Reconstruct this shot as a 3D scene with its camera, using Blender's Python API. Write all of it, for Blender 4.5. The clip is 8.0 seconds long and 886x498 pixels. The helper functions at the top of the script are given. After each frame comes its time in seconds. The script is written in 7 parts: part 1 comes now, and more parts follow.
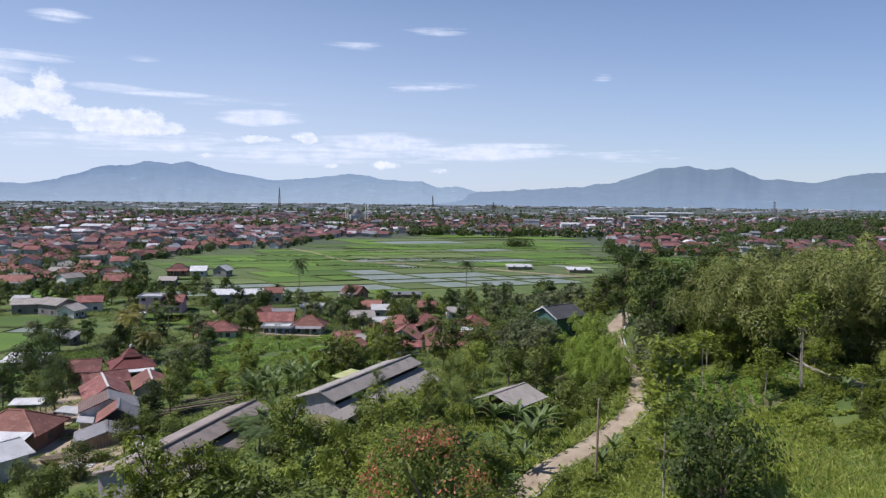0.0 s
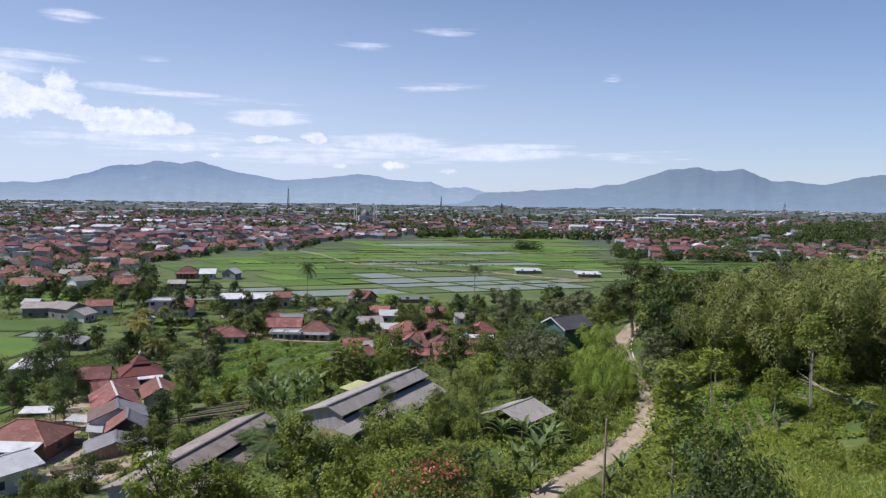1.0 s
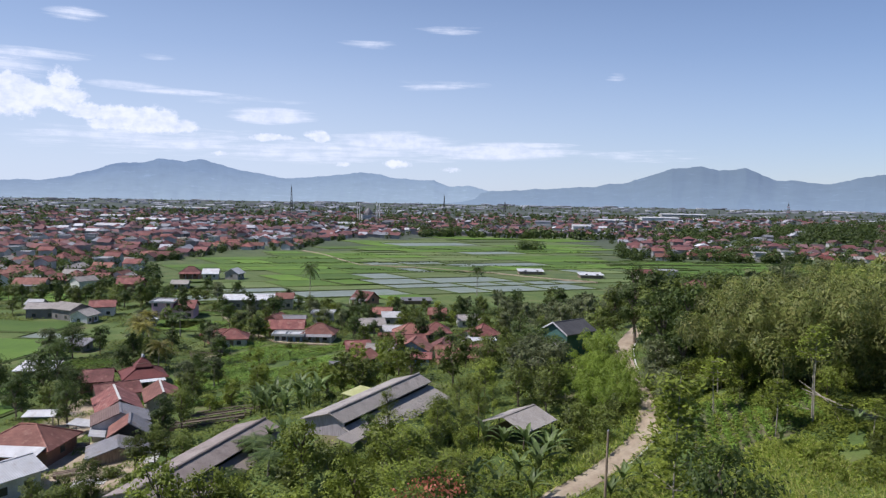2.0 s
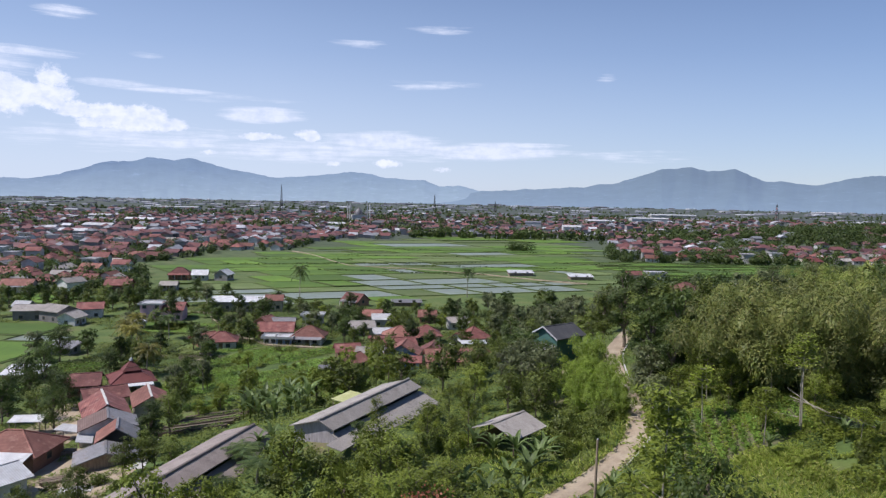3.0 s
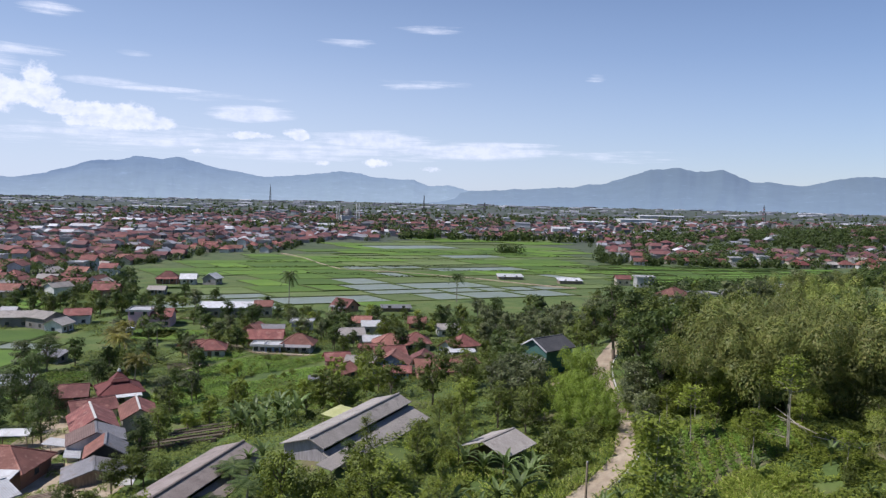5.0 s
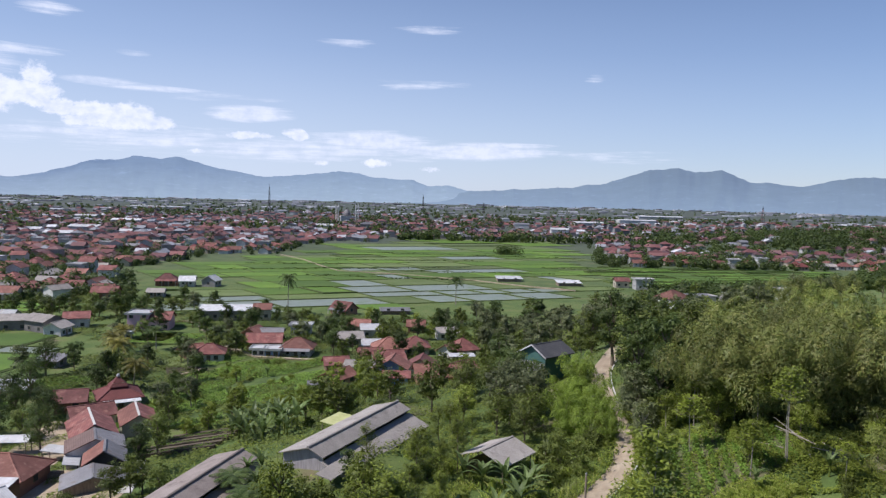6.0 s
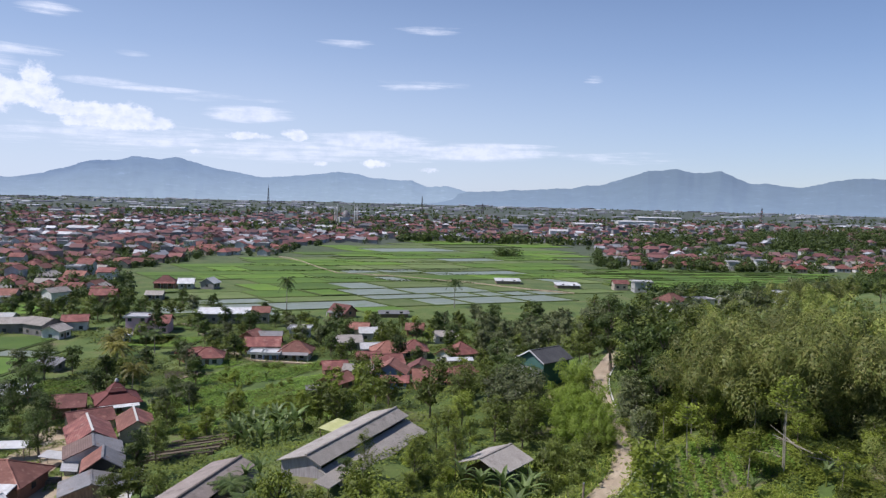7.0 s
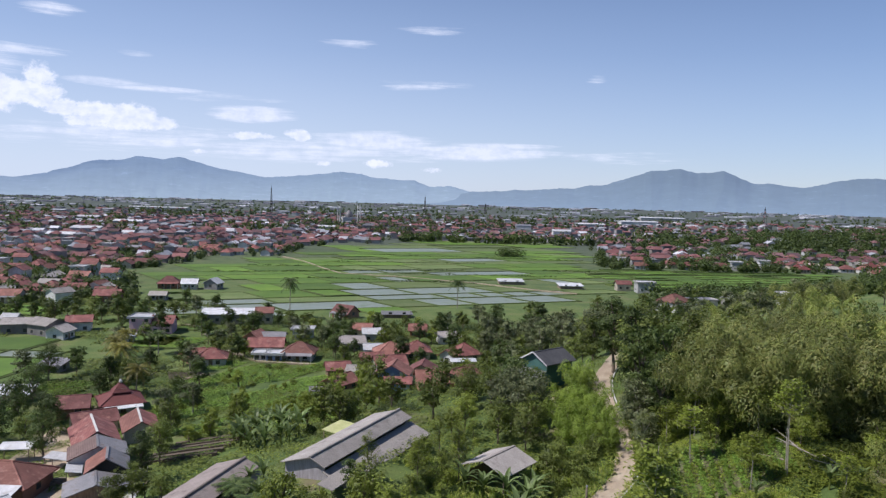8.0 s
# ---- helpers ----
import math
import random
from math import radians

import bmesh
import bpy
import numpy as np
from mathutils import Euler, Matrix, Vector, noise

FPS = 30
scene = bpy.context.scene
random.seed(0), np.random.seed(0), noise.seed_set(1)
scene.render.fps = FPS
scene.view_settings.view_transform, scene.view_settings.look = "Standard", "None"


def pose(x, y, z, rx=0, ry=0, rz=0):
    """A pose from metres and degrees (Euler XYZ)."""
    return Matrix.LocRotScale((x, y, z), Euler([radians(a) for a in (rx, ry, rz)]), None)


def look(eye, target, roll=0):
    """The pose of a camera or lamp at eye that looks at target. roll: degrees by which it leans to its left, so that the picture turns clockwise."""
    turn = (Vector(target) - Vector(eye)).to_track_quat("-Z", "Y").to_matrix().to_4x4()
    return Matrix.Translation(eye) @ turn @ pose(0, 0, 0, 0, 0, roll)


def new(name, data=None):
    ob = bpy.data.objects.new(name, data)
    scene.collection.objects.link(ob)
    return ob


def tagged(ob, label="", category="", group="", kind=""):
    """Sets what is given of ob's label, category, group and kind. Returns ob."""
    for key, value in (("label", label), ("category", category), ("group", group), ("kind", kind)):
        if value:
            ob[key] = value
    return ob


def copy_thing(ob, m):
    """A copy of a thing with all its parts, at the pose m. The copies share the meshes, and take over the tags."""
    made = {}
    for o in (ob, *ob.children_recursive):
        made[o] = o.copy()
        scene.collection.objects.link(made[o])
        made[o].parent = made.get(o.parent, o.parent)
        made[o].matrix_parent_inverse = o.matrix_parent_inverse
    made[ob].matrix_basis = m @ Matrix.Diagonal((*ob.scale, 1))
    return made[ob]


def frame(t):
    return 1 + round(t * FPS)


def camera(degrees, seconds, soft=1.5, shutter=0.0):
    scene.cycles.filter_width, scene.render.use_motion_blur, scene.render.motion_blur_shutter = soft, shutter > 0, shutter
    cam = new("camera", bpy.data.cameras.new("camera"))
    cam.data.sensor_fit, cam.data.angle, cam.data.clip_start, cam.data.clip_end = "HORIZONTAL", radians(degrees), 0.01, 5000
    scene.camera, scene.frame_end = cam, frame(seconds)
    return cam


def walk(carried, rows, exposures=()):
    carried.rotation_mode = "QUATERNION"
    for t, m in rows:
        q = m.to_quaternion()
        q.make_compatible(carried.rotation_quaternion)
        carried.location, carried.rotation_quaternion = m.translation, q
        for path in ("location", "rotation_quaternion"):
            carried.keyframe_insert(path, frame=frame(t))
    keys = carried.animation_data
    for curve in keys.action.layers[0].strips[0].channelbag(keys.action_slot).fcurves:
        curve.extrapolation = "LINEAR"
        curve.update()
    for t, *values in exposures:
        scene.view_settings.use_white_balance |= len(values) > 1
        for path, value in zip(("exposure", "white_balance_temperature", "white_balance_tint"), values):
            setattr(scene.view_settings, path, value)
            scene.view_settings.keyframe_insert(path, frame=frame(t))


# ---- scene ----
cam = camera(62.0, 8.0, soft=1.3)

# seconds, eye, yaw, pitch, roll: the drone climbs about seven metres and sways a little
PATH = [
    (0, (0.00, -0.00, 32.00), 0.005, -3.852, 0.617),
    (0.5, (-0.03, -0.07, 32.72), 0.373, -3.840, 0.700),
    (1, (0.01, 0.09, 33.53), 0.653, -3.841, 0.824),
    (1.5, (0.07, 0.14, 34.12), 0.960, -3.929, 0.915),
    (3, (0.08, 0.34, 35.19), 0.131, -3.976, 1.146),
    (3.5, (0.03, 0.36, 35.76), -0.464, -3.955, 1.152),
    (4, (-0.04, 0.36, 36.22), -0.637, -3.971, 1.211),
    (4.5, (-0.07, 0.35, 36.68), -0.659, -3.998, 1.269),
    (6, (-0.15, 0.36, 38.12), -0.787, -4.004, 1.372),
    (6.5, (-0.14, 0.34, 38.55), -0.759, -3.965, 1.392),
    (7, (-0.07, 0.32, 38.91), -0.863, -3.957, 1.419),
    (7.5, (-0.12, 0.27, 39.15), -0.934, -3.977, 1.436),
    (8, (-0.14, 0.18, 39.20), -0.643, -3.973, 1.435),
]
walk(cam, [(t, look(e, (e[0] - 100 * math.sin(radians(yaw)) * math.cos(radians(pitch)),
                        e[1] + 100 * math.cos(radians(yaw)) * math.cos(radians(pitch)),
                        e[2] + 100 * math.sin(radians(pitch))), roll))
           for t, e, yaw, pitch, roll in PATH],
     exposures=[(0, 0.03, 5860, 18), (8, 0.03, 5860, 18)])

# ---- daylight ----
SUN_ELEVATION, SUN_AZIMUTH = 53.0, 257.0      # degrees; azimuth clockwise from +y
world = bpy.data.worlds.new("sky")
scene.world = world
world.use_nodes = True
wt = world.node_tree
sky = wt.nodes.new("ShaderNodeTexSky")
sky.sky_type, sky.sun_disc = "NISHITA", False
sky.sun_elevation, sky.sun_rotation = radians(SUN_ELEVATION), radians(SUN_AZIMUTH)
sky.altitude, sky.air_density, sky.dust_density, sky.ozone_density = 700, 1.0, 0.4, 4.0
wt.links.new(sky.outputs[0], wt.nodes["Background"].inputs[0])
wt.nodes["Background"].inputs[1].default_value = 0.09
sun_data = bpy.data.lights.new("sun", "SUN")
sun_data.energy, sun_data.angle, sun_data.color = 5.0, radians(0.6), (1.0, 0.93, 0.80)
sun = new("sun", sun_data)
sa, se = radians(SUN_AZIMUTH), radians(SUN_ELEVATION)
sun.matrix_world = look((-200 * 0.5, 0, 400), (-200 * 0.5 - math.sin(sa) * math.cos(se), -math.cos(sa) * math.cos(se), 400 - math.sin(se)))

# ---- materials ----
def nodes_of(name):
    m = bpy.data.materials.new(name)
    m.use_nodes = True
    return m, m.node_tree, m.node_tree.nodes["Principled BSDF"]


def node(nt, kind, **inputs):
    n = nt.nodes.new(kind)
    for k, v in inputs.items():
        n.inputs[k.replace("_", " ")].default_value = v
    return n


def ramp(nt, fac, colours, spread=(0.3, 0.7)):
    r = nt.nodes.new("ShaderNodeValToRGB")
    e = r.color_ramp.elements
    for i in range(len(colours) - 2):
        e.new(0.5)
    for i, c in enumerate(colours):
        e[i].position = spread[0] + (spread[1] - spread[0]) * i / (len(colours) - 1)
        e[i].color = (*c, 1)
    nt.links.new(fac, r.inputs[0])
    return r.outputs[0]


def noise_of(nt, scale, detail=4.0, stretch=None, rough=0.6):
    co = nt.nodes.new("ShaderNodeTexCoord")
    out = co.outputs["Object"]
    if stretch:
        mp = nt.nodes.new("ShaderNodeMapping")
        mp.inputs["Scale"].default_value = stretch
        nt.links.new(out, mp.inputs[0])
        out = mp.outputs[0]
    n = node(nt, "ShaderNodeTexNoise", Scale=scale, Detail=detail, Roughness=rough)
    nt.links.new(out, n.inputs["Vector"])
    return n.outputs["Fac"]


def scaled(nt, colour, fac, low, high):
    """Colour multiplied by a value running from low to high with fac."""
    mr = nt.nodes.new("ShaderNodeMapRange")
    mr.inputs["To Min"].default_value, mr.inputs["To Max"].default_value = low, high
    nt.links.new(fac, mr.inputs[0])
    hs = nt.nodes.new("ShaderNodeHueSaturation")
    nt.links.new(mr.outputs[0], hs.inputs["Value"])
    nt.links.new(colour, hs.inputs["Color"])
    return hs.outputs[0]


def bumped(nt, bsdf, height, strength, distance=0.05):
    b = nt.nodes.new("ShaderNodeBump")
    b.inputs["Strength"].default_value, b.inputs["Distance"].default_value = strength, distance
    nt.links.new(height, b.inputs["Height"])
    nt.links.new(b.outputs[0], bsdf.inputs["Normal"])


def surface(name, colours, scale=0.6, fine=6.0, rough=0.8, metal=0.0, bump=0.4, vary=0.25, stretch=None):
    """A worn solid surface: large patches, fine grain, a shade of its own for each object."""
    m, nt, b = nodes_of(name)
    col = ramp(nt, noise_of(nt, scale, 5, stretch), colours)
    grain = noise_of(nt, fine, 6, stretch)
    col = scaled(nt, col, grain, 0.75, 1.25)
    info = nt.nodes.new("ShaderNodeObjectInfo")
    col = scaled(nt, col, info.outputs["Random"], 1 - vary, 1 + vary)
    nt.links.new(col, b.inputs["Base Color"])
    b.inputs["Roughness"].default_value, b.inputs["Metallic"].default_value = rough, metal
    if bump:
        bumped(nt, b, grain, bump)
    return m


def ribbed(name, colours, pitch, rough=0.6, metal=0.0, bump=0.4, rust=None, along="X", vary=0.2):
    """Roofing with ribs or tile courses at the given pitch in metres, with stains."""
    m, nt, b = nodes_of(name)
    col = ramp(nt, noise_of(nt, 0.5, 6), colours)
    if rust:
        mix = nt.nodes.new("ShaderNodeMix")
        mix.data_type = "RGBA"
        mix.inputs["B"].default_value = (*rust, 1)
        lim = nt.nodes.new("ShaderNodeMapRange")
        lim.inputs["From Min"].default_value, lim.inputs["From Max"].default_value = 0.55, 0.72
        nt.links.new(noise_of(nt, 0.9, 7), lim.inputs[0])
        nt.links.new(lim.outputs[0], mix.inputs["Factor"])
        nt.links.new(col, mix.inputs["A"])
        col = mix.outputs["Result"]
    co = nt.nodes.new("ShaderNodeTexCoord")
    w = nt.nodes.new("ShaderNodeTexWave")
    w.bands_direction = along
    w.inputs["Scale"].default_value = 0.314 / pitch
    w.inputs["Distortion"].default_value = 0.4
    nt.links.new(co.outputs["Object"], w.inputs[0])
    col = scaled(nt, col, w.outputs["Fac"], 0.88, 1.08)
    col = scaled(nt, col, noise_of(nt, 5.0, 5), 0.75, 1.25)
    info = nt.nodes.new("ShaderNodeObjectInfo")
    col = scaled(nt, col, info.outputs["Random"], 1 - vary, 1 + vary)
    nt.links.new(col, b.inputs["Base Color"])
    b.inputs["Roughness"].default_value, b.inputs["Metallic"].default_value = rough, metal
    bumped(nt, b, w.outputs["Fac"], bump, 0.04)
    return m


def leafy(name, dark, light, tip=None, through_light=0.35, rough=0.5, vary=0.3, patchy=0.38):
    """Leaves: each leaf its own shade, each plant a little lighter or darker."""
    m, nt, b = nodes_of(name)
    geo = nt.nodes.new("ShaderNodeNewGeometry")
    col = ramp(nt, geo.outputs["Random Per Island"], [dark, light] + ([tip] if tip else []), (0.1, 0.95))
    col = scaled(nt, col, noise_of(nt, 0.45, 3), 1 - patchy, 1 + patchy)
    info = nt.nodes.new("ShaderNodeObjectInfo")
    col = scaled(nt, col, info.outputs["Random"], 1 - vary, 1 + vary)
    nt.links.new(col, b.inputs["Base Color"])
    b.inputs["Roughness"].default_value = rough
    b.inputs["Specular IOR Level"].default_value = 0.3
    tr = nt.nodes.new("ShaderNodeBsdfTranslucent")
    nt.links.new(col, tr.inputs[0])
    mix = nt.nodes.new("ShaderNodeMixShader")
    mix.inputs[0].default_value = through_light
    nt.links.new(b.outputs[0], mix.inputs[1])
    nt.links.new(tr.outputs[0], mix.inputs[2])
    nt.links.new(mix.outputs[0], nt.nodes["Material Output"].inputs[0])
    return m


M_BARK = surface("bark", [(0.10, 0.075, 0.05), (0.20, 0.16, 0.12)], 2, 12, 0.9)
M_PALE_BARK = surface("pale_bark", [(0.22, 0.19, 0.15), (0.38, 0.34, 0.28)], 2, 12, 0.9)
M_CULM = surface("bamboo_culm", [(0.16, 0.19, 0.05), (0.30, 0.28, 0.12)], 2, 9, 0.6)
M_LEAF_DARK = leafy("leaf_dark", (0.05, 0.078, 0.018), (0.115, 0.155, 0.038), through_light=0.4)
M_LEAF_MID = leafy("leaf_mid", (0.088, 0.114, 0.02), (0.182, 0.22, 0.045), through_light=0.35)
M_LEAF_GREY = leafy("leaf_greyish", (0.085, 0.105, 0.042), (0.20, 0.22, 0.095))
M_LEAF_LIGHT = leafy("leaf_light", (0.15, 0.188, 0.022), (0.255, 0.305, 0.05), through_light=0.38)
M_BAMBOO = leafy("bamboo_leaf", (0.115, 0.145, 0.032), (0.165, 0.19, 0.046), (0.24, 0.23, 0.066), through_light=0.26, vary=0.3, patchy=0.1)
M_BAMBOO_LIGHT = leafy("young_bamboo_leaf", (0.15, 0.195, 0.038), (0.215, 0.255, 0.052), (0.29, 0.295, 0.072), through_light=0.26, vary=0.25, patchy=0.1)
M_BANANA = leafy("banana_leaf", (0.09, 0.135, 0.035), (0.18, 0.24, 0.08), through_light=0.3, rough=0.5)
M_PALM = leafy("palm_frond", (0.045, 0.075, 0.018), (0.13, 0.17, 0.05))
M_PALM_DRY = leafy("yellowing_frond", (0.12, 0.12, 0.02), (0.26, 0.23, 0.05))
M_LIME = leafy("lime_bamboo_leaf", (0.16, 0.23, 0.025), (0.29, 0.38, 0.06), through_light=0.38)
M_FLOWER = leafy("orange_blossom", (0.42, 0.12, 0.07), (0.58, 0.22, 0.13))
M_GRASS = leafy("grass_blades", (0.22, 0.30, 0.04), (0.38, 0.46, 0.08), (0.50, 0.48, 0.16), through_light=0.5)
M_CROP = leafy("garden_crop", (0.10, 0.17, 0.022), (0.22, 0.33, 0.06))
M_TILE = ribbed("clay_tiles", [(0.10, 0.040, 0.036), (0.185, 0.068, 0.058), (0.27, 0.115, 0.094)], 0.11, 0.85, rust=(0.26, 0.15, 0.125), along="Z", vary=0.35)
M_TILE_RED = ribbed("red_roof", [(0.115, 0.032, 0.028), (0.175, 0.05, 0.043)], 0.11, 0.75, along="Z", vary=0.15)
M_TILE_ORANGE = ribbed("orange_tiles", [(0.15, 0.062, 0.047), (0.27, 0.12, 0.09)], 0.11, 0.85, rust=(0.33, 0.18, 0.14), along="Z", vary=0.3)
M_TILE_PATCHED = ribbed("patched_tiles", [(0.09, 0.034, 0.03), (0.15, 0.058, 0.05), (0.21, 0.10, 0.085)], 0.11, 0.85, rust=(0.30, 0.15, 0.115), along="Z", vary=0.1)
M_TILE_BROWN = ribbed("brown_tiles", [(0.13, 0.085, 0.075), (0.20, 0.135, 0.115)], 0.11, 0.85, rust=(0.10, 0.055, 0.045), along="Z", vary=0.1)
M_ASBESTOS = ribbed("fibre_cement_sheet", [(0.265, 0.24, 0.215), (0.375, 0.34, 0.305)], 0.18, 0.9, rust=(0.19, 0.165, 0.15))
M_BROWN_SHEET = ribbed("brownish_cement_sheet", [(0.20, 0.163, 0.145), (0.28, 0.238, 0.212)], 0.18, 0.9, rust=(0.14, 0.115, 0.10))
M_ZINC = ribbed("zinc_sheet", [(0.17, 0.165, 0.17), (0.26, 0.25, 0.255)], 0.18, 0.6, 0.1, rust=(0.16, 0.11, 0.08))
M_WHITE_SHEET = ribbed("white_sheet", [(0.40, 0.40, 0.40), (0.60, 0.60, 0.60)], 0.25, 0.6, rust=(0.34, 0.30, 0.27))
M_DARK_SHEET = ribbed("dark_sheet", [(0.05, 0.05, 0.055), (0.09, 0.088, 0.09)], 0.25, 0.75)
M_YELLOW_SHEET = surface("yellow_tarpaulin", [(0.33, 0.34, 0.13), (0.45, 0.45, 0.22)], 0.8, 5, 0.6)
M_WHITE_WALL = surface("white_plaster", [(0.38, 0.37, 0.35), (0.62, 0.61, 0.59)], 0.5, 5, 0.85)
M_CREAM_WALL = surface("cream_plaster", [(0.36, 0.31, 0.24), (0.52, 0.46, 0.37)], 0.5, 5, 0.85)
M_PINK_WALL = surface("pink_plaster", [(0.60, 0.36, 0.42), (0.72, 0.48, 0.54)], 0.5, 5, 0.85, vary=0.05)
M_GREY_WALL = surface("grey_render", [(0.16, 0.15, 0.145), (0.28, 0.265, 0.255)], 0.5, 5, 0.9)
M_BRICK_WALL = surface("bare_brick", [(0.24, 0.13, 0.09), (0.34, 0.19, 0.13)], 0.6, 8, 0.9)
M_GREEN_WALL = surface("dark_green_boards", [(0.035, 0.10, 0.085), (0.06, 0.14, 0.12)], 0.6, 8, 0.8, vary=0.05)
M_BLUE_WALL = surface("blue_plaster", [(0.14, 0.22, 0.40), (0.22, 0.32, 0.50)], 0.6, 6, 0.8)
M_WOOD = surface("old_boards", [(0.15, 0.11, 0.08), (0.28, 0.22, 0.16)], 1.2, 8, 0.9, stretch=(4, 4, 0.6))
M_GREY_BOARDS = surface("weathered_grey_boards", [(0.22, 0.20, 0.20), (0.36, 0.33, 0.34)], 1.2, 8, 0.9, stretch=(4, 4, 0.6))
M_CONCRETE = surface("concrete", [(0.36, 0.35, 0.33), (0.52, 0.50, 0.47)], 0.8, 8, 0.9)
M_PALE_CONCRETE = surface("pale_concrete", [(0.50, 0.48, 0.44), (0.66, 0.64, 0.60)], 0.8, 8, 0.9)
M_ROAD = surface("dirt_road", [(0.27, 0.205, 0.14), (0.36, 0.29, 0.205), (0.43, 0.36, 0.265)], 0.35, 4, 0.95, vary=0)
M_STEEL = surface("painted_steel", [(0.30, 0.30, 0.31), (0.42, 0.42, 0.43)], 1, 5, 0.6, 0.3)
M_RED_STEEL = surface("red_painted_steel", [(0.40, 0.10, 0.08), (0.50, 0.15, 0.12)], 1, 5, 0.6)
M_GLASS, _nt, _b = nodes_of("window_glass")
_b.inputs["Base Color"].default_value, _b.inputs["Roughness"].default_value = (0.05, 0.055, 0.06, 1), 0.15
M_DARK = surface("gable_shade_and_dark_steel", [(0.03, 0.028, 0.025), (0.06, 0.055, 0.05)], 1, 5, 0.9)
M_TANK = surface("blue_plastic", [(0.03, 0.08, 0.28), (0.05, 0.12, 0.36)], 1, 5, 0.4)
M_RICE_FIELD = surface("growing_rice", [(0.064, 0.122, 0.007), (0.085, 0.158, 0.009), (0.115, 0.18, 0.016)], 0.06, 1.2, 0.8, vary=0.3, bump=0.7)
M_RICE_PALE = surface("thin_rice", [(0.078, 0.122, 0.02), (0.11, 0.15, 0.034), (0.145, 0.17, 0.06)], 0.09, 1.4, 0.75, vary=0.25, bump=0.6)
M_BUND = surface("grassy_bund", [(0.05, 0.078, 0.013), (0.085, 0.115, 0.024)], 0.3, 2, 0.9)
M_WEEDY_SOIL = surface("weedy_soil", [(0.085, 0.10, 0.035), (0.13, 0.13, 0.055), (0.17, 0.14, 0.085)], 0.5, 3, 0.95)
M_RED_EARTH = surface("red_earth", [(0.26, 0.13, 0.085), (0.38, 0.21, 0.145)], 0.2, 2, 0.95)
M_SOIL = surface("turned_soil", [(0.06, 0.046, 0.033), (0.115, 0.086, 0.06)], 0.4, 3, 0.95)


def water_surface():
    m, nt, b = nodes_of("flooded_paddy")
    col = ramp(nt, noise_of(nt, 0.12, 6), [(0.15, 0.175, 0.11), (0.20, 0.22, 0.15), (0.13, 0.17, 0.06)], (0.35, 0.7))
    nt.links.new(col, b.inputs["Base Color"])
    r = nt.nodes.new("ShaderNodeMapRange")
    r.inputs["To Min"].default_value, r.inputs["To Max"].default_value = 0.16, 0.5
    nt.links.new(noise_of(nt, 0.25, 5), r.inputs[0])
    nt.links.new(r.outputs[0], b.inputs["Roughness"])
    bumped(nt, b, noise_of(nt, 2.5, 3), 0.08, 0.02)
    return m


M_WATER = water_surface()


def ground_surface():
    """Grass, scrub, bare earth and, far out on the plain, strips of field greyed by distance haze put into the colour.
    """
    m, nt, b = nodes_of("ground_cover")
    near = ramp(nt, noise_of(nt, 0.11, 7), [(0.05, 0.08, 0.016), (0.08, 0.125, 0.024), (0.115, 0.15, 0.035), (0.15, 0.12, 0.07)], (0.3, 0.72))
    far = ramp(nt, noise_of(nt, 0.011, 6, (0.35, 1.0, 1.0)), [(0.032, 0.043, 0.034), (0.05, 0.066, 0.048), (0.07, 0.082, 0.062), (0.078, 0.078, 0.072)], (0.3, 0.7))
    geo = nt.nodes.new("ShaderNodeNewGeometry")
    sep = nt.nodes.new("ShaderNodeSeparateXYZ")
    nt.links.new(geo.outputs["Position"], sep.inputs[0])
    # haze-greyed colours take over between 250 and 700 metres out
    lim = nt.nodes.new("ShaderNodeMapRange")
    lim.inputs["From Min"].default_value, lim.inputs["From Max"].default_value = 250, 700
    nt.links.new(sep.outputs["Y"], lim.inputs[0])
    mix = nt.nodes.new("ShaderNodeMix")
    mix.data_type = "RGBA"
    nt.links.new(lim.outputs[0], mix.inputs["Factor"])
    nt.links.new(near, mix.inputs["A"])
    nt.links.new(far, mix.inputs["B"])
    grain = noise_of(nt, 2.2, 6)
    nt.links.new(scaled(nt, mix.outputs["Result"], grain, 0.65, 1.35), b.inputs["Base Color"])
    b.inputs["Roughness"].default_value = 0.95
    bumped(nt, b, grain, 0.6, 0.2)
    return m


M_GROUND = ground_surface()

# ---- the lie of the land ----
HILL_X = [-500, -60, -45, -35, -22, -4, 12, 20, 30, 45, 80, 200, 700]
HILL_Z = [0, 0.6, 1.2, 2.2, 4.3, 7.3, 8.7, 10.2, 14.0, 15.5, 17.0, 19.0, 19.0]
ROAD = [(-3, 36), (-1, 44), (3, 52), (7, 59), (9.1, 61.9), (12.4, 65.6), (16.5, 70.4), (19.8, 74.9), (21.3, 78.1), (22.6, 85.4), (23.2, 94), (24.1, 101.9), (25.9, 110.4), (29, 118), (33, 128)]


def smooth(a, b, v):
    t = np.clip((v - a) / (b - a), 0, 1)
    return t * t * (3 - 2 * t)


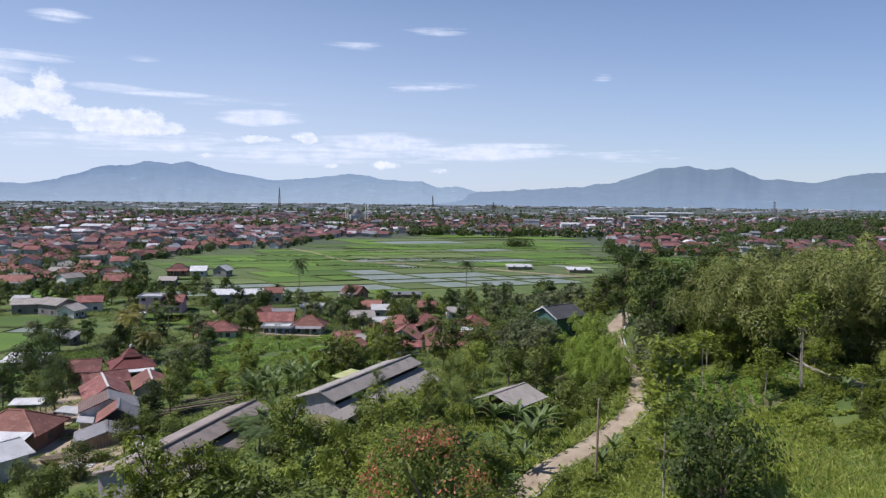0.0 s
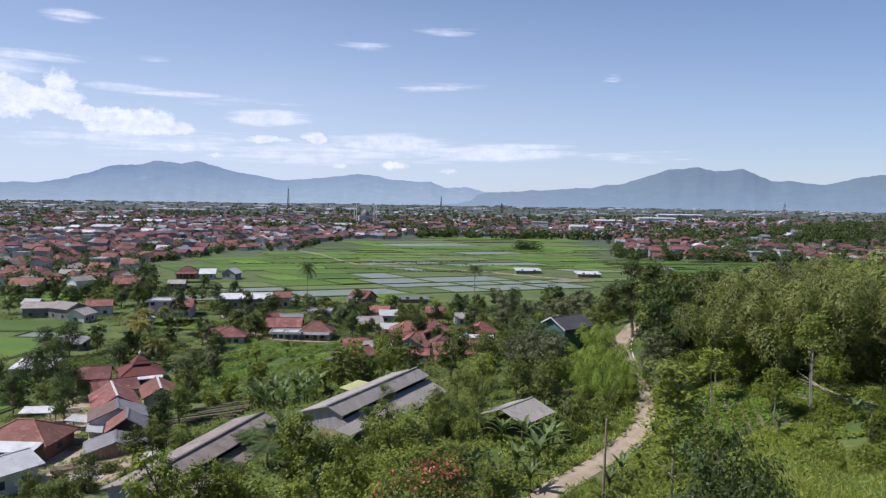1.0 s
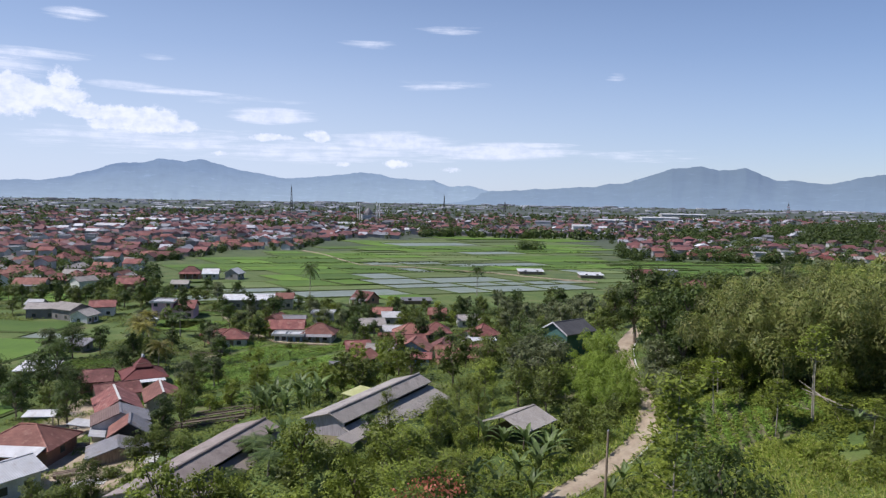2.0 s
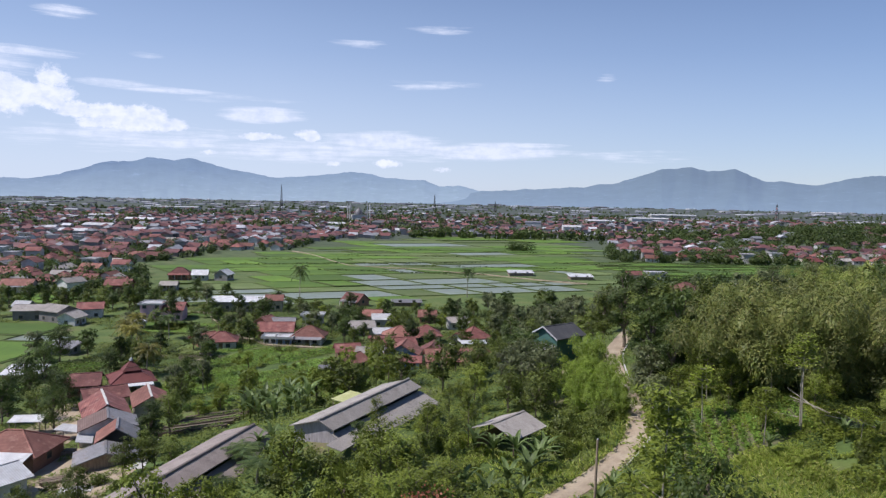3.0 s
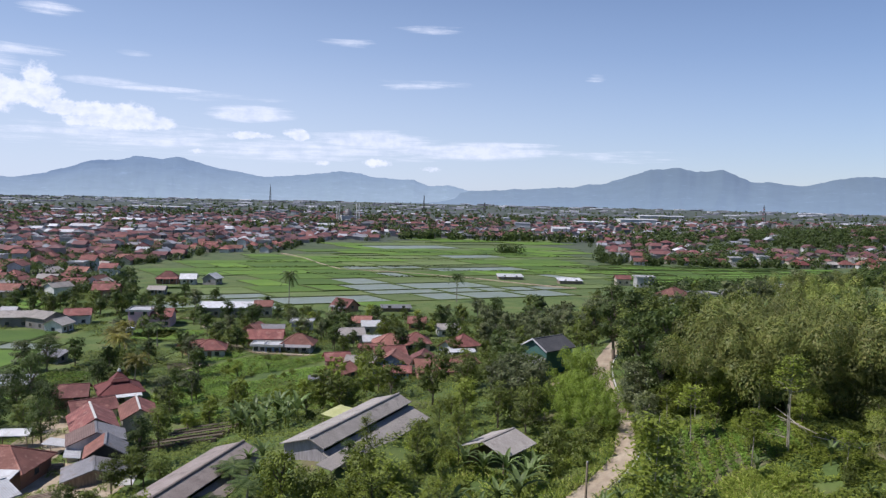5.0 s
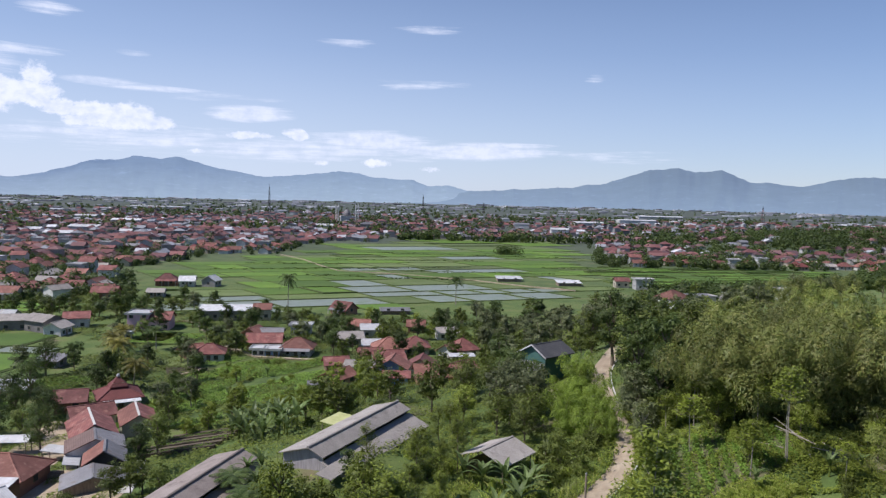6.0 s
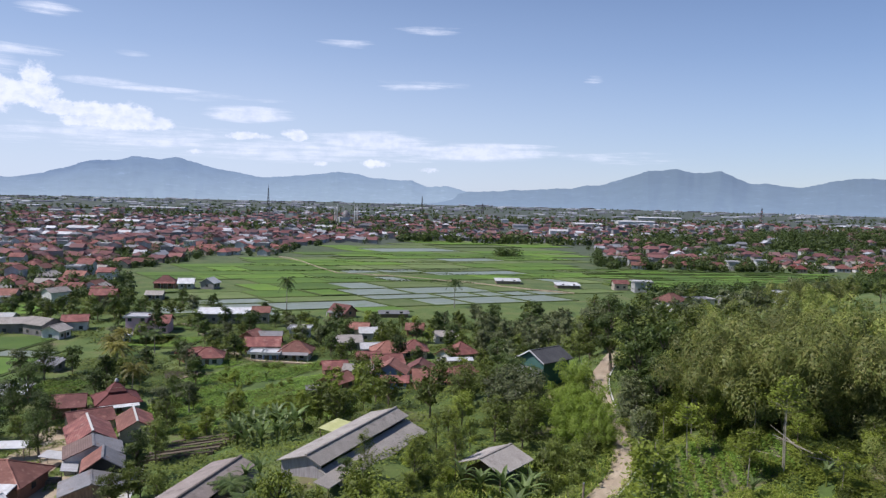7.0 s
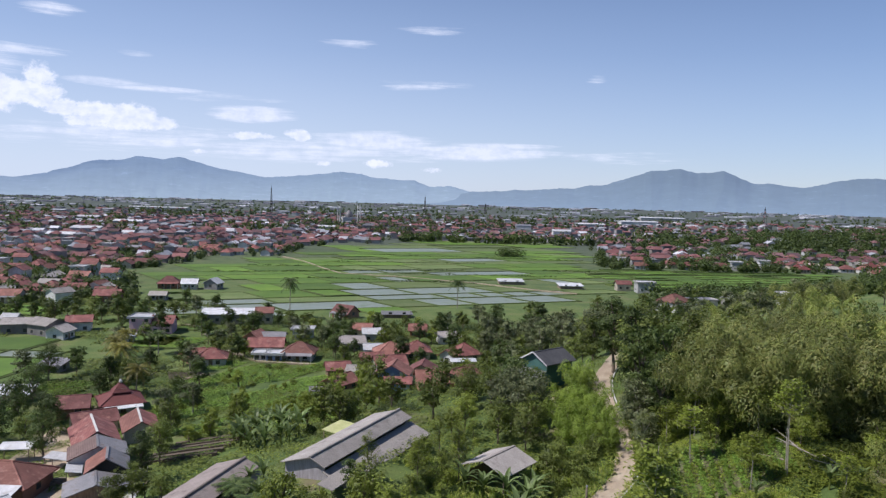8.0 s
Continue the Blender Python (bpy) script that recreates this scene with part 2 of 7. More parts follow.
def bare_ground(x, y):
    """Height of the land without the road's cutting."""
    x, y = np.asarray(x, float), np.asarray(y, float)
    z = sum(np.interp(x + d, HILL_X, HILL_Z) for d in (-5, -2.5, 0, 2.5, 5)) / 5
    right = np.maximum(x, 0)
    z = z * (1 - smooth(90 + 0.55 * right, 180 + 1.0 * right, y))
    z = z + 0.28 * np.clip(48 - y, 0, 60) * smooth(-70, -20, x)
    z = z + 3.8 * np.exp(-((x + 12) / 11) ** 2 - ((y - 80) / 17) ** 2)
    z = z + 1.7 * smooth(20.5, 25, x) * (1 - smooth(33, 46, x)) * smooth(46, 58, y) * (1 - smooth(76, 88, y))
    z = z + 14 * np.exp(-((x - 380) / 115) ** 2 - ((y - 620) / 110) ** 2)
    rough = np.sin(x * 0.31 + 1.3 * np.sin(y * 0.13)) * np.sin(y * 0.27 + np.sin(x * 0.11)) + 0.5 * np.sin(x * 0.83 + y * 0.61)
    return z + 0.28 * rough * smooth(1.0, 6.0, z)


def road_height(s):
    return float(bare_ground(*s)) + 0.1


def ground_z(x, y):
    x, y = np.asarray(x, float), np.asarray(y, float)
    z = bare_ground(x, y)
    best, level = np.full(z.shape, 1e9), np.zeros(z.shape)
    for (ax, ay), (bx, by) in zip(ROAD, ROAD[1:]):
        dx, dy = bx - ax, by - ay
        t = np.clip(((x - ax) * dx + (y - ay) * dy) / (dx * dx + dy * dy), 0, 1)
        d = np.hypot(x - ax - t * dx, y - ay - t * dy)
        h = road_height((ax, ay)) * (1 - t) + road_height((bx, by)) * t
        level = np.where(d < best, h, level)
        best = np.minimum(best, d)
    w = 1 - smooth(1.9, 4.2, best)
    return z * (1 - w) + level * w



# ---- building helpers ----
class Build:
    """Collects faces of one mesh."""

    def __init__(self):
        self.v, self.f = [], []

    def face(self, *pts):
        n = len(self.v)
        self.v += [tuple(p) for p in pts]
        self.f.append(tuple(range(n, n + len(pts))))

    def slab(self, pts, thick):
        """A flat polygon (counter-clockwise from above) with its underside thick metres below."""
        n, k = len(self.v), len(pts)
        self.v += [tuple(p) for p in pts] + [(p[0], p[1], p[2] - thick) for p in pts]
        self.f.append(tuple(range(n, n + k)))
        self.f.append(tuple(range(n + 2 * k - 1, n + k - 1, -1)))
        for i in range(k):
            j = (i + 1) % k
            self.f.append((n + i, n + k + i, n + k + j, n + j))

    def box(self, x0, y0, z0, x1, y1, z1):
        self.slab([(x0, y0, z1), (x1, y0, z1), (x1, y1, z1), (x0, y1, z1)], z1 - z0)

    def tube(self, pts, radii, sides=6):
        """A tapered tube along points."""
        n0 = len(self.v)
        for i, (p, r) in enumerate(zip(pts, radii)):
            a, b = Vector(pts[max(i - 1, 0)]), Vector(pts[min(i + 1, len(pts) - 1)])
            d = (b - a).normalized() if (b - a).length > 1e-6 else Vector((0, 0, 1))
            u = d.cross(Vector((0.31, 0.95, 0.05))).normalized()
            w = d.cross(u)
            for s in range(sides):
                q = Vector(p) + r * (math.cos(math.tau * s / sides) * u + math.sin(math.tau * s / sides) * w)
                self.v.append(tuple(q))
        for i in range(len(pts) - 1):
            for s in range(sides):
                t = (s + 1) % sides
                a = n0 + i * sides
                self.f.append((a + s, a + t, a + sides + t, a + sides + s))
        self.f.append(tuple(range(n0 + sides - 1, n0 - 1, -1)))
        self.f.append(tuple(range(len(self.v) - sides, len(self.v))))

    def mesh(self, name, material):
        me = bpy.data.meshes.new(name)
        me.from_pydata(self.v, [], self.f)
        me.materials.append(material)
        return me


def quad_mesh(name, corners, material):
    """A mesh of loose four-cornered leaves; corners: n x 4 x 3."""
    n = len(corners)
    me = bpy.data.meshes.new(name)
    me.vertices.add(4 * n)
    me.vertices.foreach_set("co", np.asarray(corners, np.float32).ravel())
    me.loops.add(4 * n)
    me.loops.foreach_set("vertex_index", np.arange(4 * n, dtype=np.int32))
    me.polygons.add(n)
    me.polygons.foreach_set("loop_start", np.arange(0, 4 * n, 4, dtype=np.int32))
    me.update(calc_edges=True)
    me.materials.append(material)
    return me


def part(name, me, parent, label="", at=None):
    ob = new(name, me)
    ob.parent = parent
    if at is not None:
        ob.matrix_basis = at
    return tagged(ob, label)


def turned(rng, n, spread=1.0):
    """Random unit vectors."""
    v = rng.normal(size=(n, 3)) * (1, 1, spread)
    return v / np.linalg.norm(v, axis=1, keepdims=True)


def leaves(rng, centres, length, width, facing=None, droop=0.0, loose=0.4):
    """Leaf blades at the centres: a random long axis, flat side more or less towards facing."""
    n = len(centres)
    long = turned(rng, n)
    if droop:
        long = long + (0, 0, -droop)
        long /= np.linalg.norm(long, axis=1, keepdims=True)
    nor = turned(rng, n)
    if facing is not None:
        nor = facing / (np.linalg.norm(facing, axis=1, keepdims=True) + 1e-9) + loose * nor
        unit = nor / (np.linalg.norm(nor, axis=1, keepdims=True) + 1e-9)
        long = long - 0.8 * (long * unit).sum(1, keepdims=True) * unit
        long /= np.linalg.norm(long, axis=1, keepdims=True) + 1e-9
    side = np.cross(long, nor)
    side /= np.linalg.norm(side, axis=1, keepdims=True) + 1e-9
    ln = (length * rng.uniform(0.6, 1.3, n))[:, None]
    wd = (width * rng.uniform(0.6, 1.3, n))[:, None]
    a = centres - long * ln / 2
    return np.stack([a, centres - side * wd / 2, a + long * ln, centres + side * wd / 2], 1)


def blob(rng, n, centre, radii, hollow=0.55):
    """Points in the outer part of a lumpy ellipsoid, and the way out at each."""
    d = turned(rng, n)
    lump = 1 + 0.18 * np.sin(5 * d[:, 0] + 3 * d[:, 2] + centre[0]) * np.sin(4 * d[:, 1] - 2 * d[:, 2] + centre[1])
    r = rng.uniform(hollow, 1.0, n) ** 0.6 * lump
    return np.asarray(centre) + d * r[:, None] * radii, d


# ---- ground ----
def land():
    xs = np.unique(np.r_[np.linspace(-4800, -400, 23), np.linspace(-400, -130, 20), np.arange(-130, 130, 2.0), np.linspace(130, 700, 42), np.linspace(700, 4800, 21)])
    ys = np.unique(np.r_[np.linspace(-1500, -60, 12), np.arange(-60, 260, 2.0), np.linspace(260, 800, 40), np.linspace(800, 4950, 30)])
    gx, gy = np.meshgrid(xs, ys)
    gz = ground_z(gx, gy)
    n, k = len(ys), len(xs)
    v = np.stack([gx, gy, gz], -1).reshape(-1, 3)
    idx = np.arange(n * k).reshape(n, k)
    f = np.stack([idx[:-1, :-1], idx[:-1, 1:], idx[1:, 1:], idx[1:, :-1]], -1).reshape(-1, 4)
    me = bpy.data.meshes.new("ground")
    me.from_pydata(v.tolist(), [], f.tolist())
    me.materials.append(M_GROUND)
    me.polygons.foreach_set("use_smooth", [True] * len(me.polygons))
    return tagged(new("ground", me), "green hillside falling to a wide plain", "ground", kind="structure")


land()


def road_line(step=1.0):
    """Points along the road with their left-hand normals."""
    pts = [Vector((x, y)) for x, y in ROAD]
    out = []
    for i in range(len(pts) - 1):
        p0, p1, p2, p3 = pts[max(i - 1, 0)], pts[i], pts[i + 1], pts[min(i + 2, len(pts) - 1)]
        k = max(2, int((p2 - p1).length / step))
        for j in range(k):
            t = j / k
            out.append(0.5 * (2 * p1 + (p2 - p0) * t + (2 * p0 - 5 * p1 + 4 * p2 - p3) * t * t + (3 * p1 - p0 - 3 * p2 + p3) * t ** 3))
    line = []
    for i, p in enumerate(out):
        d = (out[min(i + 1, len(out) - 1)] - out[max(i - 1, 0)]).normalized()
        line.append((p, Vector((-d.y, d.x))))
    return line


def make_road():
    line, b, k = road_line(), Build(), Build()
    rows = []
    for i, (p, nrm) in enumerate(line):
        z = float(ground_z(p.x, p.y))
        wob = 0.25 * math.sin(i * 0.9) + 0.18 * math.sin(i * 2.3)
        ring = []
        for s, up in ((1.35 + 0.15 * wob, -0.12), (1.15 + 0.15 * wob, 0.05), (0.5, 0.03), (0, 0.08), (-0.5, 0.03), (-1.15, 0.06), (-1.3, -0.12)):
            q = p + nrm * s
            ring.append((q.x, q.y, z + up + 0.04))
        rows.append(ring)
    for a, c in zip(rows, rows[1:]):
        for j in range(len(a) - 1):
            b.face(a[j], a[j + 1], c[j + 1], c[j])
    me = b.mesh("road", M_ROAD)
    road = tagged(new("road", me), "narrow pale dirt and concrete lane winding down the hill", "road", kind="structure")
    # low concrete edging on the outer side of the bends
    for first, last in ((16, 31), (36, 46), (62, 82)):
        e = Build()
        seg = line[first:last]
        for (p, n1), (q, n2) in zip(seg, seg[1:]):
            za, zb = float(ground_z(p.x, p.y)) + 0.2, float(ground_z(q.x, q.y)) + 0.2
            a, c, d, f = p - n1 * 1.36, p - n1 * 1.52, q - n2 * 1.52, q - n2 * 1.36
            e.slab([(a.x, a.y, za), (c.x, c.y, za), (d.x, d.y, zb), (f.x, f.y, zb)], 0.6)
        tagged(new("road_edging", e.mesh("road_edging", M_CONCRETE)), "low pale concrete edging along the lane", "kerb", kind="structure")


make_road()

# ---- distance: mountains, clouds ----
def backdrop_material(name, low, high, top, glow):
    """Far slopes: distance haze painted as a blue glow, paler at the foot, with a little relief."""
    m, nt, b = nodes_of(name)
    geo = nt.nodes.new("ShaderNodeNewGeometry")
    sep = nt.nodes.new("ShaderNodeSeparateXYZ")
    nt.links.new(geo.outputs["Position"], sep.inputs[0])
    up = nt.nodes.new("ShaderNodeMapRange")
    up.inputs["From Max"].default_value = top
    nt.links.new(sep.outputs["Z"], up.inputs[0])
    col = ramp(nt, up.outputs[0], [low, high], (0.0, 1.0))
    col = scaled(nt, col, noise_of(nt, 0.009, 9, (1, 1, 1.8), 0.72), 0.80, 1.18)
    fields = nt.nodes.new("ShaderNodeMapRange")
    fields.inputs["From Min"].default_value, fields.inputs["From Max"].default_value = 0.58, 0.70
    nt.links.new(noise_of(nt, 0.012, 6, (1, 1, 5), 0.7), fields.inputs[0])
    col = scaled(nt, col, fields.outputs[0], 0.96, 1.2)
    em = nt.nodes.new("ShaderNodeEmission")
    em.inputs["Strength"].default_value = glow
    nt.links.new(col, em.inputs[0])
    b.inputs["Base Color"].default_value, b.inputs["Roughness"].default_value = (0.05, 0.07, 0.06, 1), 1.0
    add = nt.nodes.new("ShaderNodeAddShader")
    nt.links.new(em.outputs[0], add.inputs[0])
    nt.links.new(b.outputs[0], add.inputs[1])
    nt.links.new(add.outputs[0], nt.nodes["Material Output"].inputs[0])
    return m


def range_mesh(name, far, deep, skyline, seed, material, span=(-52, 52)):
    """A mountain range on a ring at the given distance; skyline: its summits and saddles, traced from the camera's
    view, as bearing in degrees and height in metres on that ring.
    """
    az = np.arange(span[0], span[1], 0.12)
    crest = np.interp(az, [p[0] for p in skyline], [p[1] for p in skyline])
    kernel = np.hanning(9) / np.hanning(9).sum()
    crest = np.convolve(np.pad(crest, 4, mode="edge"), kernel, "valid")
    crest = crest + np.array([7 * noise.noise((a * 0.9, seed, 0)) + 4 * noise.noise((a * 2.7, seed, 5)) + 2 * noise.noise((a * 6.5, seed, 5)) for a in az])
    rows, steps = [], 30
    for s in range(steps + 1):
        t = s / steps
        ring = []
        for i, a in enumerate(az):
            spur = abs(noise.noise((a * 0.42 + 0.6 * t, seed, 0.4))) + 0.5 * abs(noise.noise((a * 1.1 - 0.8 * t, seed, 1.4))) + 0.25 * abs(noise.noise((a * 2.9, seed, t * 3)))
            fold = 1 + 0.08 * (0.45 - spur) * (1 - t)
            d = (far - deep * (1 - t)) * fold ** (0.5 * (1 - t))
            z = crest[i] * (t ** 1.5 * (1 - 0.12 * math.sin(a * 2.1 + seed) * t * (1 - t)) if t < 1 else 1) - 4 * (1 - t)
            ring.append((d * math.sin(radians(a)), d * math.cos(radians(a)), z))
        rows.append(ring)
    n = len(az)
    v = [p for r in rows for p in r]
    f = [(i + j * n, i + 1 + j * n, i + 1 + (j + 1) * n, i + (j + 1) * n) for j in range(steps) for i in range(n - 1)]
    me = bpy.data.meshes.new(name)
    me.from_pydata(v, [], f)
    me.materials.append(material)
    me.polygons.foreach_set("use_smooth", [True] * len(me.polygons))
    return new(name, me)


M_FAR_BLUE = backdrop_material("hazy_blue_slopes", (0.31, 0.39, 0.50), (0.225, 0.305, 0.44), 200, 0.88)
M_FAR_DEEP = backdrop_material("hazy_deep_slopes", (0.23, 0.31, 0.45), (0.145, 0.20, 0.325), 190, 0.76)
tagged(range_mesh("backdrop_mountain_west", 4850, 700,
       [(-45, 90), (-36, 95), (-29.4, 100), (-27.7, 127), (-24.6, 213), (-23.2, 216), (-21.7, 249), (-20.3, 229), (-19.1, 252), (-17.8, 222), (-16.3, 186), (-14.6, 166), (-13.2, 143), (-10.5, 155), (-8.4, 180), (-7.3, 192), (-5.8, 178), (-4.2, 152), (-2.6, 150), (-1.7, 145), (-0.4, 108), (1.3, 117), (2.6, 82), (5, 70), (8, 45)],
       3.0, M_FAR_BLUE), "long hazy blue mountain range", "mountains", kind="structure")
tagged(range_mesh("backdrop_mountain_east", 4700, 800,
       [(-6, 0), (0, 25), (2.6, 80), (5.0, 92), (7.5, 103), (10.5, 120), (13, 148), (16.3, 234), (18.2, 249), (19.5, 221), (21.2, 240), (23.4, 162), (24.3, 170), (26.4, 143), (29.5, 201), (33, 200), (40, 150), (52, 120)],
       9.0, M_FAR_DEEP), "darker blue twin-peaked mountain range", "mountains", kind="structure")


def clouds():
    """A far dome patch with white clouds; between them a glowing haze veil, thicker low down and to the left."""
    m, nt, b = nodes_of("cloud_and_haze_layer")
    nt.nodes.remove(b)
    uv = nt.nodes.new("ShaderNodeUVMap")
    uv.uv_map = "bearing"

    def maths(op, a, c=None, clamp=False):
        n = nt.nodes.new("ShaderNodeMath")
        n.operation, n.use_clamp = op, clamp
        for i, v in enumerate((a, c)):
            if v is None:
                continue
            if isinstance(v, (int, float)):
                n.inputs[i].default_value = v
            else:
                nt.links.new(v, n.inputs[i])
        return n.outputs[0]

    def wisps(sx, sy, scale, detail, rough=0.6, turn=0.0):
        mp = nt.nodes.new("ShaderNodeMapping")
        mp.inputs["Scale"].default_value = (sx, sy, 1)
        mp.inputs["Rotation"].default_value = (0, 0, turn)
        nt.links.new(uv.outputs[0], mp.inputs[0])
        n = node(nt, "ShaderNodeTexNoise", Scale=scale, Detail=detail, Roughness=rough)
        nt.links.new(mp.outputs[0], n.inputs["Vector"])
        return n.outputs["Fac"]

    sep = nt.nodes.new("ShaderNodeSeparateXYZ")
    nt.links.new(uv.outputs[0], sep.inputs[0])
    puff, streak = wisps(1.0, 1.2, 0.85, 10, 0.66), wisps(0.20, 2.4, 1.0, 8, 0.64, 0.04)

    def group(spots, grain, ragged, soft, start):
        """Solid inside, torn at the rim by the grain; soft: how wide the rim fades."""
        total = None
        for a, e, ra, re, weight in spots:
            dx = maths("DIVIDE", maths("SUBTRACT", sep.outputs["X"], a), ra)
            dy = maths("DIVIDE", maths("SUBTRACT", sep.outputs["Y"], e), re)
            r2 = maths("ADD", maths("MULTIPLY", dx, dx), maths("MULTIPLY", dy, dy))
            spot = maths("MULTIPLY", maths("SUBTRACT", 1.0, maths("MULTIPLY", r2, 0.5), True), weight)
            total = spot if total is None else maths("MAXIMUM", total, spot)
        edge = maths("ADD", total, maths("MULTIPLY", maths("SUBTRACT", grain, 0.5), ragged))
        n = nt.nodes.new("ShaderNodeMapRange")
        n.interpolation_type = "SMOOTHSTEP"
        n.inputs["From Min"].default_value, n.inputs["From Max"].default_value = start, start + soft
        nt.links.new(edge, n.inputs[0])
        return n.outputs[0]

    # bearing, elevation, half-widths in degrees, weight
    cumulus = group([(-28.9, 6.4, 2.6, 1.0, 1.0), (-28.0, 7.6, 1.1, 1.0, 0.85), (-31.2, 6.4, 2.0, 1.5, 1.0), (-26.6, 5.7, 1.2, 0.7, 0.9),
                     (-24.4, 5.4, 1.9, 0.8, 1.0), (-22.2, 5.3, 1.7, 1.0, 1.0), (-20.4, 4.9, 1.2, 0.55, 0.95), (-22.8, 4.7, 1.4, 0.5, 0.9), (-25.4, 4.8, 1.4, 0.5, 0.85),
                     (-14.1, 4.35, 2.3, 0.32, 0.78), (-10.7, 4.55, 1.0, 0.5, 0.85), (-4.5, 2.6, 1.3, 0.36, 0.82), (-8.7, 2.5, 0.8, 0.26, 0.72), (-0.3, 2.2, 0.9, 0.26, 0.72), (-17.6, 3.05, 0.9, 0.24, 0.7)],
                    puff, 1.5, 0.34, 0.40)
    cirrus = group([(-27.3, 12.0, 1.9, 0.42, 0.85), (-24.0, 7.6, 2.6, 0.30, 1.0), (-20.6, 7.3, 3.4, 0.26, 0.8), (-16.6, 7.0, 4.6, 0.34, 0.62), (-13.8, 5.95, 3.0, 0.6, 1.15), (-4.8, 4.25, 4.6, 0.7, 1.15),
                    (2.6, 3.6, 6.4, 0.6, 1.15), (4.9, 4.15, 4.2, 0.26, 0.95), (-6.8, 11.5, 2.0, 0.34, 0.74), (-0.6, 12.6, 2.6, 0.36, 0.74), (-1.3, 8.5, 3.6, 0.42, 0.66), (12.0, 9.1, 0.8, 0.35, 0.66),
                    (-29.6, 9.2, 3.2, 0.36, 0.95), (-31.5, 8.4, 3.0, 0.9, 0.8), (-22.0, 9.7, 1.2, 0.24, 0.62), (-22.0, 3.9, 9.0, 1.0, 0.78), (-10.0, 3.4, 10.0, 0.9, 0.82), (13.0, 3.4, 6.0, 0.5, 0.58)],
                   streak, 1.7, 0.75, 0.30)
    cover = maths("MAXIMUM", maths("MULTIPLY", cumulus, 0.95), maths("MULTIPLY", cirrus, 0.72))
    low = nt.nodes.new("ShaderNodeMapRange")
    low.interpolation_type = "SMOOTHSTEP"
    low.inputs["From Min"].default_value, low.inputs["From Max"].default_value = 26.0, -1.0
    low.inputs["To Min"].default_value, low.inputs["To Max"].default_value = 0.0, 0.85
    nt.links.new(sep.outputs["Y"], low.inputs[0])
    aside = nt.nodes.new("ShaderNodeMapRange")
    aside.inputs["From Min"].default_value, aside.inputs["From Max"].default_value = -14.0, 30.0
    aside.inputs["To Min"].default_value, aside.inputs["To Max"].default_value = 1.0, 0.48
    nt.links.new(sep.outputs["X"], aside.inputs[0])
    thick = maths("MULTIPLY", low.outputs[0], aside.outputs[0])
    em = nt.nodes.new("ShaderNodeEmission")
    tone = ramp(nt, wisps(1.0, 1.4, 0.9, 6), [(0.72, 0.78, 0.86), (0.93, 0.95, 0.98)], (0.35, 0.6))
    nt.links.new(tone, em.inputs[0])
    em.inputs["Strength"].default_value = 1.0
    clear = nt.nodes.new("ShaderNodeBsdfTransparent")
    # added glow painting horizon haze; it also brightens the visible sky
    veil = nt.nodes.new("ShaderNodeEmission")
    nt.links.new(ramp(nt, low.outputs[0], [(0.53, 0.645, 0.80), (0.68, 0.76, 0.83)], (0.5, 0.85)), veil.inputs[0])
    under = nt.nodes.new("ShaderNodeMixShader")
    nt.links.new(thick, under.inputs[0])
    nt.links.new(clear.outputs[0], under.inputs[1])
    nt.links.new(veil.outputs[0], under.inputs[2])
    mix = nt.nodes.new("ShaderNodeMixShader")
    nt.links.new(cover, mix.inputs[0])
    nt.links.new(under.outputs[0], mix.inputs[1])
    nt.links.new(em.outputs[0], mix.inputs[2])
    nt.links.new(mix.outputs[0], nt.nodes["Material Output"].inputs[0])

    az, el, rad = np.linspace(-48, 48, 49), np.linspace(-0.5, 26, 28), 4940
    v = [(rad * math.sin(radians(a)) * math.cos(radians(e)), rad * math.cos(radians(a)) * math.cos(radians(e)), 30 + rad * math.sin(radians(e))) for e in el for a in az]
    n = len(az)
    f = [(i + j * n, i + 1 + j * n, i + 1 + (j + 1) * n, i + (j + 1) * n) for j in range(len(el) - 1) for i in range(n - 1)]
    me = bpy.data.meshes.new("backdrop_clouds")
    me.from_pydata(v, [], f)
    layer = me.uv_layers.new(name="bearing")
    bearing = np.array([(a, e) for e in el for a in az], np.float32)
    ids = np.zeros(len(me.loops), np.int32)
    me.loops.foreach_get("vertex_index", ids)
    layer.data.foreach_set("uv", bearing[ids].ravel())
    me.materials.append(m)
    return tagged(new("backdrop_clouds", me), "white cumulus, thin streaks of cirrus and a painted haze veil", "clouds", kind="structure")


clouds()



# ---- rice fields on the plain ----
taken = []            # circles (x, y, r) that plants and town houses keep clear of


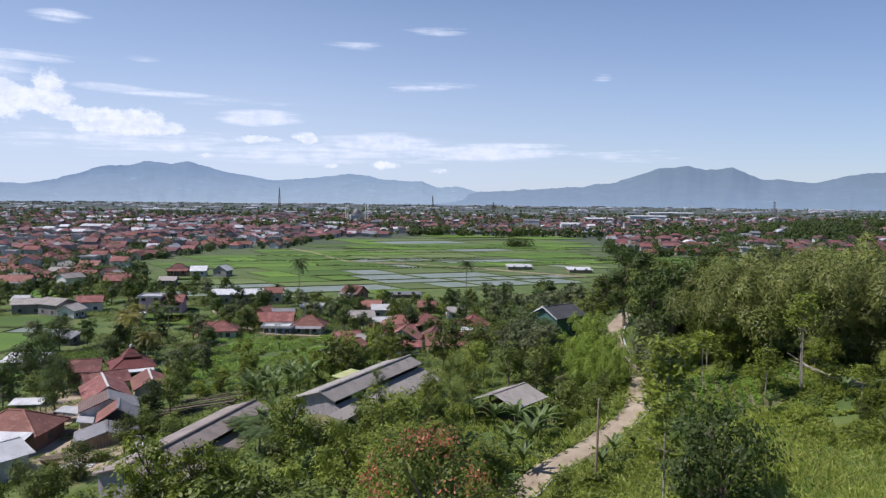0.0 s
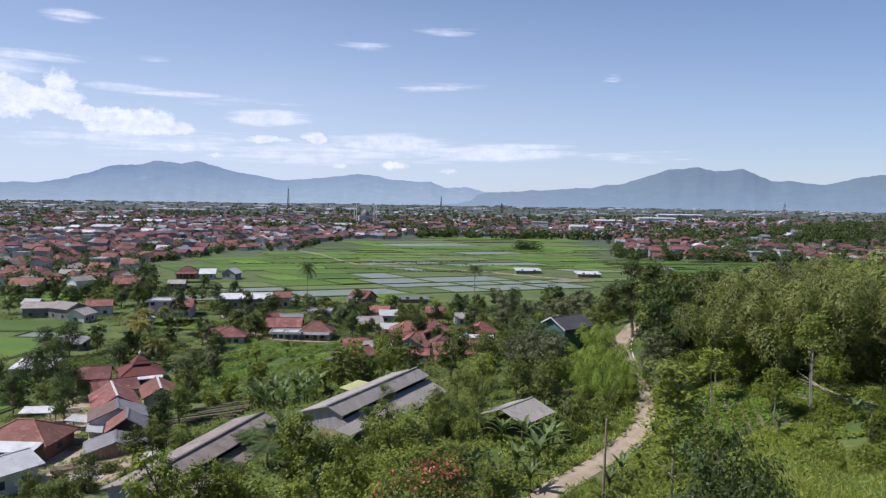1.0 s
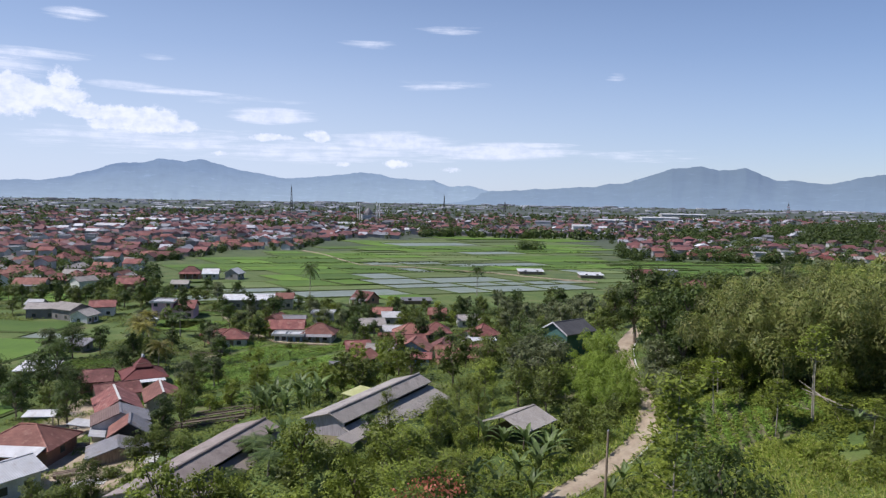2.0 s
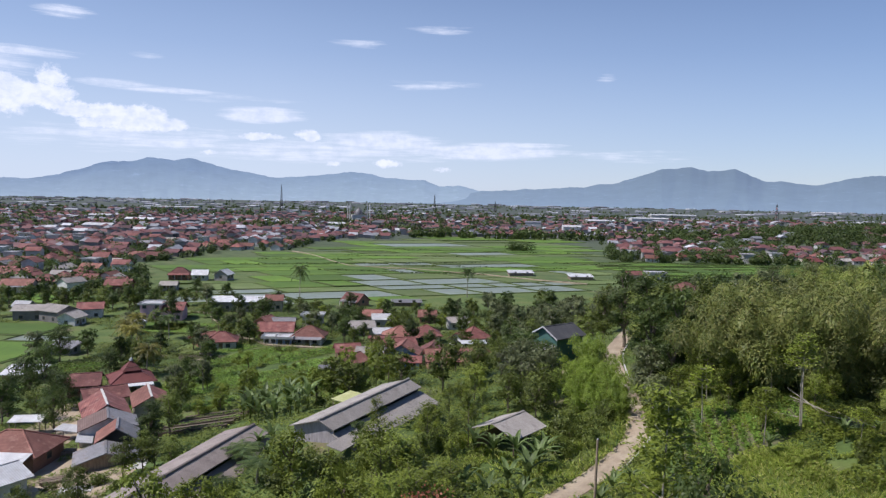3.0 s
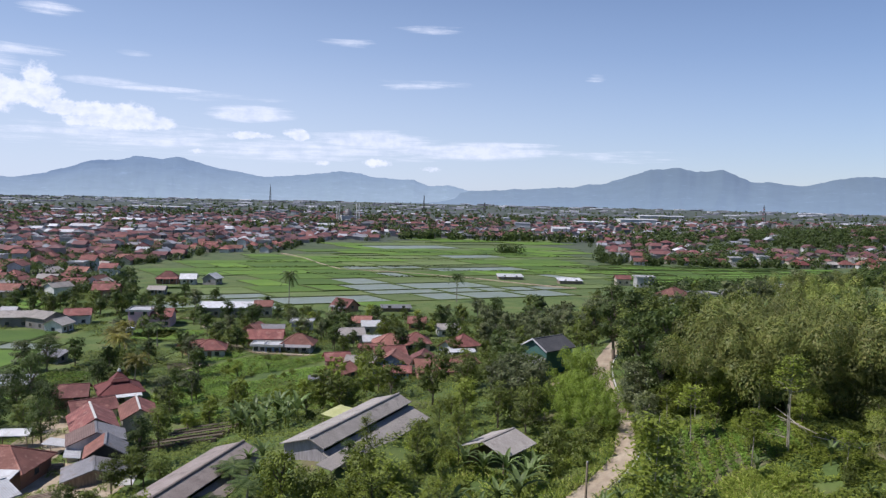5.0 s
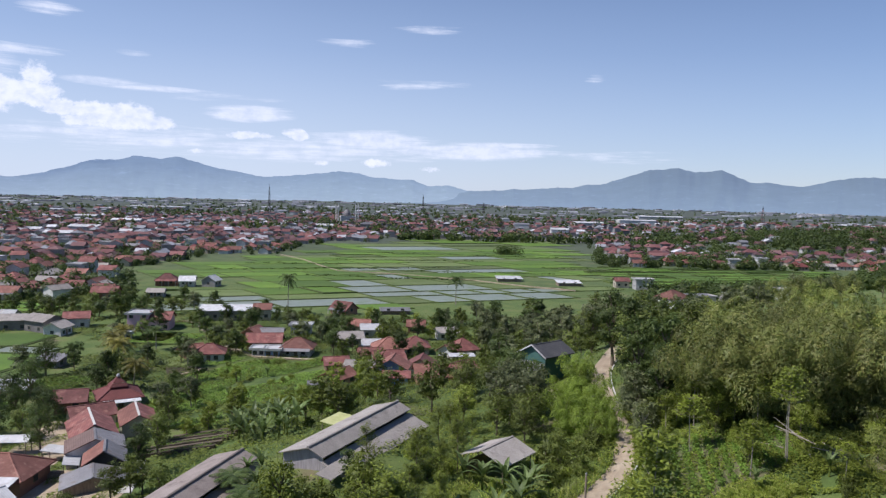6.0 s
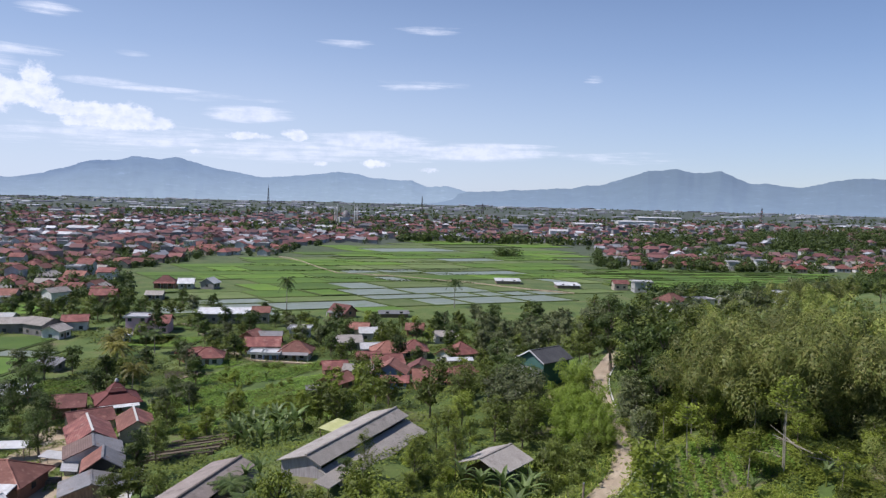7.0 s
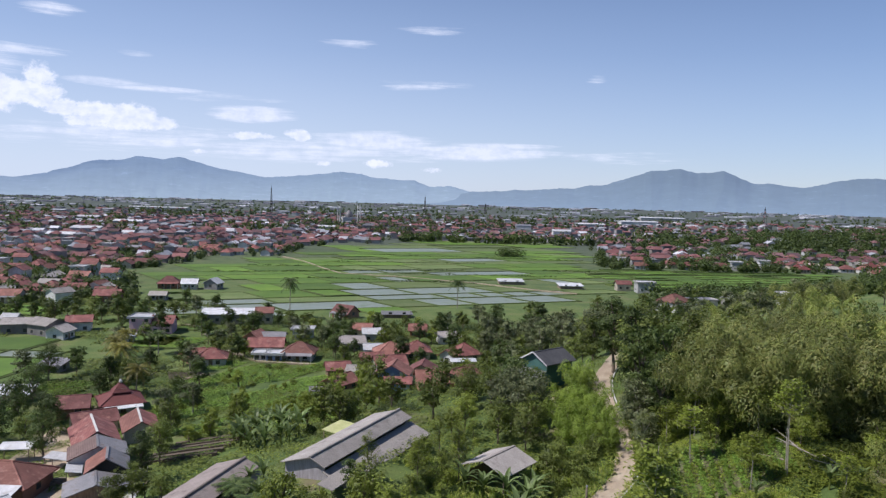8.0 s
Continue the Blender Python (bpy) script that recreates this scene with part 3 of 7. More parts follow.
def field(x0, y0, x1, y1, skew, kind, turn=0.0, lift=0.0, rank=0.0):
    """One paddy: a grassy bund round a bed of rice or of standing water; rank: how high the grass on the bund stands."""
    cx, cy = (x0 + x1) / 2, (y0 + y1) / 2
    base = float(ground_z(cx, cy)) + lift
    top = new("paddy_field")
    top.matrix_basis = pose(cx, cy, base, 0, 0, turn)
    w, d = (x1 - x0) / 2, (y1 - y0) / 2
    s = skew * (y1 - y0) / 2
    rim = [(-w - s, -d), (w - s, -d), (w + s, d), (-w + s, d)]
    k = 0.55 + 0.5 * rank
    q = 1 - k / d
    inn = [(-w - s * q + k, -d + k), (w - s * q - k, -d + k), (w + s * q - k, d - k), (-w + s * q + k, d - k)]
    b = Build()
    for i in range(4):
        j = (i + 1) % 4
        (ax, ay), (bx, by), (cx2, cy2), (dx, dy) = rim[i], rim[j], inn[j], inn[i]
        b.slab([(ax, ay, 0.2 + rank), (bx, by, 0.2 + rank), (cx2, cy2, 0.34 + rank), (dx, dy, 0.34 + rank)], 0.6 + rank)
    part("bund", b.mesh("bund", M_BUND), top)
    b = Build()
    high = {"rice": 0.42, "pale": 0.24, "water": 0.14}[kind]
    b.slab([(x, y, high) for x, y in inn], 0.5)
    if kind == "water":
        part("water", b.mesh("water", M_WATER), top, "still water with rice seedlings")
    else:
        part("rice", b.mesh("rice", M_RICE_FIELD if kind == "rice" else M_RICE_PALE), top)
    words = {"rice": "bright green paddy field full of growing rice", "pale": "pale green paddy field of young rice", "water": "flooded paddy field reflecting the sky"}[kind]
    tagged(top, words, "paddy field", "paddy fields on the plain")


def in_plain(x, y):
    """The open rice plain between the village and the town."""
    left = -95 - 0.42 * (y - 235) if y < 360 else -148 + 0.30 * (y - 360)
    far = 455 if x < -95 else 600 if x < -40 else 670
    right = 30 + 0.62 * (y - 235) if y < 300 else 70 + 1.9 * (y - 300) if y < 390 else 241 if y < 424 else 98 + 0.16 * (y - 424)
    near = 226 if x < -20 else 240 + 0.6 * (x + 20)
    return left < x < right and max(near, 222) < y < far


WET = ((-74, 250, 30, 20), (-52, 258, 26, 16), (4, 300, 40, 26), (22, 272, 24, 16), (-44, 376, 18, 12), (14, 384, 28, 12), (-96, 284, 14, 8), (-34, 452, 22, 10), (-24, 548, 30, 10),
       (-26, 318, 16, 12), (60, 352, 26, 12), (40, 300, 22, 16), (-10, 400, 34, 10), (34, 460, 26, 8), (-70, 600, 30, 14), (-8, 345, 26, 8))
DRY = ((-82, 325, 40, 34), (-95, 365, 40, 28), (-120, 410, 50, 40), (-60, 300, 18, 12), (-20, 500, 90, 26), (60, 430, 30, 16))


def rice_plain():
    """A patchwork of paddies turned to the lie of the old bunds, wet in patches; narrow terraces to the east."""
    rng = random.Random(5)

    def grid(turn, lean, rows, columns, deep_of, wide_of, keep, dryness, tall_bunds):
        c, s = math.cos(radians(turn)), math.sin(radians(turn))

        def at(u, v):
            u -= lean * v
            return c * u - s * v, 330 + s * u + c * v

        v = rows[0]
        while v < rows[1]:
            deep = deep_of(v)
            u = columns[0] + rng.uniform(0, 20)
            while u < columns[1]:
                wide = wide_of(v)
                cx, cy = at(u + wide / 2, v + deep / 2)
                inside = all(in_plain(*at(u + wide * a, v + deep * b)) for a in (0.1, 0.9) for b in (0.1, 0.9)) and in_plain(cx, cy) and keep(cx, cy)
                if inside and all(math.hypot(cx - a, cy - b) > r + 0.32 * wide for a, b, r in taken):
                    wet = 0.5 * noise.noise((cx * 0.02, cy * 0.014, 3.1)) + rng.uniform(-0.2, 0.2) - dryness
                    for a, b, ra, rb in WET:
                        wet += 0.75 * math.exp(-((cx - a) / ra) ** 2 - ((cy - b) / rb) ** 2)
                    for a, b, ra, rb in DRY:
                        wet -= 0.8 * math.exp(-((cx - a) / ra) ** 2 - ((cy - b) / rb) ** 2)
                    kind = "water" if wet > 0.40 else "pale" if wet > 0.0 else "rice"
                    rank = rng.uniform(0.25, 0.6) if rng.random() < tall_bunds else 0.0
                    field(cx - wide / 2 + 0.1, cy - deep / 2 + 0.1, cx + wide / 2 - 0.1, cy + deep / 2 - 0.1, -lean, kind, turn, 0.0, rank)
                u += wide
            v += deep

    grid(21.0, 0.3, (-240, 420), (-430, 520), lambda v: rng.uniform(10, 19) * (1 + max(0, v + 100) / 330), lambda v: rng.choice((11, 15, 20, 28, 38)) * rng.uniform(0.8, 1.2) * (1 + max(0, v + 100) / 700),
         lambda x, y: x < 92 or y > 424, 0.0, 0.07)
    grid(8.0, 0.2, (-60, 100), (60, 270), lambda v: rng.uniform(5.5, 9.5), lambda v: rng.uniform(16, 36), lambda x, y: x >= 92 and y <= 424, 0.22, 0.5)
    # rank hedgerows on the oldest bunds
    for n, (ax, ay, bx, by) in enumerate(((-75, 372, 20, 398), (-20, 372, 62, 372), (-60, 344, 20, 336), (-66, 430, 30, 440), (-46, 490, 96, 476), (-110, 360, -58, 372), (-100, 396, -50, 402), (60, 404, 98, 400))):
        pts = np.random.default_rng(600 + n)
        k = int(math.hypot(bx - ax, by - ay) * 9)
        t = pts.random(k)
        at = np.stack([ax + (bx - ax) * t + pts.normal(size=k) * 0.25, ay + (by - ay) * t + pts.normal(size=k) * 0.3, 0.25 + 0.95 * pts.random(k) * (0.6 + 0.4 * np.sin(t * 40 + n))], 1)
        tagged(new("hedgerow", quad_mesh("hedgerow", leaves(pts, at, 0.7, 0.4), M_LEAF_DARK)), "rank dark green hedge along a paddy bund", "hedge", kind="stuff")
    # a pale footpath across the fields
    line = [(-94, 456), (-86, 445), (-74, 424), (-60.4, 393), (-46.7, 366.5), (-31, 362), (-15.7, 357.4), (2, 346), (18, 338), (32, 325.5), (44.5, 316), (60, 307)]
    b = Build()
    for (ax, ay), (bx, by) in zip(line, line[1:]):
        k = 0.5 / math.hypot(bx - ax, by - ay)
        nx, ny = -(by - ay) * k, (bx - ax) * k
        b.slab([(ax - nx, ay - ny, 0.62), (bx - nx, by - ny, 0.62), (bx + nx, by + ny, 0.62), (ax + nx, ay + ny, 0.62)], 0.8)
    tagged(new("field_path", b.mesh("field_path", M_ROAD)), "pale raised footpath between the paddies", "path", kind="structure")
    # small paddies and beds beside the village
    for x0, y0, x1, y1, kind in ((-160, 226, -119, 244, "rice"), (-132, 176, -97, 191, "rice"), (-102, 168, -88, 176, "water"), (-116, 144, -87, 167, "rice"),
                                 (-132, 158, -117, 175, "pale"), (-94, 116, -73, 128, "rice"), (-90, 103, -67, 115, "rice"),
                                 (-79, 136, -70, 148, "pale"), (-75, 182, -60, 196, "rice"), (-60, 158, -52, 172, "pale"), (-74, 207, -62, 212, "rice"), (-80, 184, -66, 196, "rice")):
        field(x0, y0, x1, y1, 0.1, kind, -3)



# ---- houses ----
def local_window(b_frame, b_pane, side, along, z, w, h, half_w, half_d):
    """Frame and pane of a window standing 4 cm proud of a wall; side: 0 front, 1 right, 2 back, 3 left."""
    t = 0.07
    for b, grow, proud in ((b_frame, t, 0.04), (b_pane, 0.0, 0.055)):
        x0, x1 = along - w / 2 - grow, along + w / 2 + grow
        z0, z1 = z - h / 2 - grow, z + h / 2 + grow
        if side == 0:
            b.box(x0, -half_d - proud, z0, x1, -half_d + 0.02, z1)
        elif side == 2:
            b.box(x0, half_d - 0.02, z0, x1, half_d + proud, z1)
        elif side == 1:
            b.box(half_w - 0.02, x0, z0, half_w + proud, x1, z1)
        else:
            b.box(-half_w - proud, x0, z0, -half_w + 0.02, x1, z1)


def roof_shape(kind, w, d, h, rise, over, thick=0.14):
    """Roof slabs over a w x d plan with eaves at height h; the ridge runs along x."""
    b, cap = Build(), Build()
    W, D = w / 2 + over, d / 2 + over
    drop = rise * over / (d / 2)
    e, r = h - drop + 0.1, h + rise + 0.1
    if kind == "gable":
        b.slab([(-W, -D, e), (W, -D, e), (W, 0, r), (-W, 0, r)], thick)
        b.slab([(-W, 0, r), (W, 0, r), (W, D, e), (-W, D, e)], thick)
        cap.slab([(-W, -0.16, r + 0.02), (W, -0.16, r + 0.02), (W, 0.16, r + 0.02), (-W, 0.16, r + 0.02)], 0.12)
    elif kind in ("hip", "pyramid"):
        k = max(W - D, 0.12) if kind == "hip" else 0.12
        b.slab([(-W, -D, e), (W, -D, e), (k, 0, r), (-k, 0, r)], thick)
        b.slab([(W, D, e), (-W, D, e), (-k, 0, r), (k, 0, r)], thick)
        b.slab([(W, -D, e), (W, D, e), (k, 0, r)], thick)
        b.slab([(-W, D, e), (-W, -D, e), (-k, 0, r)], thick)
        for sx in (-1, 1):
            for sy in (-1, 1):
                cap.tube([(sx * W, sy * D, e + 0.02), (sx * k, 0, r + 0.02)], [0.11, 0.11], 5)
        cap.tube([(-k, 0, r + 0.03), (k, 0, r + 0.03)], [0.13, 0.13], 5)
    elif kind == "mono":
        b.slab([(-W, -D, e), (W, -D, e), (W, D, r), (-W, D, r)], thick)
    else:
        b.slab([(-W, -D, h + 0.15), (W, -D, h + 0.15), (W, D, h + 0.15), (-W, D, h + 0.15)], 0.22)
        for x0, y0, x1, y1 in ((-W, -D, W, -D + 0.12), (-W, D - 0.12, W, D), (-W, -D + 0.12, -W + 0.12, D - 0.12), (W - 0.12, -D + 0.12, W, D - 0.12)):
            cap.box(x0, y0, h + 0.15, x1, y1, h + 0.45)
    return b, cap


def wall_shape(kind, w, d, h, rise, foot=0.8):
    b = Build()
    x, y = w / 2, d / 2
    if kind == "gable":
        for s in (-1, 1):
            pts = [(s * x, -y, -foot), (s * x, y, -foot), (s * x, y, h), (s * x, 0, h + rise), (s * x, -y, h)]
            b.face(*(pts if s > 0 else pts[::-1]))
        b.face((-x, -y, -foot), (x, -y, -foot), (x, -y, h), (-x, -y, h))
        b.face((x, y, -foot), (-x, y, -foot), (-x, y, h), (x, y, h))
    elif kind == "mono":
        b.face((-x, -y, -foot), (x, -y, -foot), (x, -y, h), (-x, -y, h))
        b.face((x, y, -foot), (-x, y, -foot), (-x, y, h + rise), (x, y, h + rise))
        b.face((x, -y, -foot), (x, y, -foot), (x, y, h + rise), (x, -y, h))
        b.face((-x, y, -foot), (-x, -y, -foot), (-x, -y, h), (-x, y, h + rise))
    else:
        b.box(-x, -y, -foot, x, y, h)
    return b


def house(x, y, turn, w, d, h, kind, rise, roof, wall, label, windows=((0, -0.25), (0, 0.25), (1, 0.0), (3, 0.0)), door=0.0, over=0.55, lift=0.0,
          porch=None, storeys=1, name="house", group="", register=True, cap_of=None):
    """A house with its ridge along its own x; windows: (side, place along it as a share of the wall)."""
    top = new(name)
    if 130 < y < 215:
        lift -= 0.5          # village houses sunk so that less wall shows from the camera
    top.matrix_basis = pose(x, y, float(ground_z(x, y)) + lift, 0, 0, turn)
    part("wall", wall_shape(kind, w, d, h, rise).mesh("wall", wall), top)
    rb, cap = roof_shape(kind, w, d, h, rise, over)
    if isinstance(roof, tuple):
        other = Build()
        other.v, other.f = rb.v[8:], [tuple(i - 8 for i in q) for q in rb.f[6:]]
        rb.v, rb.f = rb.v[:8], rb.f[:6]
        part("roof", other.mesh("roof", roof[1]), top)
        roof = roof[0]
    rf = part("roof", rb.mesh("roof", roof), top)
    if cap.v:
        part("parapet" if kind == "flat" else "ridge_cap", cap.mesh("cap", cap_of or (M_CONCRETE if kind == "flat" else roof)), rf)
    for floor_no in range(storeys):
        zc = 1.45 + floor_no * 2.9
        for side, share in windows:
            fr, pn = Build(), Build()
            local_window(fr, pn, side, share * (w if side in (0, 2) else d), zc, 0.95, 0.9, w / 2, d / 2)
            win = part("window", fr.mesh("window_frame", M_WOOD if wall is not M_WHITE_WALL else M_WHITE_SHEET), top)
            part("pane", pn.mesh("pane", M_GLASS), win)
    if door is not None:
        fr, pn = Build(), Build()
        local_window(fr, pn, 0, door * w, 1.0, 0.85, 2.0, w / 2, d / 2)
        dr = part("door", pn.mesh("door", M_WOOD), top)
        part("door_frame", fr.mesh("door_frame", M_WHITE_SHEET), dr)
    if porch:
        deep, material, tall = porch
        b = Build()
        y0 = -d / 2
        b.slab([(-w / 2, y0 - deep, tall), (w / 2, y0 - deep, tall), (w / 2, y0 - 0.06, tall + 0.45), (-w / 2, y0 - 0.06, tall + 0.45)], 0.1)
        part("porch_roof", b.mesh("porch_roof", material), top)
        for i in range(4):
            px = -w / 2 + 0.15 + (w - 0.3) * i / 3
            b = Build()
            b.box(px - 0.07, y0 - deep + 0.1, -0.6, px + 0.07, y0 - deep + 0.24, tall - 0.08)
            part("porch_post", b.mesh("porch_post", M_WHITE_WALL), top)
    if register:
        taken.append((x, y, 0.5 * math.hypot(w, d) + 0.4))
    return tagged(top, label, "house", group)


def long_shed(ax, ay, bx, by, ridge, floor_z, label, sheet, low_out=4.5):
    """A poultry shed: ridge from a to b, a low west slope, an east slope in two tiers with an open slot between them."""
    length = math.hypot(bx - ax, by - ay)
    ang = math.degrees(math.atan2(by - ay, bx - ax))
    top = new("shed")
    top.matrix_basis = pose(ax, ay, floor_z, 0, 0, ang)
    r = ridge - floor_z
    o = 0.5
    slope = 0.42
    eave = r - 1.3 - slope * (low_out - 1.6)
    b = Build()
    b.slab([(-o, 0, r), (length + o, 0, r), (length + o, 3.7, r - 1.1), (-o, 3.7, r - 1.1)], 0.1)
    part("west_roof", b.mesh("west_roof", sheet), top)
    b = Build()
    b.slab([(-o, -1.85, r - 0.8), (length + o, -1.85, r - 0.8), (length + o, 0, r), (-o, 0, r)], 0.1)
    part("upper_roof", b.mesh("upper_roof", sheet), top)
    b = Build()
    b.slab([(-o, -low_out, eave), (length + o, -low_out, eave), (length + o, -1.6, r - 1.3), (-o, -1.6, r - 1.3)], 0.1)
    part("lower_roof", b.mesh("lower_roof", sheet), top)
    b = Build()
    b.tube([(-o, 0, r + 0.03), (length + o, 0, r + 0.03)], [0.16, 0.16], 6)
    part("ridge_cap", b.mesh("ridge_cap", sheet), top)
    for s in (0.0, length):
        b = Build()
        b.face((s, 0.3 - low_out, -1), (s, 3.4, -1), (s, 3.4, r - 1.14), (s, 0, r - 0.12), (s, -1.6, r - 0.85), (s, -1.6, r - 1.43), (s, 0.3 - low_out, eave))
        part("gable_wall", b.mesh("gable_wall", M_GREY_BOARDS), top)
    for yy, low, high in ((3.4, -1.0, r - 1.1), (0.3 - low_out, -1.0, 0.3)):
        b = Build()
        b.box(0.05, yy - 0.06, low, length - 0.05, yy + 0.06, high)
        part("side_wall", b.mesh("side_wall", M_GREY_BOARDS if yy > 0 else M_GREY_WALL), top)
    n = int(length / 2.6)
    for i in range(n + 1):
        b = Build()
        px = 0.1 + (length - 0.2) * i / n
        b.box(px - 0.07, 0.08 - low_out, -1.5, px + 0.07, 0.22 - low_out, eave - 0.05)
        part("post", b.mesh("post", M_WOOD), top)
    for t in (0.1, 0.3, 0.5, 0.7, 0.9):
        taken.append((ax + (bx - ax) * t, ay + (by - ay) * t, 4.6))
    return tagged(top, label, "shed", "poultry sheds on the slope")


long_shed(-12.4, 75.6, -4.4, 92.8, 12.0, 8.6, "long weathered shed with a two-tier grey fibre-cement roof", M_ASBESTOS)
long_shed(-27.0, 62.8, -21.6, 83.2, 8.7, 5.4, "long shed with a brownish-grey two-tier sheet roof", M_BROWN_SHEET, 3.6)


def open_hut():
    """A small hut: a grey sheet gable on posts."""
    top = new("hut")
    top.matrix_basis = pose(7.3, 78.0, 8.4, 0, 0, 52)
    rb, cap = roof_shape("gable", 5.6, 5.2, 2.4, 1.0, 0.35, 0.08)
    rf = part("roof", rb.mesh("roof", M_ASBESTOS), top)
    part("ridge_cap", cap.mesh("ridge_cap", M_ASBESTOS), rf)
    for sx in (-1, 0, 1):
        for sy in (-1, 1):
            b = Build()
            b.tube([(sx * 2.8, sy * 2.5, -1.5), (sx * 2.8, sy * 2.5, 2.3)], [0.09, 0.08], 6)
            part("post", b.mesh("post", M_BARK), top)
    b = Build()
    b.box(-2.8, 2.35, -1, 2.8, 2.45, 1.6)
    part("back_wall", b.mesh("back_wall", M_WOOD), top)
    taken.append((7.3, 78, 3.6))
    tagged(top, "small open hut with a grey sheet gable roof", "hut")


open_hut()

# the green house by the lane
green = house(18.3, 116.2, 40, 6.0, 5.0, 3.9, "gable", 1.3, M_DARK_SHEET, M_GREEN_WALL, "dark green boarded house with a dark gable roof", windows=((0, 0.2), (3, 0.1)), door=None, lift=1.0)
b = Build()
b.slab([(-5.4, -2.5, 1.6), (-3.05, -2.5, 2.6), (-3.05, 2.3, 2.6), (-5.4, 2.3, 1.6)], 0.1)
part("lean_to_roof", b.mesh("lean_to_roof", M_ZINC), green, "grey lean-to roof")
b = Build()
b.box(-5.2, -2.3, -1.5, -3.05, 2.2, 1.65)
part("lean_to_wall", b.mesh("lean_to_wall", M_GREEN_WALL), green)
for s in (-1, 1):
    b = Build()
    b.slab([(-3.62, s * 3.0, 3.74), (-3.5, s * 3.0, 3.74), (-3.5, 0, 5.4), (-3.62, 0, 5.4)][::s], 0.22)
    part("bargeboard", b.mesh("bargeboard", M_WHITE_SHEET), green, "white bargeboard")

# the prayer house with its stepped pyramid roof
prayer_house = house(-54.7, 128.2, 30, 6.2, 6.2, 2.2, "pyramid", 1.6, M_TILE_RED, M_WHITE_WALL, "small prayer house with a stepped dark red pyramid roof", name="prayer_house", over=0.7, porch=(1.7, M_WHITE_SHEET, 1.6))
b = Build()
b.box(-1.0, -1.0, 3.0, 1.0, 1.0, 4.1)
part("roof_neck", b.mesh("roof_neck", M_WOOD), prayer_house)
rb, cap = roof_shape("pyramid", 1.9, 1.9, 4.0, 1.0, 0.55)
part("upper_roof", rb.mesh("upper_roof", M_TILE_RED), prayer_house)
b = Build()
b.tube([(0, 0, 4.8), (0, 0, 5.1), (0, 0, 5.35), (0, 0, 5.6)], [0.1, 0.34, 0.28, 0.04], 8)
part("finial", b.mesh("finial", M_WHITE_SHEET), prayer_house, "white finial")

# houses below the slope, their ridges running away from the hill
house(-61.4, 125.2, 20, 4.8, 6.6, 2.1, "gable", 1.3, M_TILE_PATCHED, M_BRICK_WALL, "low house with a weathered patched red tiled roof", windows=((0, 0.2),), door=None, over=0.4)
house(-53.9, 116.2, 36, 6.2, 5.2, 2.1, "gable", 1.2, M_TILE_PATCHED, M_CREAM_WALL, "house with a patched red tiled roof", windows=((3, 0.0),), door=None, over=0.4)
house(-49.4, 106.6, 120, 8.6, 5.6, 2.5, "gable", 1.6, M_TILE, M_CREAM_WALL, "house with a tall dull red roof and a pale ridge", windows=((3, 0.2),), door=None, over=0.45, cap_of=M_PALE_CONCRETE)
house(-45.4, 113.2, 116, 7.6, 4.8, 2.0, "gable", 1.3, (M_TILE, M_TILE_ORANGE), M_CREAM_WALL, "narrow house with a brownish red roof and pale ridge", windows=((3, 0.0),), door=None, over=0.35, cap_of=M_PALE_CONCRETE)
house(-45.7, 99.6, 116, 5.0, 7.0, 2.2, "gable", 1.4, (M_ZINC, M_TILE_BROWN), M_WHITE_WALL, "house with a roof half brown tiles and half zinc", windows=(), door=None, over=0.3)
# closed walls painted dark for the shade inside an open gable
house(-42.3, 94.9, 112, 4.4, 4.6, 2.3, "gable", 1.5, (M_ZINC, M_TILE_ORANGE), M_DARK, "house with shade-dark closed gables under a zinc and rusty red roof", windows=(), door=None, over=0.4, lift=-0.4)
house(-41.3, 89.4, 115, 4.4, 6.6, 1.9, "gable", 1.0, M_ZINC, M_WOOD, "workshop with patchy board walls under a wide grey roof", windows=(), door=None, over=0.45, lift=-0.9)
house(-53.0, 90.2, -2, 8.6, 6.6, 2.5, "hip", 1.8, M_TILE_ORANGE, M_BRICK_WALL, "house with a faded red hipped tile roof", porch=(2.6, M_WHITE_SHEET, 2.3))
house(-48.9, 78.2, 60, 5.5, 5.0, 2.8, "gable", 1.0, M_WHITE_SHEET, M_WHITE_WALL, "white house with a pale sheet roof", door=None)
house(-76.6, 133.8, 6, 6.0, 4.2, 2.1, "mono", 0.6, M_WHITE_SHEET, M_BRICK_WALL, "low shed with a pale rusty sheet roof", door=None)
house(-81.2, 157.0, -4, 4.6, 4.0, 2.2, "mono", 0.6, M_ZINC, M_GREY_WALL, "small store with a grey sheet roof", door=None)


def shelter(x, y, turn, w, d, h, roof, label):
    top = new("shelter")
    top.matrix_basis = pose(x, y, float(ground_z(x, y)), 0, 0, turn)
    b = Build()
    b.slab([(-w / 2, -d / 2, h), (w / 2, -d / 2, h), (w / 2, d / 2, h + 0.35), (-w / 2, d / 2, h + 0.35)], 0.08)
    part("roof", b.mesh("roof", roof), top)
    for sx in (-1, 1):
        for sy in (-1, 1):
            b = Build()
            b.tube([(sx * (w / 2 - 0.2), sy * (d / 2 - 0.2), -0.4), (sx * (w / 2 - 0.2), sy * (d / 2 - 0.2), h)], [0.06, 0.06], 6)
            part("post", b.mesh("post", M_WOOD), top)
    taken.append((x, y, 0.5 * max(w, d)))
    return tagged(top, label, "shelter")


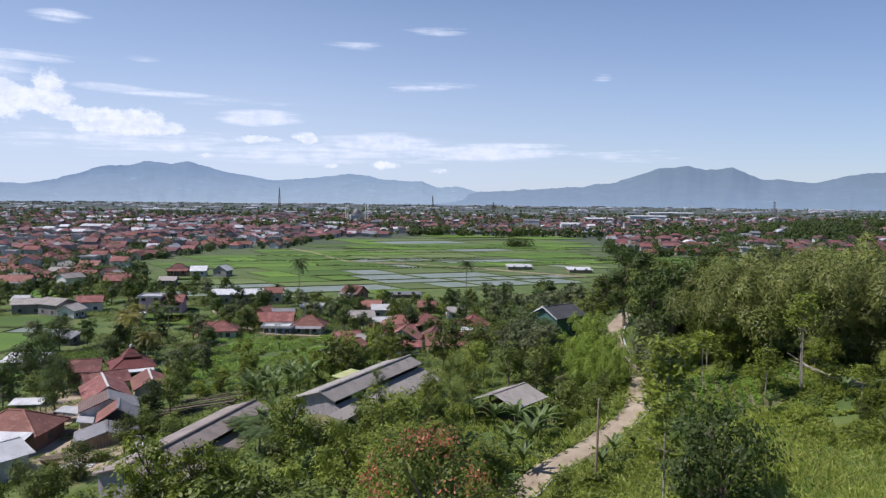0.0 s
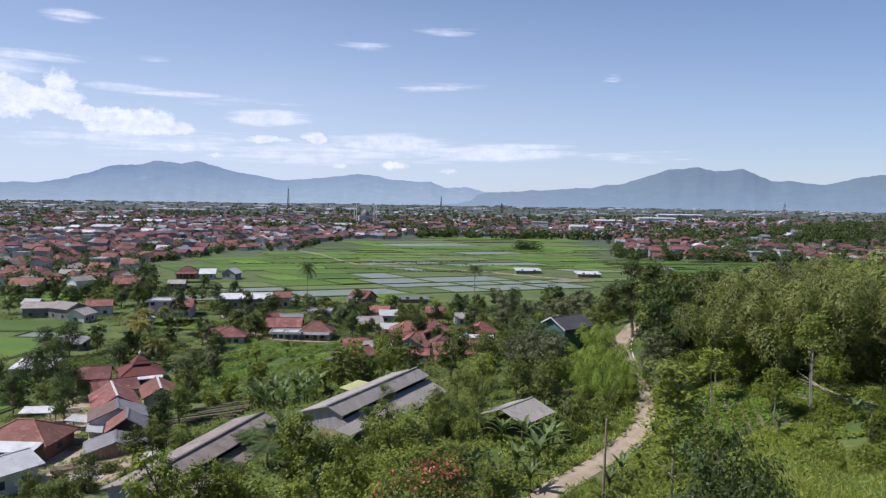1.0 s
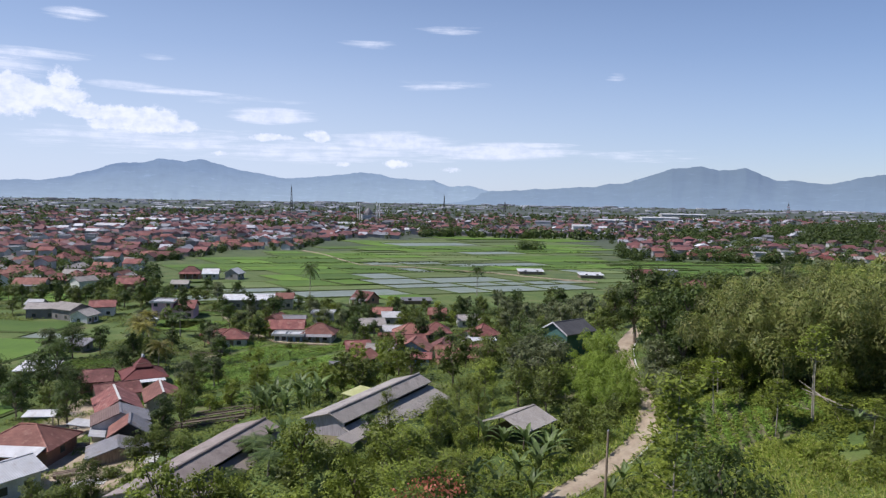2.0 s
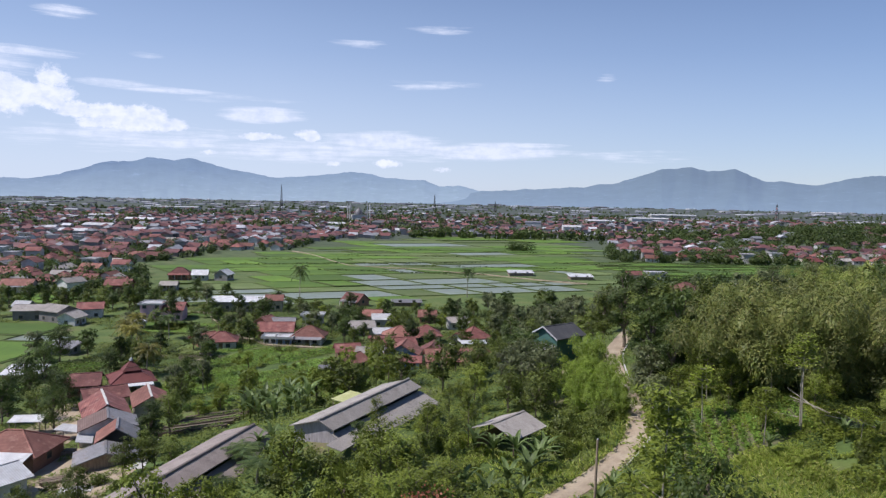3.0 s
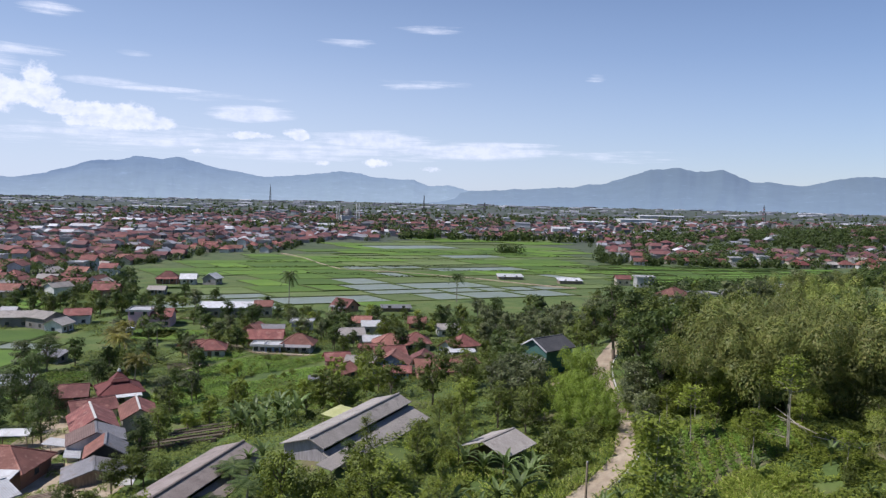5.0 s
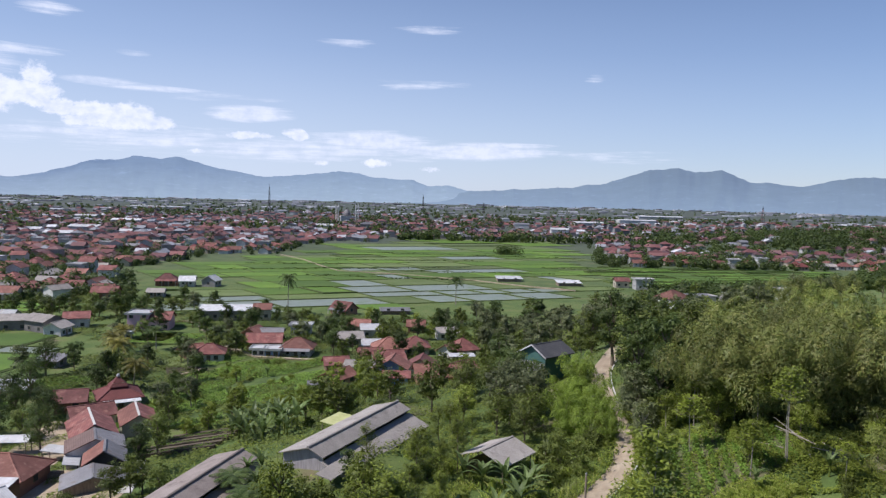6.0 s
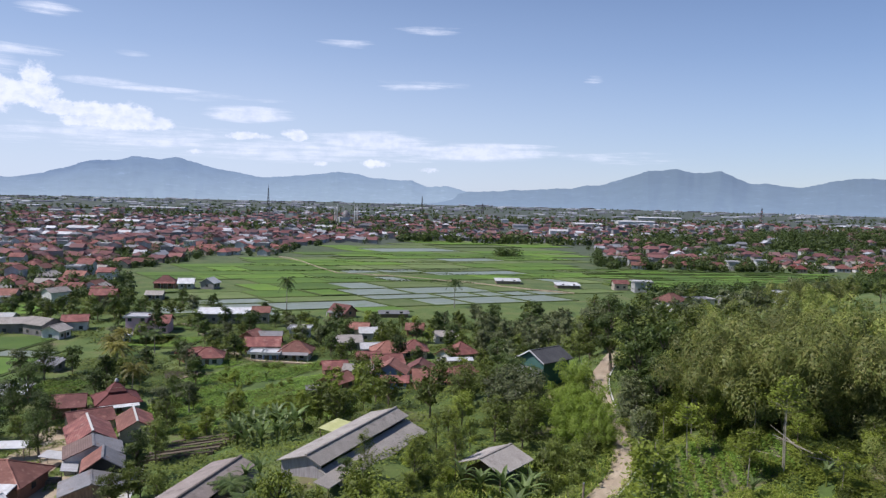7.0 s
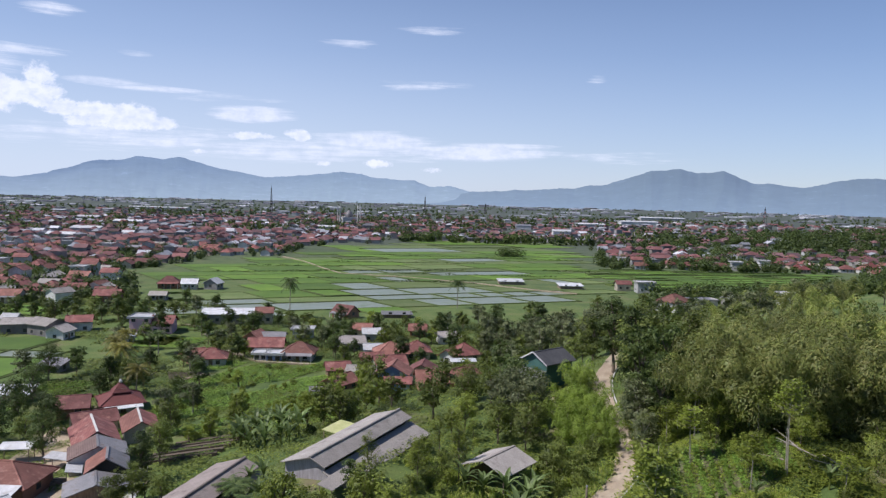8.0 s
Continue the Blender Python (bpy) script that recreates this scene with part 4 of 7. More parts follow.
shelter(-50.2, 99.4, -14, 5.4, 1.8, 1.5, M_WHITE_SHEET, "white sheet awning over the alley")
shelter(-46.6, 94.9, 112, 4.0, 2.0, 1.5, M_WHITE_SHEET, "white sheet awning beside the workshop")
shelter(-58.4, 102.4, 8, 4.4, 2.4, 2.1, M_WHITE_SHEET, "open shelter under a pale sheet roof")
shelter(-11.3, 93.2, 66, 4.6, 3.6, 1.35, M_YELLOW_SHEET, "shelter covered with a yellow tarpaulin beside the shed")
shelter(-20.6, 129.5, 10, 2.6, 2.2, 2.0, M_ZINC, "tiny garden shelter with a pale tin roof")
shelter(-9.4, 73.4, 66, 5.0, 1.8, 0.9, M_ASBESTOS, "low lean-to roof below the shed")

# pink house, grey compound and the long hall in the fields
pink = house(-80.4, 203.4, 6, 5.6, 6.4, 4.9, "flat", 0.5, M_WHITE_SHEET, M_PINK_WALL, "pink two-storey house with a pale flat roof", windows=((0, -0.3), (0, 0.3), (1, 0.2)), storeys=2, name="house")
house(-74.9, 204.2, 6, 5.4, 6.2, 3.6, "gable", 1.6, M_TILE, M_PINK_WALL, "pink house wing with a brown gable roof", windows=((0, -0.3), (0, 0.3)), door=None)
house(-112.0, 199.6, 12, 8.0, 6.5, 3.3, "gable", 1.1, M_ASBESTOS, M_GREY_WALL, "grey unplastered house with a sheet roof", door=None)
house(-104.0, 197.6, -25, 7.5, 6.0, 3.6, "gable", 1.2, M_ASBESTOS, M_GREY_WALL, "grey house with a pitched sheet roof", door=None)
house(-97.6, 192.2, 84, 5.0, 4.8, 2.8, "gable", 1.2, M_ASBESTOS, M_WHITE_WALL, "small white house with a grey gable roof")
house(-98.2, 204.0, 20, 6.0, 5.0, 3.4, "gable", 1.3, M_TILE, M_WHITE_WALL, "white house with a dark red roof", door=None)
house(-121.0, 211.0, 0, 4.0, 3.6, 2.6, "gable", 1.0, M_WHITE_SHEET, M_WHITE_WALL, "tiny white house in the fields", door=None)
house(-61.6, 221.0, 8, 15.0, 6.5, 3.2, "mono", 0.7, M_WHITE_SHEET, M_GREY_WALL, "long low hall with a white sheet roof", windows=((0, -0.38), (0, -0.2), (0, 0.0), (0, 0.2), (0, 0.38)), door=None, name="hall")
house(-51.2, 222.6, 8, 4.6, 6.0, 3.6, "gable", 1.2, M_TILE_ORANGE, M_CREAM_WALL, "cream annexe with an orange roof beside the hall", door=None)
house(-28.4, 236.6, -35, 6.6, 5.6, 1.9, "gable", 2.0, M_TILE, M_BRICK_WALL, "brick house with a steep red gable roof in the paddies", porch=(1.4, M_ZINC, 1.5))
house(-12.0, 238.5, 8, 9.0, 4.0, 1.3, "mono", 0.4, M_ZINC, M_WOOD, "low field shed with a pale roof", door=None)

# village in the middle distance
house(-31.8, 174.6, 0, 7.0, 5.8, 2.6, "hip", 1.8, M_TILE_ORANGE, M_WHITE_WALL, "white house with a red hipped roof and a white porch", porch=(1.8, M_ZINC, 2.1))
house(-37.0, 171.6, 3, 3.4, 4.0, 2.3, "flat", 0.3, M_WHITE_SHEET, M_BLUE_WALL, "small blue outbuilding with a pale flat roof", door=None)
house(-40.4, 172.4, 3, 3.0, 3.6, 2.2, "flat", 0.3, M_WHITE_SHEET, M_WHITE_WALL, "small white outbuilding with a flat roof", door=None)
house(-46.0, 190.0, 76, 5.0, 4.6, 2.7, "gable", 1.4, M_TILE_ORANGE, M_BRICK_WALL, "brick house with an orange tiled gable roof")
house(-41.6, 191.4, 4, 5.4, 4.2, 2.7, "gable", 0.9, M_ZINC, M_CREAM_WALL, "cream house with a zinc roof", door=None)
house(-41.0, 180.4, 6, 8.0, 5.4, 2.7, "gable", 1.6, M_TILE, M_BRICK_WALL, "brick house with a long dull red roof", door=None)
house(-35.4, 199.6, 2, 5.2, 4.4, 3.2, "flat", 0.3, M_WHITE_SHEET, M_WHITE_WALL, "white flat-roofed house with parapet", windows=((0, -0.2), (0, 0.2)), door=None)
house(-21.2, 187.0, 14, 6.6, 5.8, 2.7, "gable", 1.2, M_ASBESTOS, M_GREY_WALL, "house with a broad pale grey roof", door=None)
house(-16.4, 199.4, 8, 5.2, 4.6, 2.8, "gable", 1.0, M_WHITE_SHEET, M_WHITE_WALL, "white house with a pale sheet roof", door=None)
house(-20.0, 204.4, -4, 5.4, 4.8, 2.9, "gable", 1.3, M_TILE_ORANGE, M_CREAM_WALL, "cream house with an orange tiled roof", door=None)
house(-10.2, 176.0, 14, 7.2, 6.4, 2.7, "hip", 1.9, M_TILE_ORANGE, M_WHITE_WALL, "white house with a bright red hipped roof")
house(-14.2, 169.4, 10, 5.0, 4.2, 2.3, "gable", 1.0, M_TILE, M_CREAM_WALL, "low cream house with a red tiled roof", door=None)
house(-14.8, 180.2, 8, 4.0, 4.4, 2.5, "gable", 0.9, M_WHITE_SHEET, M_WHITE_WALL, "white annexe with a pale roof", door=None)
house(-4.0, 179.0, 6, 6.2, 5.8, 2.7, "hip", 1.8, M_TILE, M_CREAM_WALL, "cream house with a dark red hipped roof")
house(7.4, 174.6, 30, 5.8, 5.6, 2.7, "hip", 2.0, M_TILE, M_CREAM_WALL, "cream house with a pointed dark red roof")
house(4.2, 172.6, 60, 3.6, 3.8, 2.6, "gable", 1.2, M_TILE_ORANGE, M_WHITE_WALL, "white-gabled porch house with orange tiles", door=None)
house(-17.6, 139.8, 58, 5.2, 4.2, 2.2, "gable", 1.1, M_TILE_ORANGE, M_BRICK_WALL, "brick house with an orange tiled roof", door=None)
house(-20.2, 155.4, 16, 4.6, 4.0, 2.4, "gable", 1.1, M_TILE, M_BRICK_WALL, "small brick house with red tiles", door=None)
house(-12.6, 153.6, -4, 10.0, 4.4, 2.1, "gable", 0.7, M_ASBESTOS, M_CREAM_WALL, "low house with a wide faded sheet roof", door=None)
house(-9.6, 160.6, 20, 6.4, 5.0, 2.6, "gable", 1.5, M_TILE, M_CREAM_WALL, "cream house with a steep red roof", door=None)
house(-7.4, 140.0, 84, 5.0, 5.8, 3.0, "gable", 1.6, M_TILE_ORANGE, M_BLUE_WALL, "blue-walled house with a red tiled roof", windows=((3, -0.25), (3, 0.25)), door=None, lift=0.6)
house(-6.4, 134.4, 0, 4.4, 2.4, 1.9, "mono", 0.4, M_TILE, M_BLUE_WALL, "blue lean-to kitchen with a tiled roof", door=None, lift=0.3)
house(0.6, 134.4, 8, 6.8, 5.6, 2.3, "gable", 1.5, M_TILE_ORANGE, M_BRICK_WALL, "brick house with a faded orange tile roof", door=None)
house(-2.0, 151.0, 84, 5.4, 4.8, 2.6, "gable", 1.3, M_TILE, M_CREAM_WALL, "cream house with a grey and red gable", door=None)
house(5.8, 139.4, 50, 4.6, 4.0, 2.2, "gable", 1.1, M_TILE, M_WOOD, "boarded house with a brown roof under the trees", door=None)
house(-4.4, 207.0, 0, 4.4, 4.0, 2.6, "gable", 1.3, M_TILE_ORANGE, M_BRICK_WALL, "small house with orange gable among trees", door=None)
house(4.0, 198.0, 12, 5.4, 4.2, 2.6, "gable", 1.0, M_ASBESTOS, M_WHITE_WALL, "white house with a grey roof among trees", door=None)
shelter(6.6, 158.0, 8, 5.8, 2.2, 2.2, M_WHITE_SHEET, "open shelter under a bright white sheet")
house(-50.4, 166.6, 12, 6.4, 5.2, 2.6, "hip", 1.5, M_TILE, M_WHITE_WALL, "white house with a dull red hipped roof")
house(-55.0, 168.4, 40, 4.4, 4.0, 2.4, "gable", 1.2, M_TILE_ORANGE, M_BRICK_WALL, "brick house with a broken orange roof", door=None)
house(-78.2, 187.4, 20, 3.4, 3.0, 2.4, "flat", 0.3, M_WHITE_SHEET, M_WHITE_WALL, "small white outbuilding among palms", door=None)

# beside the paddies, further off
house(-98.5, 297.0, 10, 5.6, 5.4, 2.6, "gable", 1.6, M_WHITE_SHEET, M_WHITE_WALL, "white house with a pale blue-grey gable roof")
house(-89.5, 298.6, 80, 5.6, 5.6, 2.7, "gable", 1.7, M_WHITE_SHEET, M_GREY_WALL, "grey house with a white gable roof")
house(-107.5, 299.0, 10, 8.0, 6.0, 2.5, "hip", 2.2, M_TILE, M_BRICK_WALL, "brick house with a red hipped roof", porch=(2.0, M_TILE, 2.2))
house(-98.5, 263.5, 6, 5.4, 4.6, 2.3, "gable", 1.0, M_ASBESTOS, M_GREY_WALL, "small grey house with a pale sheet roof")
house(-126.0, 248.0, 60, 6.6, 5.4, 4.6, "gable", 1.2, M_ASBESTOS, M_WHITE_WALL, "tall whitewashed house with a grey gable roof", storeys=1)
house(-113.6, 257.0, 8, 8.0, 6.0, 2.9, "gable", 1.6, M_TILE, M_BRICK_WALL, "brick house with a red roof")
house(-146.0, 252.0, 4, 10.0, 6.0, 2.8, "gable", 1.7, M_TILE_ORANGE, M_CREAM_WALL, "cream house with an orange roof beside green paddy", porch=(1.8, M_ZINC, 2.2))
house(35.4, 341.0, 4, 11.0, 6.0, 1.5, "mono", 0.6, M_WHITE_SHEET, M_WOOD, "white-roofed field barn in the paddies", door=None)
house(61.0, 329.0, 4, 10.0, 6.0, 1.5, "mono", 0.6, M_WHITE_SHEET, M_WOOD, "long white-roofed field barn", door=None)
house(92.0, 320.0, 0, 7.5, 6.0, 4.6, "flat", 0.3, M_WHITE_SHEET, M_WHITE_WALL, "white box-like building at the edge of the paddies", door=None)
house(84.0, 326.0, 0, 6.0, 5.0, 3.2, "gable", 1.2, M_TILE, M_CREAM_WALL, "cream house with red gable roof", door=None)
house(86.0, 262.0, 40, 10.0, 8.0, 3.0, "hip", 2.3, M_TILE_ORANGE, M_WHITE_WALL, "house with a broad faded red hipped roof above the trees", lift=1.5)
house(98.0, 268.0, 10, 10.0, 6.0, 3.0, "flat", 0.3, M_ZINC, M_WHITE_WALL, "white flat-roofed house above trees", lift=1.0)
house(108.0, 262.0, 10, 7.0, 6.0, 3.0, "gable", 1.2, M_WHITE_SHEET, M_GREY_WALL, "grey house with a pale sheet roof", lift=1.0)
house(122.0, 250.0, 10, 6.0, 6.0, 3.4, "flat", 0.3, M_WHITE_SHEET, M_WHITE_WALL, "small white flat-roofed house", lift=1.0)

rice_plain()



# ---- plants: one mesh for each kind, shared by its copies ----
def trunk_mesh(name, height, radius, material, lean=0.0, limbs=(), seed=1, sides=6):
    rng = random.Random(seed)
    b = Build()
    pts, rad = [], []
    for i in range(6):
        t = i / 5
        pts.append((lean * t * t * height + 0.06 * rng.uniform(-1, 1), 0.08 * rng.uniform(-1, 1) * height * 0.2, -0.6 + (height + 0.6) * t))
        rad.append(radius * (1 - 0.75 * t))
    b.tube(pts, rad, sides)
    for start, end, r in limbs:
        mid = tuple((s + e) / 2 + rng.uniform(-0.15, 0.15) for s, e in zip(start, end))
        b.tube([start, mid, end], [r, r * 0.7, r * 0.3], 5)
    return b.mesh(name, material)


def make_plant(name, label, category, pieces):
    """A hidden-free master thing: Empty with its parts; returns it."""
    top = new(name)
    for part_name, me, words in pieces:
        ob = part(part_name, me, top, words)
        if part_name in ("cane", "stems", "stem", "foliage", "blossom"):
            tagged(ob, kind="stuff")
    return tagged(top, label, category)


def tufts(rng, n, centre, size, leaf, slim, hollow=0.62, per=26):
    """Leaves in small tufts over a lumpy ball, so that it shades itself in clumps."""
    k = max(4, n // per)
    at, out = blob(rng, k, centre, size, hollow)
    which = np.repeat(np.arange(k), per)
    wide = 0.5 * float(size[0]) * rng.uniform(0.7, 1.3, k)[which][:, None]
    p = at[which] + rng.normal(size=(len(which), 3)) * wide * (0.55, 0.55, 0.38)
    return leaves(rng, p, leaf, leaf * slim, out[which] + (0, 0, 0.7))


def broadleaf(seed, height, spread, n, leaf, material, bark=M_BARK, crown_from=0.4, lobes=9, trunk_r=None):
    """Trunk, limbs and a crown of separate lobes with gaps between them."""
    rng = np.random.default_rng(seed)
    c, limbs = [], []
    for i in range(lobes):
        a = math.tau * (i / lobes) * 2.4 + rng.uniform(-0.4, 0.4)
        up = crown_from + (1 - crown_from) * (i + 0.6) / lobes
        out = spread * 0.62 * math.sqrt(max(0.05, 1 - ((up - 0.58) / 0.52) ** 2)) * rng.uniform(0.6, 1.05)
        centre = np.array([out * math.cos(a), out * math.sin(a), (up - 0.04) * height])
        size = spread * rng.uniform(0.36, 0.52) * np.array([1, 1, 0.74])
        c.append(tufts(rng, n // lobes, centre, size, leaf, 0.55))
        limbs.append(((0, 0, height * max(0.25, up - 0.32)), tuple(centre), height * 0.012 + 0.02))
    return (("trunk", trunk_mesh("trunk", height * 0.75, trunk_r or height * 0.022 + 0.03, bark, 0, limbs, seed), ""),
            ("crown", quad_mesh("crown", np.concatenate(c), material), ""))


def bamboo_clump(seed, height, culms, n, leaf=0.5, material=None, slim=0.3):
    """Culms rising from one root, bowing outward under domed, hanging plumes of leaves."""
    rng = np.random.default_rng(seed)
    b, c = Build(), []
    heads = [(i, 0.98) for i in range(culms)] + [(i, 0.62) for i in range(0, culms, 2)] + [(i, 0.42) for i in range(1, culms, 2)] + [(i, 0.28) for i in range(2, culms, 3)]
    per = n // len(heads)
    arcs = []
    for i in range(culms):
        a = i * 2.4 + rng.uniform(-0.3, 0.3)
        bend, h = height * (0.06 + 0.42 * ((i + 0.5) / culms) ** 0.8), height * rng.uniform(0.6, 1.02) * (1.04 - 0.25 * (i + 0.5) / culms)
        r0 = rng.uniform(0.1, 0.8)
        pts = []
        for k in range(7):
            t = k / 6
            out = r0 + bend * t ** 2.2
            pts.append((out * math.cos(a), out * math.sin(a), h * (t - 0.2 * t ** 5) - 0.3))
        b.tube(pts, [0.06, 0.055, 0.05, 0.045, 0.035, 0.02, 0.008], 4)
        arcs.append(np.array(pts))
    for i, t in heads:
        at = np.array([np.interp(t, np.linspace(0, 1, 7), arcs[i][:, j]) for j in range(3)])
        wide = height * rng.uniform(0.105, 0.165) * (1.0 if t > 0.9 else 0.85)
        d = turned(rng, per)
        d[:, 2] = np.abs(d[:, 2]) * 1.25 - 0.3
        p = at + d * (wide * rng.uniform(0.6, 1.05, per) ** 0.5)[:, None] * (1, 1, 0.95)
        away = np.hypot(p[:, 0] - at[0], p[:, 1] - at[1]) / wide
        p[:, 2] -= 0.42 * wide * away ** 2 + 0.16 * wide * np.sin(np.arctan2(d[:, 1], d[:, 0]) * 5 + i) * away
        c.append(leaves(rng, p, leaf, leaf * slim, d + (0, 0, 0.15), 0.9, 0.18))
    return (("cane", b.mesh("cane", M_CULM), ""), ("foliage", quad_mesh("foliage", np.concatenate(c), material or M_BAMBOO), ""))


def shrub(seed, height, spread, n, leaf, material, lobes=6):
    rng = np.random.default_rng(seed)
    c, b = [], Build()
    for i in range(lobes):
        a = rng.uniform(0, math.tau)
        out = spread * 0.55 * math.sqrt(rng.uniform(0, 1))
        top = height * rng.uniform(0.55, 1.0) * (1 - 0.35 * out / spread)
        centre = np.array([out * math.cos(a), out * math.sin(a), top * 0.55])
        q = tufts(rng, n // lobes, centre, np.array([spread * 0.36, spread * 0.36, top * 0.5]), leaf, 0.45, 0.4, 20)
        q[:, :, 2] = np.abs(q[:, :, 2])
        c.append(q)
        b.tube([(out * 0.2 * math.cos(a), out * 0.2 * math.sin(a), -0.4), tuple(centre * (0.7, 0.7, 0.6)), tuple(centre)], [0.05, 0.035, 0.015], 4)
    return (("stem", b.mesh("stem", M_BARK), ""), ("foliage", quad_mesh("foliage", np.concatenate(c), material), ""))


def sapling(seed, height, n, leaf, material):
    """A slender upright tree with whippy side shoots."""
    rng = np.random.default_rng(seed)
    b, c = Build(), []
    b.tube([(0, 0, -0.5), (0.1, 0, height * 0.5), (0.05, 0.1, height)], [0.07, 0.05, 0.015], 5)
    shoots = 22
    for i in range(shoots):
        t = 0.22 + 0.76 * i / shoots
        a, ln = rng.uniform(0, math.tau), height * 0.30 * (1.15 - t) + 0.35
        s = np.array([0.06, 0, height * t])
        e = s + (ln * math.cos(a), ln * math.sin(a), ln * 0.75)
        b.tube([tuple(s), tuple(e)], [0.025, 0.008], 4)
        k = n // shoots
        p = s + (e - s) * rng.uniform(0.15, 1.05, k)[:, None] + rng.normal(size=(k, 3)) * 0.2
        c.append(leaves(rng, p, leaf, leaf * 0.42, np.tile((0, 0, 1.0), (k, 1))))
    return (("stem", b.mesh("stem", M_BARK), ""), ("foliage", quad_mesh("foliage", np.concatenate(c), material), ""))


def tiered_tree(seed, height, trunks, material, n, leaf, bare=0.55, spread=2.0):
    """Thin pale trunks, bare below, with flat layers of leaves above."""
    rng = np.random.default_rng(seed)
    b, c = Build(), []
    for k in range(trunks):
        x, lean = 0.8 * k, rng.uniform(-0.35, 0.35)
        h = height * (1 - 0.1 * k)
        b.tube([(x, 0, -0.6), (x + lean * 0.4, 0.1, h * 0.5), (x + lean, 0, h)], [0.07, 0.055, 0.02], 6)
        tiers = 6
        for i in range(tiers):
            t = bare + (1 - bare) * (i + 0.4) / tiers
            rad = spread * (1.0 - 0.65 * (i / tiers)) * rng.uniform(0.75, 1.15)
            for arm in range(4):
                a = math.tau * arm / 4 + rng.uniform(-0.5, 0.5)
                s = np.array([x + lean * t, 0, h * t])
                e = s + (rad * math.cos(a), rad * math.sin(a), 0.3 * rad)
                b.tube([tuple(s), tuple(e)], [0.03, 0.01], 4)
                m = n // (tiers * 4 * trunks)
                p = s + (e - s) * rng.uniform(0.35, 1.15, m)[:, None] + rng.normal(size=(m, 3)) * (0.35, 0.35, 0.14)
                c.append(leaves(rng, p, leaf, leaf * 0.5, np.tile((0, 0, 1.2), (m, 1))))
    return (("trunk", b.mesh("trunk", M_PALE_BARK), ""), ("crown", quad_mesh("crown", np.concatenate(c), material), ""))


def blade(points, widths, fold=0.15):
    """A long leaf as a strip of quads along its midrib, folded in a shallow V."""
    out = []
    for i in range(len(points) - 1):
        p, q = Vector(points[i]), Vector(points[i + 1])
        d = (q - p).normalized()
        s = d.cross(Vector((0, 0, 1)))
        s = s.normalized() if s.length > 1e-4 else Vector((1, 0, 0))
        for g in (-1, 1):
            a = p + g * s * widths[i] + Vector((0, 0, fold * widths[i]))
            c = q + g * s * widths[i + 1] + Vector((0, 0, fold * widths[i + 1]))
            out.append([tuple(p), tuple(a), tuple(c), tuple(q)] if g > 0 else [tuple(a), tuple(p), tuple(q), tuple(c)])
    return out


def banana(seed, height, count=9):
    """A short stem and long leaves that rise steeply and bend over at the tips."""
    rng = random.Random(seed)
    b = Build()
    b.tube([(0, 0, -0.4), (0.03, 0, height * 0.22), (0, 0.04, height * 0.45)], [0.15, 0.12, 0.06], 7)
    c = []
    for i in range(count):
        a, ln = i * 2.4 + rng.uniform(-0.4, 0.4), height * rng.uniform(0.5, 0.78)
        rise, bow = rng.uniform(0.8, 1.5), rng.uniform(0.15, 0.5)
        pts, wd = [], []
        for k in range(6):
            t = k / 5
            out = ln * (t * math.cos(rise) + bow * t * t)
            up = height * (0.36 + 0.02 * i) + ln * (t * math.sin(rise) - bow * t ** 3)
            pts.append((out * math.cos(a), out * math.sin(a), up))
            wd.append(height * 0.066 * math.sin(math.pi * min(1, 0.12 + 0.88 * t) ** 0.8) + 0.02)
        c += blade(pts, wd, 0.35)
    return (("stem", b.mesh("stem", M_LEAF_MID), ""), ("leaf_crown", quad_mesh("leaf_crown", np.array(c), M_BANANA), ""))


def coconut(seed, height, material=M_PALM, fronds=22):
    rng = random.Random(seed)
    b = Build()
    lean = rng.uniform(-0.6, 0.6)
    b.tube([(0, 0, -0.5), (lean * 0.2, 0, height * 0.4), (lean * 0.6, 0, height * 0.75), (lean, 0, height)], [0.2, 0.14, 0.12, 0.1], 7)
    c = []
    for i in range(fronds):
        a, ln = i * 2.39996, rng.uniform(2.6, 3.5)
        tilt = -0.45 + 1.6 * (i / fronds)
        spine = []
        for k in range(9):
            t = k / 8
            out, up = ln * t * math.cos(tilt * (1 - 0.3 * t)), ln * (t * math.sin(tilt) - 0.55 * t * t)
            spine.append(Vector((lean + out * math.cos(a), out * math.sin(a), height + up)))
        for k in range(8):
            d = (spine[k + 1] - spine[k])
            s = d.normalized().cross(Vector((0, 0, 1)))
            s = s.normalized() if s.length > 1e-3 else Vector((1, 0, 0))
            for g in (-1, 1):
                for u in (0.2, 0.7):
                    p = spine[k] + d * u
                    tip = p + g * s * (0.75 * math.sin(0.35 + 2.5 * (k + u) / 8)) + d * 0.5 + Vector((0, 0, -0.38))
                    c.append([tuple(p), tuple(p + d * 0.42), tuple(tip), tuple(tip - d * 0.12)])
    return (("trunk", b.mesh("trunk", M_PALE_BARK), ""), ("frond_crown", quad_mesh("frond_crown", np.array(c), material), ""))


